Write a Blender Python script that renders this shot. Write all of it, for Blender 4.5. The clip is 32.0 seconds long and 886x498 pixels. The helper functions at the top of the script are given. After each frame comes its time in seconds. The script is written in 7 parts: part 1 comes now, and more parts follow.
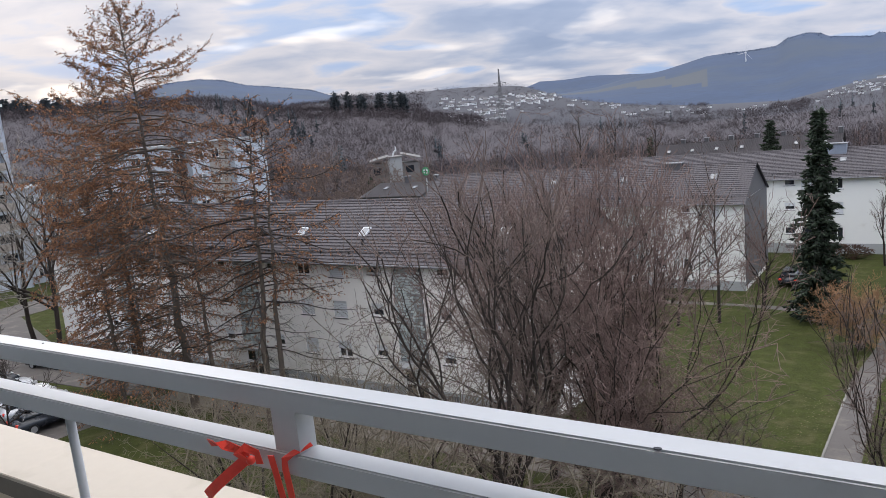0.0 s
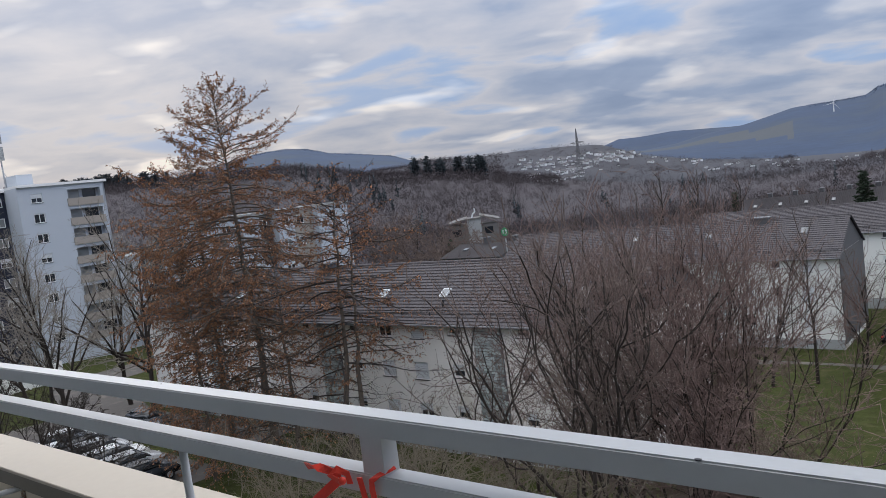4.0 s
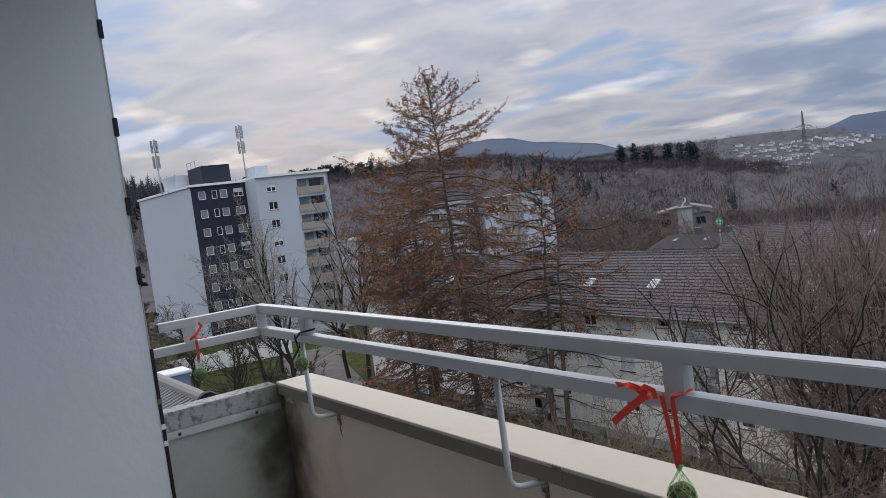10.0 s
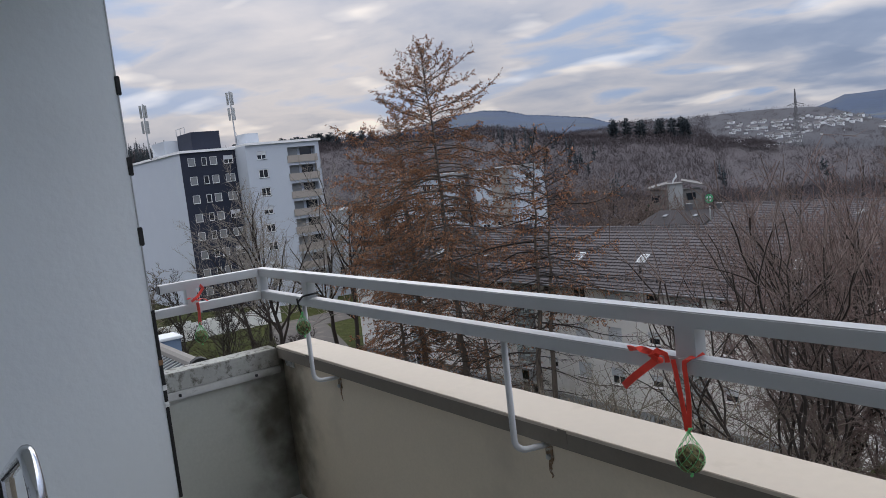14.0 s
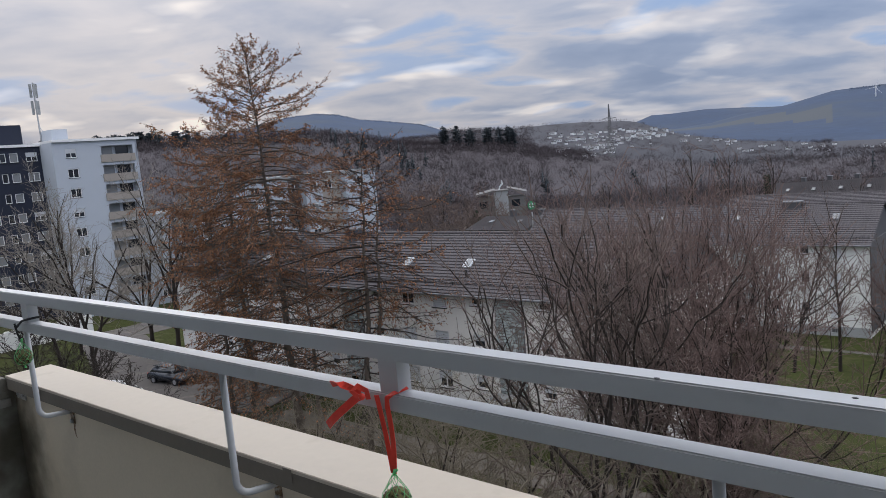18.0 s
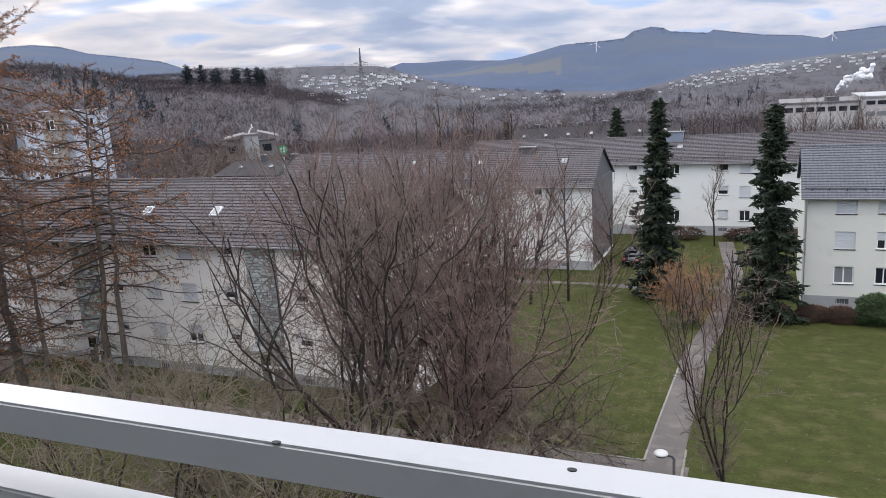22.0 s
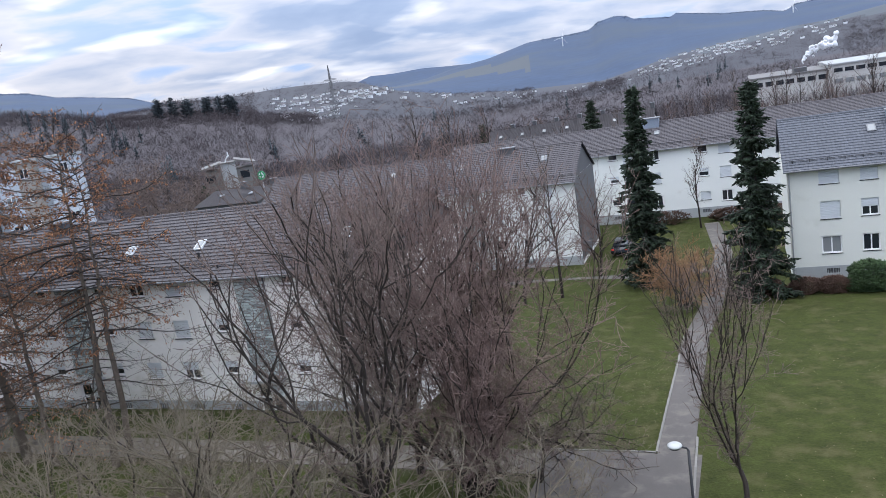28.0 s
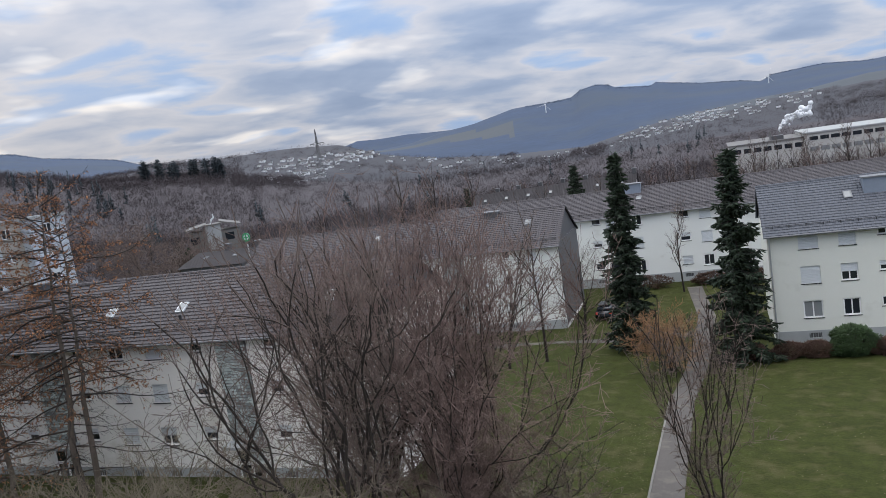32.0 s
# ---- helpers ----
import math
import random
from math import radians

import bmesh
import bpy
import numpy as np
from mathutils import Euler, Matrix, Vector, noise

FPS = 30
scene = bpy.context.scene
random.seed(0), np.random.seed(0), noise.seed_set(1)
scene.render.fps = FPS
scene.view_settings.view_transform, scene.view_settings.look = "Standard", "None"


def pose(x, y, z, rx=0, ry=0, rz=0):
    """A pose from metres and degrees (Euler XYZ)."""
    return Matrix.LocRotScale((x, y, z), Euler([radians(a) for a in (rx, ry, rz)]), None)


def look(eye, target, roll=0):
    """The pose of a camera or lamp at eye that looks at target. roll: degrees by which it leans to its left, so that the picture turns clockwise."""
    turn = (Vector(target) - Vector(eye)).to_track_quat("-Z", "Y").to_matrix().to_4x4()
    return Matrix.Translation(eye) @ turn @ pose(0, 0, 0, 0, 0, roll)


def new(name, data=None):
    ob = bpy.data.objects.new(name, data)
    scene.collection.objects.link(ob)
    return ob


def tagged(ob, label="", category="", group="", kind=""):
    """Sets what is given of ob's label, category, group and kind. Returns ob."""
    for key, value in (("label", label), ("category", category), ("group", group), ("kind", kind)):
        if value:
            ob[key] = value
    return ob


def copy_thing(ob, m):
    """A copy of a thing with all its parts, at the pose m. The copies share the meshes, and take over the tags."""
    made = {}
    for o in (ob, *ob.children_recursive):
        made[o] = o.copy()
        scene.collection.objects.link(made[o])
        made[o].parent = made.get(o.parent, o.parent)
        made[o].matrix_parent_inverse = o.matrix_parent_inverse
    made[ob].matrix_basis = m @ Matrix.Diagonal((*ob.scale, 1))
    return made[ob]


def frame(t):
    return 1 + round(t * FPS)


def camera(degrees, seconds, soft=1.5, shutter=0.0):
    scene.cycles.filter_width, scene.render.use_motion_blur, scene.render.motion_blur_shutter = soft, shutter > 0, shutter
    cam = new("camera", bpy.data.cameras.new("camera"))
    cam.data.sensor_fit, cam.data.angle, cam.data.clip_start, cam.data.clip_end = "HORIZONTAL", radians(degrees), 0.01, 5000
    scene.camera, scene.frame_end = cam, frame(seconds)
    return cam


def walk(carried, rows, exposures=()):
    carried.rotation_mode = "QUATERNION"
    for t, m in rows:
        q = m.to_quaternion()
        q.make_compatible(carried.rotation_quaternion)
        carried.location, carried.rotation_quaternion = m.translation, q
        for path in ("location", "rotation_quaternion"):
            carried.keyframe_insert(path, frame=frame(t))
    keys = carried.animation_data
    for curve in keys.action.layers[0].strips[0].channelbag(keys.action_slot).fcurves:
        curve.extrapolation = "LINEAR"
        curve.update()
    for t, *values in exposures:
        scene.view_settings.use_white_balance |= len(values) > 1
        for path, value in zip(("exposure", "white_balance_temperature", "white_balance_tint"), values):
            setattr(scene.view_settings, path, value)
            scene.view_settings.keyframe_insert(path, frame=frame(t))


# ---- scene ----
# ---- camera ----
cam = camera(60.4, 32.0, soft=0.7)
ROWS = [
    (0, -0.236, 0.662, 19.299, 79.77, 5.59, 32.87),
    (0.5, -0.126, 0.723, 19.285, 79.03, 5.75, 33.95),
    (1, -0.138, 0.619, 19.302, 79.17, 6.21, 35.20),
    (1.5, -0.160, 0.551, 19.297, 79.83, 6.60, 36.04),
    (2, -0.141, 0.542, 19.307, 81.35, 6.81, 36.49),
    (2.5, -0.130, 0.546, 19.307, 83.06, 6.83, 36.94),
    (3, -0.123, 0.538, 19.303, 84.38, 7.05, 37.62),
    (3.5, -0.121, 0.533, 19.297, 84.83, 7.24, 38.29),
    (5.5, -0.126, 0.537, 19.290, 85.36, 7.57, 39.54),
    (6, -0.132, 0.516, 19.293, 85.49, 7.52, 40.08),
    (6.5, -0.197, 0.475, 19.298, 85.51, 6.80, 40.98),
    (7, -0.242, 0.419, 19.297, 85.66, 5.56, 41.19),
    (7.5, -0.210, 0.419, 19.301, 86.14, 4.85, 42.36),
    (8, -0.114, 0.489, 19.273, 87.23, 4.14, 49.99),
    (8.5, -0.034, 0.424, 19.293, 87.62, 4.55, 57.00),
    (9, -0.011, 0.234, 19.304, 87.67, 6.49, 56.84),
    (9.5, 0.017, 0.105, 19.294, 86.93, 7.48, 56.23),
    (10, 0.005, 0.065, 19.295, 86.16, 7.44, 54.06),
    (10.5, 0.010, 0.012, 19.296, 85.55, 7.29, 53.39),
    (11, 0.000, 0.000, 19.296, 85.09, 6.98, 53.07),
    (11.5, -0.023, 0.005, 19.282, 84.93, 6.79, 53.08),
    (12, -0.033, 0.004, 19.281, 84.72, 6.65, 53.13),
    (12.5, -0.038, 0.009, 19.282, 84.49, 6.53, 53.23),
    (13, -0.034, 0.014, 19.280, 84.26, 6.45, 53.22),
    (13.5, -0.033, 0.010, 19.277, 83.98, 6.34, 53.40),
    (15.5, -0.018, 0.089, 19.283, 83.67, 6.37, 52.69),
    (16, -0.002, 0.160, 19.284, 83.53, 5.98, 49.38),
    (16.5, 0.007, 0.238, 19.276, 83.50, 5.77, 46.67),
    (17, 0.022, 0.285, 19.280, 83.21, 5.50, 44.24),
    (17.5, 0.009, 0.335, 19.271, 83.15, 5.23, 42.76),
    (18, 0.032, 0.382, 19.268, 83.05, 5.10, 40.91),
    (18.5, 0.046, 0.453, 19.257, 83.07, 5.02, 39.59),
    (19, 0.072, 0.531, 19.250, 82.82, 5.29, 38.09),
    (19.5, 0.076, 0.599, 19.236, 82.28, 5.41, 36.39),
    (20, 0.101, 0.660, 19.229, 81.44, 5.79, 34.33),
    (20.5, 0.018, 0.645, 19.228, 80.50, 4.84, 31.09),
    (21, -0.139, 0.689, 19.214, 79.93, 4.13, 27.81),
    (21.5, -0.156, 0.715, 19.217, 78.16, 3.28, 23.22),
    (22, -0.086, 0.935, 19.213, 77.54, 3.56, 22.65),
    (22.5, -0.059, 1.072, 19.185, 75.13, 4.49, 21.68),
    (23, -0.126, 1.091, 19.212, 73.73, 5.29, 18.98),
    (23.5, -0.164, 1.118, 19.268, 73.28, 4.93, 16.48),
    (24, -0.202, 1.168, 19.282, 72.65, 4.45, 15.35),
    (24.5, -0.265, 1.197, 19.305, 72.76, 4.57, 16.27),
    (25, -0.272, 1.229, 19.322, 73.49, 5.18, 17.63),
    (25.5, -0.275, 1.213, 19.311, 75.41, 6.02, 18.82),
    (27.5, -0.289, 1.225, 19.337, 77.41, 8.74, 20.30),
    (28, -0.301, 1.242, 19.329, 77.83, 9.05, 20.48),
    (28.5, -0.303, 1.246, 19.326, 78.34, 9.10, 20.42),
    (29, -0.272, 1.222, 19.333, 79.34, 8.73, 20.49),
    (29.5, -0.266, 1.214, 19.340, 80.46, 8.51, 20.51),
    (30, -0.330, 1.209, 19.355, 81.15, 8.34, 20.28),
    (30.5, -0.303, 1.174, 19.361, 81.49, 8.46, 20.05),
    (31, -0.240, 1.174, 19.363, 81.84, 8.54, 19.84),
    (31.5, -0.281, 1.213, 19.368, 82.13, 8.55, 19.63),
    (32, -0.263, 1.239, 19.369, 82.37, 8.59, 19.39),
]

LIGHT = [(0, 0.24, 6230, 13), (2, 0.02, 6180, 12), (3.5, -0.14, 6130, 11), (7, -0.2, 6100, 11), (9, -0.25, 6150, 12), (13, -0.18, 6130, 12), (16, -0.27, 6180, 13), (19, -0.1, 6130, 12), (20, 0.05, 6200, 13), (21, 0.22, 6250, 14), (22, 0.42, 6300, 14), (23, 0.75, 6400, 15), (24, 0.95, 6130, 12), (25, 0.94, 5550, 9), (26, 0.66, 5700, 9), (28, 0.5, 5800, 11), (30, 0.08, 6150, 10), (32, 0.05, 6150, 10)]
walk(cam, [(t, pose(x, y, z, rx, ry, rz)) for t, x, y, z, rx, ry, rz in ROWS], LIGHT)

# ---- world and light ----
SUN_AZ, SUN_EL = -62.0, 16.0   # bearing from +y towards +x, height


def sky_world():
    w = bpy.data.worlds.new("overcast_sky")
    w.use_nodes = True
    scene.world = w
    nt = w.node_tree
    nt.nodes.clear()
    out = nt.nodes.new("ShaderNodeOutputWorld")
    bg = nt.nodes.new("ShaderNodeBackground")
    sky = nt.nodes.new("ShaderNodeTexSky")
    sky.sky_type, sky.sun_disc = "NISHITA", False
    sky.sun_elevation, sky.sun_rotation = radians(SUN_EL), radians(SUN_AZ)
    sky.dust_density, sky.ozone_density = 2.0, 2.0
    tc = nt.nodes.new("ShaderNodeTexCoord")
    sep = nt.nodes.new("ShaderNodeSeparateXYZ")
    nt.links.new(tc.outputs["Generated"], sep.inputs[0])

    def m(op, a, b=None, c=None):
        n = nt.nodes.new("ShaderNodeMath")
        n.operation = op
        for k, v in enumerate((a, b, c)):
            if v is None:
                continue
            if isinstance(v, (int, float)):
                n.inputs[k].default_value = v
            else:
                nt.links.new(v, n.inputs[k])
        return n.outputs[0]
    # flat cloud deck: the direction laid onto a plane overhead
    zz = m("ADD", m("MAXIMUM", sep.outputs[2], 0.0), 0.20)
    comb = nt.nodes.new("ShaderNodeCombineXYZ")
    nt.links.new(m("DIVIDE", sep.outputs[0], zz), comb.inputs[0])
    nt.links.new(m("DIVIDE", sep.outputs[1], zz), comb.inputs[1])
    mp = nt.nodes.new("ShaderNodeMapping")
    mp.vector_type = "TEXTURE"
    mp.inputs["Rotation"].default_value = (0, 0, radians(38))
    mp.inputs["Location"].default_value = (3.0, 1.6, 0)
    mp.inputs["Scale"].default_value = (1.12, 0.92, 1)
    nt.links.new(comb.outputs[0], mp.inputs[0])

    def noi(scale, detail, rough, dist):
        n = nt.nodes.new("ShaderNodeTexNoise")
        n.inputs["Scale"].default_value = scale
        n.inputs["Detail"].default_value = detail
        n.inputs["Roughness"].default_value = rough
        n.inputs["Distortion"].default_value = dist
        nt.links.new(mp.outputs[0], n.inputs["Vector"])
        return n.outputs["Fac"]

    def ramp(src, stops):
        r = nt.nodes.new("ShaderNodeValToRGB")
        while len(r.color_ramp.elements) < len(stops):
            r.color_ramp.elements.new(0.5)
        for e, (p, c) in zip(r.color_ramp.elements, stops):
            e.position, e.color = p, (*c, 1)
        nt.links.new(src, r.inputs[0])
        return r.outputs[0]
    big = noi(0.80, 3, 0.42, 0.2)
    fine = noi(2.3, 5, 0.5, 0.25)
    dens = m("ADD", m("MULTIPLY", big, 0.55), m("MULTIPLY", fine, 0.45))
    # thick grey-blue undersides, thinner pale cloud, a few bright rims and gaps of blue
    cloud = ramp(dens, [(0.36, (0.31, 0.45, 0.70)), (0.425, (0.40, 0.51, 0.70)), (0.47, (0.61, 0.61, 0.655)), (0.515, (0.50, 0.53, 0.61)),
                        (0.56, (0.36, 0.425, 0.555)), (0.64, (0.28, 0.35, 0.49))])
    # bright thin places in the deck towards the hidden sun
    sa, se = radians(SUN_AZ), radians(SUN_EL)
    dot = m("ADD", m("ADD", m("MULTIPLY", sep.outputs[0], math.sin(sa) * math.cos(se)), m("MULTIPLY", sep.outputs[1], math.cos(sa) * math.cos(se))), m("MULTIPLY", sep.outputs[2], math.sin(se)))
    glow = m("MULTIPLY", m("POWER", m("MAXIMUM", dot, 0.0), 3.0), 0.60)
    gap = noi(2.5, 3, 0.42, 0.2)
    thin = ramp(gap, [(0.56, (0.0, 0.0, 0.0)), (0.61, (0.35, 0.35, 0.35)), (0.67, (1, 1, 1))])
    warm = nt.nodes.new("ShaderNodeMix")
    warm.data_type, warm.blend_type = "RGBA", "ADD"
    gl = nt.nodes.new("ShaderNodeMix")
    gl.data_type, gl.blend_type = "RGBA", "MULTIPLY"
    gl.inputs[0].default_value = 1.0
    nt.links.new(thin, gl.inputs[6])
    gl.inputs[7].default_value = (0.95, 0.78, 0.52, 1)
    nt.links.new(glow, warm.inputs[0])
    nt.links.new(cloud, warm.inputs[6])
    nt.links.new(gl.outputs[2], warm.inputs[7])
    # the clear sky behind shows faintly through the deck
    mix = nt.nodes.new("ShaderNodeMix")
    mix.data_type = "RGBA"
    mix.inputs[0].default_value = 0.95
    sk = nt.nodes.new("ShaderNodeMix")
    sk.data_type, sk.blend_type = "RGBA", "MULTIPLY"
    sk.inputs[0].default_value = 1.0
    nt.links.new(sky.outputs[0], sk.inputs[6])
    sk.inputs[7].default_value = (0.1, 0.1, 0.1, 1)
    nt.links.new(sk.outputs[2], mix.inputs[6])
    nt.links.new(warm.outputs[2], mix.inputs[7])
    # overhead the deck is thick and plain white
    over = nt.nodes.new("ShaderNodeMapRange")
    over.interpolation_type = "SMOOTHSTEP"
    over.inputs["From Min"].default_value, over.inputs["From Max"].default_value = 0.40, 0.85
    nt.links.new(sep.outputs[2], over.inputs[0])
    deck = nt.nodes.new("ShaderNodeMix")
    deck.data_type = "RGBA"
    nt.links.new(over.outputs[0], deck.inputs[0])
    nt.links.new(mix.outputs[2], deck.inputs[6])
    deck.inputs[7].default_value = (0.495, 0.487, 0.475, 1)
    nt.links.new(deck.outputs[2], bg.inputs[0])
    # an overcast sky is brightest overhead
    hi = nt.nodes.new("ShaderNodeMapRange")
    hi.interpolation_type = "SMOOTHSTEP"
    hi.inputs["From Min"].default_value, hi.inputs["From Max"].default_value = 0.36, 0.75
    hi.inputs["To Max"].default_value = 2.0
    nt.links.new(sep.outputs[2], hi.inputs[0])
    zen = m("ADD", m("ADD", 0.80, m("MULTIPLY", m("MAXIMUM", sep.outputs[2], 0.0), 1.45)), hi.outputs[0])
    thick = m("SUBTRACT", 1.17, m("MULTIPLY", m("POWER", m("MAXIMUM", dot, 0.0), 3.0), 0.27))
    nt.links.new(m("MULTIPLY", zen, thick), bg.inputs[1])
    nt.links.new(bg.outputs[0], out.inputs[0])


sky_world()
sun_data = bpy.data.lights.new("sun", "SUN")
sun_data.energy, sun_data.angle, sun_data.color = 0.35, radians(30), (1.0, 0.95, 0.88)
sun_lamp = new("sun", sun_data)
_a, _e = radians(SUN_AZ), radians(SUN_EL)
sun_lamp.matrix_world = look((0, 0, 60), (-math.sin(_a) * math.cos(_e), -math.cos(_a) * math.cos(_e), 60 - math.sin(_e)))

# ---- materials ----


def material(name, base, rough=0.7, metal=0.0, vary=0.12, scale=4.0, fine=40.0, bump=0.2, dist=0.01, stain=None, stain_at=0.62, stain_scale=1.2, spec=0.4, rand=0.0, coords="Object"):
    """A rough surface with colour that varies at two sizes, relief and, if given, stains of another colour."""
    mt = bpy.data.materials.new(name)
    mt.use_nodes = True
    nt = mt.node_tree
    bs = nt.nodes["Principled BSDF"]
    bs.inputs["Metallic"].default_value = metal
    bs.inputs["Specular IOR Level"].default_value = spec
    tc = nt.nodes.new("ShaderNodeTexCoord")

    def noi(s, d=4):
        n = nt.nodes.new("ShaderNodeTexNoise")
        n.inputs["Scale"].default_value = s
        n.inputs["Detail"].default_value = d
        n.inputs["Roughness"].default_value = 0.6
        nt.links.new(tc.outputs[coords], n.inputs["Vector"])
        return n

    def mixc(fac, a, b, kind="MIX"):
        n = nt.nodes.new("ShaderNodeMix")
        n.data_type, n.blend_type = "RGBA", kind
        for sock, v in ((n.inputs[0], fac), (n.inputs[6], a), (n.inputs[7], b)):
            if isinstance(v, (tuple, list)):
                sock.default_value = (*v, 1)
            elif isinstance(v, (int, float)):
                sock.default_value = v
            else:
                nt.links.new(v, sock)
        return n.outputs[2]
    lo = tuple(c * (1 - vary) for c in base)
    hi = tuple(min(1, c * (1 + vary)) for c in base)
    n1, n2 = noi(scale, 5), noi(fine, 3)
    col = mixc(n1.outputs["Fac"], lo, hi)
    g = nt.nodes.new("ShaderNodeMapRange")
    g.inputs["To Min"].default_value, g.inputs["To Max"].default_value = 1 - vary * 0.8, 1 + vary * 0.8
    nt.links.new(n2.outputs["Fac"], g.inputs[0])
    col = mixc(1.0, col, g.outputs[0], "MULTIPLY")
    if stain:
        n3 = noi(stain_scale, 6)
        r = nt.nodes.new("ShaderNodeMapRange")
        r.inputs["From Min"].default_value, r.inputs["From Max"].default_value = stain_at - 0.06, stain_at + 0.10
        nt.links.new(n3.outputs["Fac"], r.inputs[0])
        col = mixc(r.outputs[0], col, stain)
    if rand:
        oi = nt.nodes.new("ShaderNodeObjectInfo")
        r = nt.nodes.new("ShaderNodeMapRange")
        r.inputs["To Min"].default_value, r.inputs["To Max"].default_value = 1 - rand, 1 + rand
        nt.links.new(oi.outputs["Random"], r.inputs[0])
        col = mixc(1.0, col, r.outputs[0], "MULTIPLY")
    nt.links.new(col, bs.inputs["Base Color"])
    rr = nt.nodes.new("ShaderNodeMapRange")
    rr.inputs["To Min"].default_value, rr.inputs["To Max"].default_value = max(0, rough - 0.1), min(1, rough + 0.1)
    nt.links.new(n1.outputs["Fac"], rr.inputs[0])
    nt.links.new(rr.outputs[0], bs.inputs["Roughness"])
    if bump:
        b = nt.nodes.new("ShaderNodeBump")
        b.inputs["Strength"].default_value, b.inputs["Distance"].default_value = bump, dist
        nt.links.new(n2.outputs["Fac"], b.inputs["Height"])
        nt.links.new(b.outputs[0], bs.inputs["Normal"])
    return mt


def islands(mt, amount):
    """Varies a material from piece to piece of a joined mesh."""
    nt = mt.node_tree
    bs = nt.nodes["Principled BSDF"]
    src = bs.inputs["Base Color"].links[0].from_socket
    ge = nt.nodes.new("ShaderNodeNewGeometry")
    r = nt.nodes.new("ShaderNodeMapRange")
    r.inputs["To Min"].default_value, r.inputs["To Max"].default_value = 1 - amount, 1 + amount
    nt.links.new(ge.outputs["Random Per Island"], r.inputs[0])
    n = nt.nodes.new("ShaderNodeMix")
    n.data_type, n.blend_type = "RGBA", "MULTIPLY"
    n.inputs[0].default_value = 1
    nt.links.new(src, n.inputs[6])
    nt.links.new(r.outputs[0], n.inputs[7])
    nt.links.new(n.outputs[2], bs.inputs["Base Color"])
    return mt


M_GRASS = material("grass", (0.038, 0.045, 0.012), 0.95, vary=0.65, scale=1.1, fine=9, bump=0.9, dist=0.06, stain=(0.066, 0.063, 0.026), stain_at=0.57, stain_scale=0.8, spec=0.1)
M_ASPHALT = material("asphalt", (0.090, 0.081, 0.075), 0.9, vary=0.3, scale=0.9, fine=26, bump=0.3, stain=(0.145, 0.128, 0.112), stain_at=0.58, stain_scale=0.7)
M_GUTTER = material("painted_gutter", (0.16, 0.165, 0.175), 0.6, vary=0.15)
M_BOX = material("blue_grey_sheet", (0.20, 0.23, 0.28), 0.5, vary=0.12)
M_HEDGE = material("brown_hedge_twigs", (0.105, 0.062, 0.045), 0.9, vary=0.3, scale=0.8, fine=5, bump=0)
M_PATH = material("worn_gravelly_path", (0.135, 0.116, 0.098), 0.95, vary=0.25, scale=1.2, fine=20, bump=0.3, stain=(0.10, 0.088, 0.07), stain_at=0.56, stain_scale=1.1)
M_LITTER = material("leaf_litter", (0.072, 0.060, 0.036), 0.95, vary=0.5, scale=1.4, fine=11, bump=0.8, dist=0.05, stain=(0.046, 0.050, 0.020), stain_at=0.54, stain_scale=0.7, spec=0.1)
M_KERB = material("kerb_concrete", (0.19, 0.18, 0.165), 0.9, vary=0.2, scale=2, rand=0.12)
M_PLASTER = material("white_plaster", (0.71, 0.715, 0.685), 0.9, vary=0.05, scale=0.4, fine=12, bump=0.1, stain=(0.58, 0.57, 0.52), stain_at=0.66, stain_scale=0.5)
M_IVORY = material("ivory_plaster", (0.66, 0.66, 0.60), 0.9, vary=0.05, scale=0.4, fine=12, bump=0.1, stain=(0.58, 0.575, 0.51), stain_at=0.66, stain_scale=0.5)
M_CREAM = material("cream_plaster", (0.77, 0.745, 0.71), 0.9, vary=0.06, scale=0.4, fine=12, bump=0.1, stain=(0.62, 0.59, 0.53), stain_at=0.62, stain_scale=0.5)
M_TOWER = material("tower_render", (0.45, 0.485, 0.535), 0.9, vary=0.05, scale=0.3, fine=8, bump=0.1, stain=(0.48, 0.51, 0.545), stain_at=0.64, stain_scale=0.25)
M_GREYP = material("plinth_grey", (0.33, 0.34, 0.34), 0.9, vary=0.12, scale=1)
M_ROOF = material("roof_tiles", (0.106, 0.098, 0.103), 0.85, vary=0.15, scale=1.2, fine=9, bump=0.4, dist=0.02, spec=0.15)
M_ROOFB = material("roof_tiles_bluish", (0.105, 0.110, 0.128), 0.75, vary=0.2, scale=1.2, fine=9, bump=0.5, dist=0.03, spec=0.35)
M_SLATE = material("slate_cladding", (0.085, 0.085, 0.09), 0.6, vary=0.3, scale=1.5, fine=7, bump=0.4)
M_FRAME = material("white_window_frame", (0.78, 0.78, 0.77), 0.45, vary=0.03)
M_SHUT = material("roller_shutter", (0.56, 0.58, 0.60), 0.6, vary=0.05)
M_STONE = material("rubble_stone", (0.36, 0.405, 0.40), 0.85, vary=0.3, scale=3, rand=0.5)
M_NAVY = material("navy_cladding", (0.013, 0.018, 0.036), 0.6, vary=0.25, scale=0.6, fine=3)
M_BEIGE = material("balcony_panel", (0.33, 0.295, 0.26), 0.8, vary=0.08)
M_DARKM = material("dark_metal", (0.035, 0.035, 0.038), 0.5, metal=0.3, vary=0.2)
M_GALV = material("galvanised_steel", (0.45, 0.46, 0.47), 0.45, metal=0.7, vary=0.15)
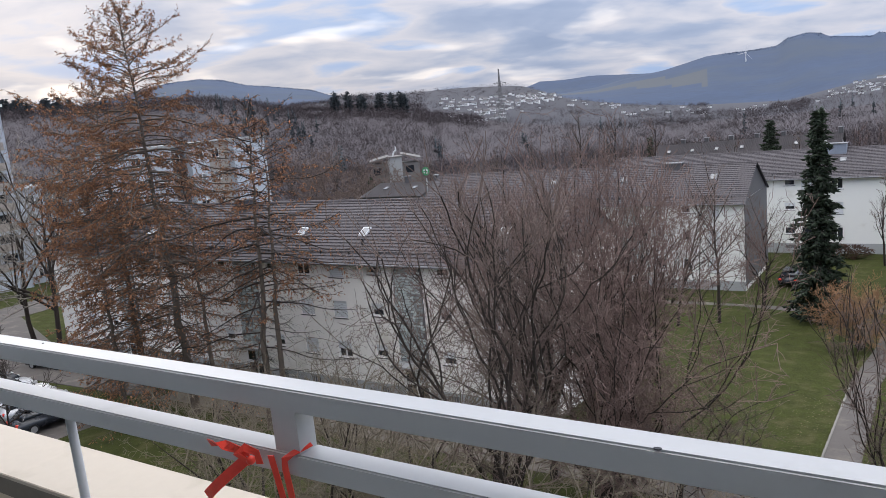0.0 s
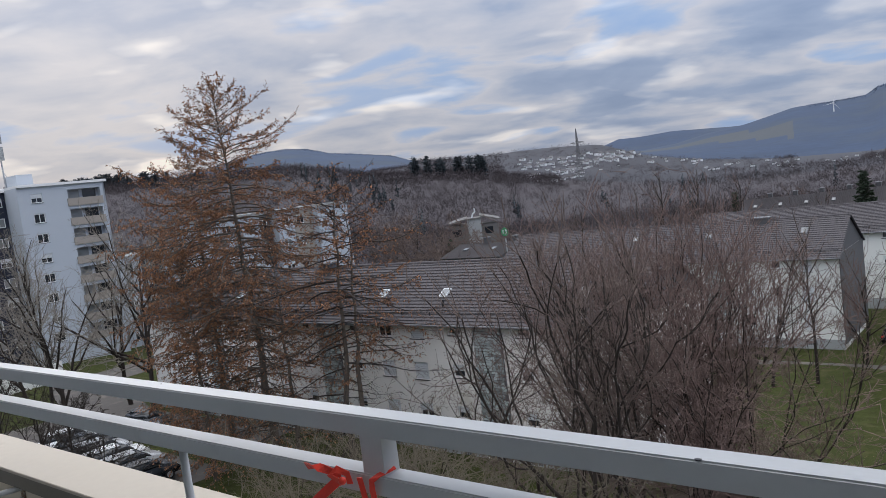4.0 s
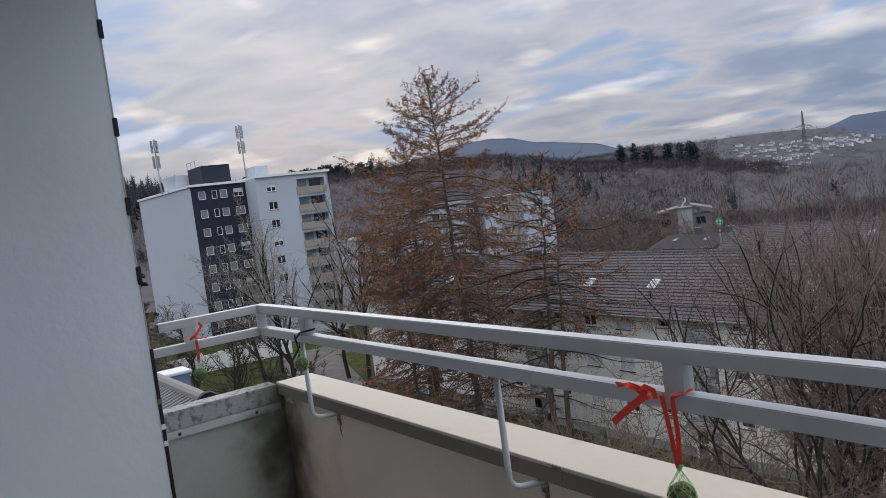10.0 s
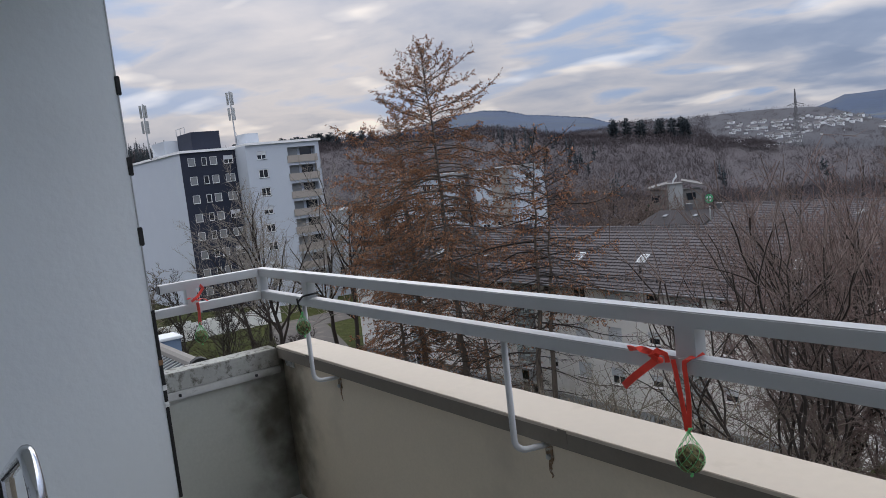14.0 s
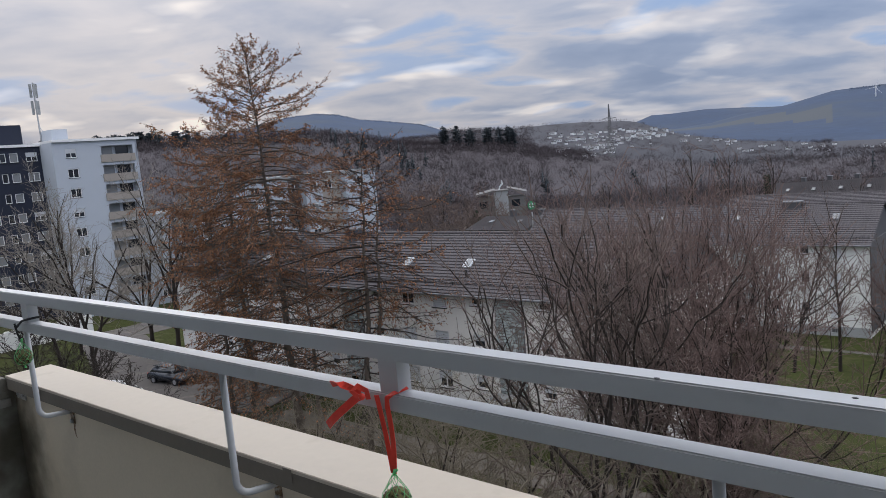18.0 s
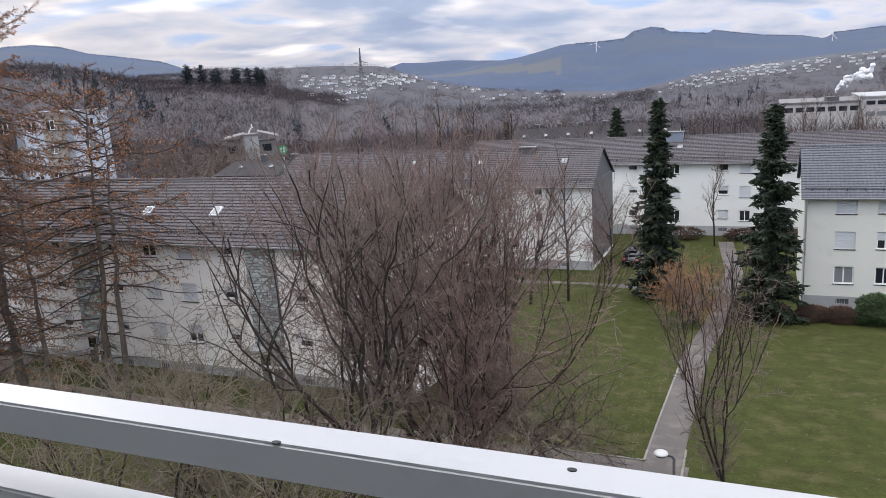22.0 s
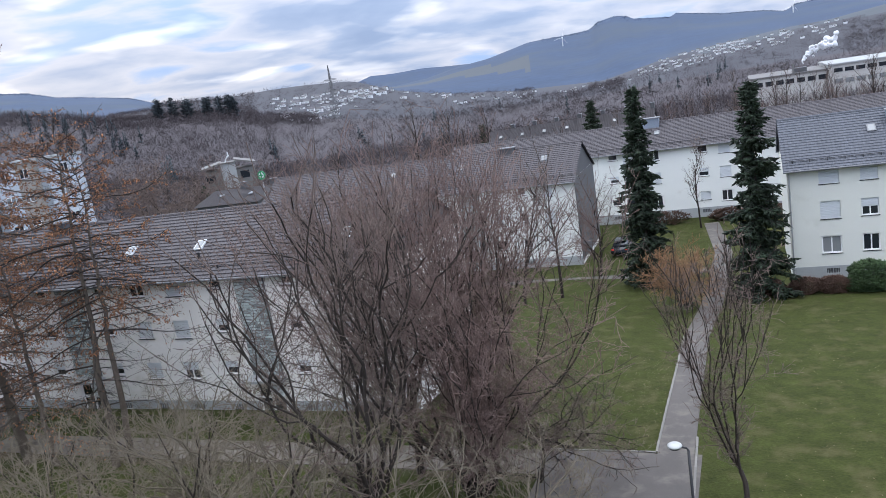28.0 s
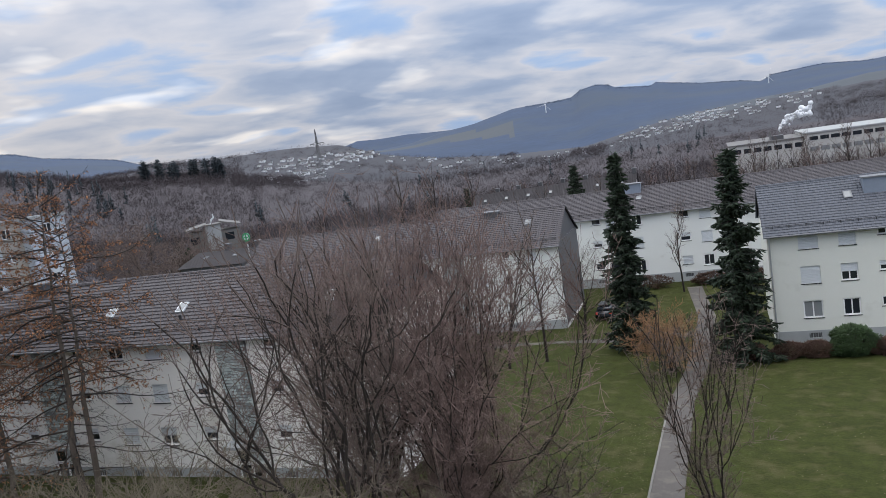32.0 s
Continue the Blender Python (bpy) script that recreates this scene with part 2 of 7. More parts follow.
M_RAIL = material("grey_lacquered_rail", (0.50, 0.51, 0.52), 0.38, metal=0.0, vary=0.04, scale=5, fine=60, bump=0.05, dist=0.001, stain=(0.42, 0.43, 0.44), stain_at=0.70, stain_scale=7)
M_COPING = material("sheet_metal_coping", (0.51, 0.45, 0.37), 0.6, vary=0.06, scale=2, fine=30, bump=0.1, dist=0.002, stain=(0.42, 0.37, 0.29), stain_at=0.66, stain_scale=4)
M_FASCIA = material("grey_fascia", (0.19, 0.165, 0.135), 0.7, vary=0.12, scale=3)
M_PARAPET = material("beige_balcony_plaster", (0.64, 0.56, 0.44), 0.9, vary=0.09, scale=1.5, fine=90, bump=0.25, dist=0.003, stain=(0.52, 0.455, 0.36), stain_at=0.64, stain_scale=1.6)
M_DIRTY = material("weathered_concrete", (0.46, 0.455, 0.42), 0.95, vary=0.2, scale=2, fine=60, bump=0.35, dist=0.004, stain=(0.13, 0.12, 0.09), stain_at=0.60, stain_scale=11)
M_WALL = material("grey_white_render", (0.75, 0.79, 0.815), 0.92, vary=0.02, scale=1.5, fine=24, bump=0.35, dist=0.006, stain=(0.72, 0.755, 0.78), stain_at=0.62, stain_scale=1.0)


def grimy(mt, centre, reach, colour):
    """Adds a black weathering stain round a place to a material."""
    nt = mt.node_tree
    bs = nt.nodes["Principled BSDF"]
    src = bs.inputs["Base Color"].links[0].from_socket
    tc = nt.nodes.new("ShaderNodeTexCoord")
    mp = nt.nodes.new("ShaderNodeMapping")
    mp.inputs["Location"].default_value = tuple(-c / r for c, r in zip(centre, reach))
    mp.inputs["Scale"].default_value = tuple(1 / r for r in reach)
    nt.links.new(tc.outputs["Object"], mp.inputs[0])
    ln = nt.nodes.new("ShaderNodeVectorMath")
    ln.operation = "LENGTH"
    nt.links.new(mp.outputs[0], ln.inputs[0])
    no = nt.nodes.new("ShaderNodeTexNoise")
    no.inputs["Scale"].default_value, no.inputs["Detail"].default_value = 7, 6
    nt.links.new(tc.outputs["Object"], no.inputs["Vector"])
    ad = nt.nodes.new("ShaderNodeMath")
    ad.operation = "ADD"
    nt.links.new(ln.outputs["Value"], ad.inputs[0])
    nt.links.new(no.outputs["Fac"], ad.inputs[1])
    mr = nt.nodes.new("ShaderNodeMapRange")
    mr.interpolation_type = "SMOOTHSTEP"
    mr.inputs["From Min"].default_value, mr.inputs["From Max"].default_value = 0.55, 1.55
    mr.inputs["To Min"].default_value, mr.inputs["To Max"].default_value = 0.9, 0.0
    nt.links.new(ad.outputs[0], mr.inputs[0])
    mx = nt.nodes.new("ShaderNodeMix")
    mx.data_type = "RGBA"
    nt.links.new(mr.outputs[0], mx.inputs[0])
    nt.links.new(src, mx.inputs[6])
    mx.inputs[7].default_value = (*colour, 1)
    nt.links.new(mx.outputs[2], bs.inputs["Base Color"])


M_SIDE = material("stained_pale_concrete", (0.43, 0.44, 0.40), 0.95, vary=0.10, scale=1.2, fine=60, bump=0.2, dist=0.003, stain=(0.38, 0.37, 0.31), stain_at=0.60, stain_scale=1.6)
M_LEDGE = material("lichened_ledge", (0.42, 0.42, 0.39), 0.95, vary=0.2, scale=3, fine=70, bump=0.4, dist=0.004, stain=(0.10, 0.095, 0.075), stain_at=0.57, stain_scale=26)
M_STRIP = material("pale_fixing_strip", (0.55, 0.55, 0.53), 0.7, vary=0.12, scale=6, stain=(0.20, 0.18, 0.14), stain_at=0.66, stain_scale=18)
M_RUST = material("rusty_plate", (0.20, 0.13, 0.075), 0.9, vary=0.35, scale=30, stain=(0.42, 0.40, 0.36), stain_at=0.56, stain_scale=40)
for _m in (M_PARAPET, M_SIDE, M_LEDGE, M_STRIP):
    grimy(_m, (-3.80, 1.62, 18.10), (0.34, 0.34, 0.95), (0.042, 0.035, 0.020))
M_RED = material("red_ribbon", (0.82, 0.06, 0.035), 0.35, vary=0.15, scale=20)
M_NET = material("green_net", (0.16, 0.62, 0.22), 0.5, vary=0.1)
M_FAT = material("seed_fat", (0.22, 0.20, 0.085), 0.8, vary=0.5, scale=60, fine=220, bump=0.9, dist=0.004, stain=(0.05, 0.04, 0.02), stain_at=0.52, stain_scale=110)
M_BLACK = material("black_rubber", (0.012, 0.012, 0.013), 0.5, vary=0.1)
M_BARK = material("bark", (0.028, 0.021, 0.017), 0.95, vary=0.35, scale=1.5, fine=14, bump=0.6, dist=0.02)
M_LBARK = material("larch_bark", (0.100, 0.080, 0.064), 0.95, vary=0.35, scale=1.5, fine=14, bump=0.6, dist=0.02)
M_TWIG = material("bare_twigs", (0.136, 0.101, 0.086), 0.9, vary=0.3, scale=0.5, fine=3, bump=0)
M_TWIGR = material("reddish_twigs", (0.158, 0.108, 0.094), 0.9, vary=0.3, scale=0.5, fine=3, bump=0)
M_TWIGY = material("pale_twigs", (0.150, 0.125, 0.092), 0.9, vary=0.3, scale=0.5, fine=3, bump=0)
M_TWIGG = material("silvery_twigs", (0.24, 0.215, 0.185), 0.9, vary=0.3, scale=0.5, fine=3, bump=0)
M_BUSH = material("orange_brown_twigs", (0.24, 0.14, 0.075), 0.9, vary=0.25, scale=0.5, fine=3, bump=0)
M_LARCH = islands(material("larch_needles", (0.32, 0.150, 0.074), 0.9, vary=0.3, scale=0.4, fine=3, bump=0), 0.45)
M_SPRUCE = islands(material("spruce_needles", (0.030, 0.045, 0.026), 0.85, vary=0.35, scale=0.6, fine=4, bump=0), 0.5)
M_SHRUB = islands(material("evergreen_leaves", (0.05, 0.085, 0.03), 0.6, vary=0.3, scale=1, fine=5, bump=0), 0.4)
# Land beyond the houses: distance haze is put into these colours, bluest farthest
M_WOODS = islands(material("winter_woods", (0.082, 0.070, 0.075), 0.95, vary=0.12, scale=0.009, fine=0.06, bump=0, spec=0.05), 0.05)
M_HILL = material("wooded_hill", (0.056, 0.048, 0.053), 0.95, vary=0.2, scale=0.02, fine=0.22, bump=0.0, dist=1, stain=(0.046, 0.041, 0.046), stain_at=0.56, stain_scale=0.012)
M_SLOPE = material("hazy_wooded_slope", (0.046, 0.046, 0.055), 0.95, vary=0.2, scale=0.008, fine=0.08, bump=0.0, dist=1, stain=(0.039, 0.040, 0.049), stain_at=0.56, stain_scale=0.005)
M_MOUNT = material("hazy_far_hills", (0.033, 0.053, 0.098), 0.95, vary=0.3, scale=0.004, fine=0.03, bump=0.0, dist=8, stain=(0.044, 0.060, 0.088), stain_at=0.54, stain_scale=0.0022)
M_FIELD = material("hazy_winter_field", (0.062, 0.070, 0.080), 0.95, vary=0.12, scale=0.004, fine=0.05, bump=0)
M_BROWNW = material("brown_stained_boards", (0.055, 0.032, 0.022), 0.8, vary=0.3, scale=4, rand=0.15)
M_CARD = material("dark_car_paint", (0.02, 0.024, 0.032), 0.25, vary=0.05, bump=0, spec=0.6)
M_CARS = material("silver_car_paint", (0.45, 0.46, 0.48), 0.3, metal=0.4, vary=0.04, bump=0, spec=0.6)
M_CARW = material("white_car_paint", (0.75, 0.76, 0.77), 0.28, vary=0.03, bump=0, spec=0.6)
M_BRICKR = material("brown_masonry", (0.19, 0.15, 0.12), 0.9, vary=0.2, scale=2)


def glass(name, tint, rough=0.06):
    mt = bpy.data.materials.new(name)
    mt.use_nodes = True
    bs = mt.node_tree.nodes["Principled BSDF"]
    bs.inputs["Base Color"].default_value = (*tint, 1)
    bs.inputs["Roughness"].default_value = rough
    bs.inputs["Specular IOR Level"].default_value = 0.7
    return mt




def bands(mt, axis, period, depth):
    """Adds ribs along an axis to a material's relief."""
    nt = mt.node_tree
    tc = nt.nodes.new("ShaderNodeTexCoord")
    w = nt.nodes.new("ShaderNodeTexWave")
    w.wave_type, w.bands_direction, w.wave_profile = "BANDS", axis, "SIN"
    w.inputs["Scale"].default_value = 0.314 / period
    w.inputs["Distortion"].default_value = 0.15
    nt.links.new(tc.outputs["Object"], w.inputs["Vector"])
    b = nt.nodes.new("ShaderNodeBump")
    b.inputs["Strength"].default_value, b.inputs["Distance"].default_value = 0.9, depth
    nt.links.new(w.outputs["Fac"], b.inputs["Height"])
    bs = nt.nodes["Principled BSDF"]
    if bs.inputs["Normal"].links:
        nt.links.new(bs.inputs["Normal"].links[0].from_socket, b.inputs["Normal"])
    nt.links.new(b.outputs[0], bs.inputs["Normal"])




def stems(mt, amount):
    """Varies a slope's colour in fine upright streaks, as the stems of bare woods do."""
    nt = mt.node_tree
    bs = nt.nodes["Principled BSDF"]
    src = bs.inputs["Base Color"].links[0].from_socket
    tc = nt.nodes.new("ShaderNodeTexCoord")
    mp = nt.nodes.new("ShaderNodeMapping")
    mp.inputs["Scale"].default_value = (0.30, 0.16, 0.06)
    mp.inputs["Rotation"].default_value = (0, 0, radians(-35))
    nt.links.new(tc.outputs["Object"], mp.inputs[0])
    no = nt.nodes.new("ShaderNodeTexNoise")
    no.inputs["Scale"].default_value, no.inputs["Detail"].default_value = 1.0, 4
    nt.links.new(mp.outputs[0], no.inputs["Vector"])
    r = nt.nodes.new("ShaderNodeMapRange")
    r.inputs["From Min"].default_value, r.inputs["From Max"].default_value = 0.38, 0.64
    r.inputs["To Min"].default_value, r.inputs["To Max"].default_value = 1 - amount, 1 + amount
    nt.links.new(no.outputs["Fac"], r.inputs[0])
    n = nt.nodes.new("ShaderNodeMix")
    n.data_type, n.blend_type = "RGBA", "MULTIPLY"
    n.inputs[0].default_value = 1
    nt.links.new(src, n.inputs[6])
    nt.links.new(r.outputs[0], n.inputs[7])
    nt.links.new(n.outputs[2], bs.inputs["Base Color"])


stems(M_HILL, 0.14)
bands(M_ROOF, "X", 0.30, 0.05)
bands(M_ROOFB, "X", 0.30, 0.05)
M_PANE = glass("dark_window_glass", (0.02, 0.024, 0.03))
M_PANEL = glass("curtained_glass", (0.22, 0.23, 0.235), 0.15)
M_LAMPG = glass("lamp_opal", (0.42, 0.43, 0.42), 0.35)

# ---- building helpers ----
EYE = 19.3


def mesh_of(name, bm):
    me = bpy.data.meshes.new(name)
    bm.to_mesh(me)
    bm.free()
    return me


def part(name, bm, mat, parent=None, label="", smooth=False):
    """Links a bmesh or a mesh as one object, under its thing if one is given."""
    me = bm if isinstance(bm, bpy.types.Mesh) else mesh_of(name, bm)
    if mat and not me.materials:
        me.materials.append(mat)
    if smooth:
        me.polygons.foreach_set("use_smooth", [True] * len(me.polygons))
    ob = new(name, me)
    if parent:
        ob.parent = parent
    if label:
        tagged(ob, label)
    return ob


def thing(name, label, category, at=(0, 0, 0), group="", kind="", turn=0.0):
    ob = new(name)
    ob.empty_display_size = 0.3
    ob.matrix_basis = pose(*at, 0, 0, turn)
    return tagged(ob, label, category, group, kind)


def box(bm, x0, x1, y0, y1, z0, z1, bevel=0.0):
    g = bmesh.ops.create_cube(bm, size=1.0)
    for v in g["verts"]:
        v.co = Vector(((x0 + x1) / 2 + v.co.x * (x1 - x0), (y0 + y1) / 2 + v.co.y * (y1 - y0), (z0 + z1) / 2 + v.co.z * (z1 - z0)))
    if bevel:
        es = list({e for v in g["verts"] for e in v.link_edges})
        bmesh.ops.bevel(bm, geom=es, offset=bevel, segments=2, affect="EDGES")
    return bm


def boxes(*dims, bevel=0.0):
    bm = bmesh.new()
    for d in dims:
        box(bm, *d, bevel=bevel)
    return bm


def poly(bm, pts):
    return bm.faces.new([bm.verts.new(p) for p in pts])


def tube(bm, pts, r, sides=10):
    """A round bar along points."""
    rings = []
    pts = [Vector(p) for p in pts]
    for i, p in enumerate(pts):
        d = (pts[min(i + 1, len(pts) - 1)] - pts[max(i - 1, 0)]).normalized()
        u = d.orthogonal().normalized() if not rings else (last_u - d * last_u.dot(d)).normalized()
        last_u = u
        v = d.cross(u)
        rr = r[i] if isinstance(r, (list, tuple)) else r
        rings.append([bm.verts.new(p + (u * math.cos(a) + v * math.sin(a)) * rr) for a in (2 * math.pi * k / sides for k in range(sides))])
    for a, b in zip(rings, rings[1:]):
        for k in range(sides):
            bm.faces.new((a[k], a[(k + 1) % sides], b[(k + 1) % sides], b[k]))
    bm.faces.new(rings[0][::-1])
    bm.faces.new(rings[-1])
    return bm


def gz(x, y):
    return float(np.interp(y, [-60, 10, 23, 37, 50, 65, 95, 140, 300], [3.1, 3.1, 2.8, 2.0, 1.0, 0.0, 0.0, -0.7, -8.0]))


# ---- ground and hills: one sheet out to the horizon ----
# ridge lines as seen from the balcony: bearing and height in degrees, at the near hill, the middle slope, the long hill and the farthest ridge
E1 = ([-180, -120, -95, -79, -76, -72, -66, -62, -58, -52, -50, -47, -44.3, -41, -38.6, -36, -34, -31, -28, -20, 20, 40, 90, 180], [4, 4.5, 4.6, 4.0, 3.3, 2.9, 2.5, 2.7, 2.6, 2.4, 2.4, 1.9, 1.1, 0.75, 0.55, 0.25, -0.3, -0.9, -1.6, -2.5, -2.4, 0.0, 3, 4])
E2 = ([-180, -60, -45, -41, -40.3, -38.6, -36, -33, -31, -29, -27, -26, -23.8, -20, -15, -9, -5, -1.4, 3.4, 5.8, 9.6, 14, 25, 60, 180], [1.6, 1.6, 1.4, 1.5, 1.8, 1.7, 1.55, 1.62, 1.6, 1.5, 1.35, 1.0, 0.15, -0.7, -1.3, -1.5, -0.75, -0.3, 0.11, 0.16, 0.59, 0.6, 0.4, 2, 2])
E3 = ([-180, -62, -52, -50, -48.4, -46.8, -44.4, -42.3, -40.9, -38, -33, -27, -24, -21.6, -19.4, -17.3, -16.9, -13.9, -11, -9.5, -8.9, -7.7, -6.9, -6.5, -3.8, -3.6, -0.5, 2.0, 3.4, 3.8, 7.2, 9.6, 20, 40, 90, 180], [1.2, 2.0, 3.8, 3.9, 3.7, 3.2, 2.85, 2.48, 1.95, 1.3, 0.9, 0.6, 0.45, 0.62, 1.06, 1.28, 1.33, 1.99, 2.04, 2.14, 2.55, 2.76, 2.64, 2.38, 2.04, 2.26, 1.70, 1.43, 1.14, 1.5, 1.65, 1.4, 2.0, 2.5, 2.0, 1.2])
E4 = ([-180, -60, -30, -27.2, -26.5, -25.6, -24, -21.9, -19.4, -17, -14, 0, 30, 180], [0.5, 0.5, 0.8, 1.3, 1.55, 1.94, 1.91, 1.85, 1.57, 1.3, 1.0, 0.5, 0.5, 0.5])
R_HILL, R_MID, R_FAR, R_LAST = 650.0, 1500.0, 3600.0, 5600.0


def terrain(az, r):
    """Height of the land at a bearing (degrees from +y) and a distance."""
    a = radians(az)
    x, y = r * math.sin(a), r * math.cos(a)
    if r < 120:
        return gz(x, y)
    k = [120, 230, 380, R_HILL, 950, R_MID, 2000, R_FAR, 4300, R_LAST, 6400]
    t1, t2, t3, t4 = (math.tan(radians(np.interp(az, *e))) for e in (E1, E2, E3, E4))
    h1, h2, h3, h4 = EYE + R_HILL * t1, EYE + R_MID * t2, EYE + R_FAR * t3, EYE + R_LAST * t4
    up = max(0.0, h1 - EYE)
    hm = EYE + 950 * (t1 + 0.45 * (t2 - t1)) if t2 > t1 else h1 * 0.8 - 5
    hs = [gz(x, y), -5 + 0.12 * up, -9 + 0.45 * up, h1, hm, h2, min(h2, EYE + 2000 * (0.6 * t2 + 0.4 * min(t2, t3)) - 8), h3, h3 * 0.7, h4, h4 * 0.6]
    h = float(np.interp(r, k, hs))
    n = noise.noise(Vector((x * 0.004, y * 0.004, 0))) * min(8, r * 0.005) + noise.noise(Vector((x * 0.0012, y * 0.0012, 3))) * min(12, r * 0.003)
    n *= min(1, max(0, (r - 120) / 400)) * min(1.0, 0.25 + abs(r - R_MID) / 700, 0.25 + abs(r - R_FAR) / 1600)
    return h + n


def on_slope(az, el, r0, r1, step=12.0):
    """The distance at which a line of sight first meets the land."""
    r = r0
    while r < r1:
        if terrain(az, r) - EYE >= r * math.tan(radians(el)):
            return r
        r += step
    return None


def is_field(az, r, x, y):
    n = noise.noise(Vector((x * 0.004, y * 0.004, 21)))
    if R_MID > r > 1180 and -2.5 < az < 20:
        return n > -0.25 - 0.03 * az
    if 2100 < r < 3300 and -25 < az < -14:
        return abs(r - 2880 + 25 * (az + 20)) < 190 + 200 * n
    return False


def ground():
    rings = [0.5, 4, 8, 12, 16, 20, 24, 28, 32, 37, 42, 47, 52, 58, 65, 72, 80, 90, 100, 110, 120, 140, 170, 205, 250, 300, 340, 380, 440, 500, 560, 610, 650, 700, 760, 820, 880, 950, 1020, 1100, 1180, 1260, 1340, 1420, 1500, 1600, 1750, 2000, 2150, 2300, 2450, 2600, 2750, 2900, 3050, 3200, 3350, 3480, 3600, 3750, 4300, 4700, 5200, 5600, 5800, 6400]
    azs = [-180 + 4 * k for k in range(21)] + [-96 + 1.0 * k for k in range(40)] + [-56 + 0.4 * k for k in range(175)] + [14 + 2 * k for k in range(8)] + [31 + 4 * k for k in range(37)] + [178]
    verts, faces, mats = [], [], []
    for r in rings:
        for az in azs:
            a = radians(az)
            verts.append((r * math.sin(a), r * math.cos(a), terrain(az, r)))
    n = len(azs)
    for i in range(len(rings) - 1):
        for k in range(n):
            faces.append((i * n + k, i * n + (k + 1) % n, (i + 1) * n + (k + 1) % n, (i + 1) * n + k))
            v = verts[i * n + k]
            # past 700 m the faces take the colours with painted-in haze
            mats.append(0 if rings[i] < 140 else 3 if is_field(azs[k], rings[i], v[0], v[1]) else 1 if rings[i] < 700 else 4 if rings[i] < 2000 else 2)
    faces.append(tuple(range(n - 1, -1, -1)))
    mats.append(0)
    me = bpy.data.meshes.new("ground")
    me.from_pydata(verts, [], faces)
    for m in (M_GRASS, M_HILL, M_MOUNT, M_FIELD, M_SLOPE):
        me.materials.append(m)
    me.polygons.foreach_set("material_index", mats)
    me.polygons.foreach_set("use_smooth", [True] * len(mats))
    me.update()
    return tagged(new("ground", me), "winter grass rising to wooded hills and far ridges coloured with blue haze", "ground", kind="structure")


ground()


def strip(name, pts, width, label, mat, category, lift=0.03, thick=0.25):
    """A paved way along plan points, draped on the ground."""
    bm = bmesh.new()
    rows = []
    fine = []
    for (x0, y0), (x1, y1) in zip(pts, pts[1:]):
        m = max(1, int(math.hypot(x1 - x0, y1 - y0) / 2))
        fine += [(x0 + (x1 - x0) * k / m, y0 + (y1 - y0) * k / m) for k in range(m)]
    fine.append(pts[-1])
    for i, (x, y) in enumerate(fine):
        a, b = fine[max(0, i - 1)], fine[min(len(fine) - 1, i + 1)]
        d = Vector((b[0] - a[0], b[1] - a[1])).normalized()
        nx, ny = -d.y * width / 2, d.x * width / 2
        rows.append([bm.verts.new((x + s * nx, y + s * ny, gz(x + s * nx, y + s * ny) + lift - dz)) for s, dz in ((-1, thick), (-1, 0), (1, 0), (1, thick))])
    for a, b in zip(rows, rows[1:]):
        for k in range(3):
            bm.faces.new((a[k], a[k + 1], b[k + 1], b[k]))
    bmesh.ops.recalc_face_normals(bm, faces=bm.faces)
    return tagged(part(name, bm, mat), label, category, kind="structure")


strip("pavement_cross", [(-44, 31.2), (-5, 31.2)], 2.4, "worn pale footpath in front of the long house", M_PATH, "pavement")
strip("ground_litter", [(-46, 20.8), (-9.5, 20.8)], 18.2, "leaf litter and thin grass under the shrubs", M_LITTER, "ground", lift=0.012)
strip("pavement_long", [(-3.9, 32), (-3.9, 50), (-3.2, 58), (-2.6, 75), (-4, 88)], 1.55, "narrow grey asphalt path between two lawns", M_ASPHALT, "pavement", lift=0.035)
strip("pavement_apron", [(-6.1, 18), (-6.1, 32.3)], 6.6, "wide grey asphalt apron at the path junction", M_ASPHALT, "pavement", lift=0.04)
strip("pavement_back", [(-30, 68.4), (-8, 68.4), (-2.9, 69.2)], 1.3, "pale path behind the lawn", M_ASPHALT, "pavement", lift=0.03)
strip("pavement_house", [(9.5, 62.2), (36, 62.2)], 2.6, "asphalt path before the white house", M_ASPHALT, "pavement", lift=0.03)
strip("pavement_bins", [(7.2, 12), (7.8, 33.5)], 1.3, "asphalt path to the bin enclosure", M_ASPHALT, "pavement", lift=0.03)
strip("road_left", [(-46, 33.0), (-66, 32), (-88, 40), (-100, 70)], 7.0, "grey asphalt road between the blocks", M_ASPHALT, "road", lift=0.045)
strip("parking", [(-72, 25.5), (-43, 24.5)], 7.0, "asphalt parking area with parked cars", M_ASPHALT, "parking", lift=0.06)

# ---- houses ----


def wall_sheet(bm, x0, x1, z0, z1, holes, y, depth):
    """A wall in the plane y, with real openings and their reveals. holes: x0, x1, z0, z1."""
    xs = sorted({x0, x1, *[h[0] for h in holes], *[h[1] for h in holes]})
    zs = sorted({z0, z1, *[h[2] for h in holes], *[h[3] for h in holes]})
    for a, b in zip(xs, xs[1:]):
        for c, d in zip(zs, zs[1:]):
            mx, mz = (a + b) / 2, (c + d) / 2
            if not any(h[0] < mx < h[1] and h[2] < mz < h[3] for h in holes):
                poly(bm, [(a, y, c), (b, y, c), (b, y, d), (a, y, d)])
    for a, b, c, d in holes:
        for p, q in (((a, c), (b, c)), ((b, c), (b, d)), ((b, d), (a, d)), ((a, d), (a, c))):
            poly(bm, [(p[0], y, p[1]), (p[0], y + depth, p[1]), (q[0], y + depth, q[1]), (q[0], y, q[1])])


WIN = {}


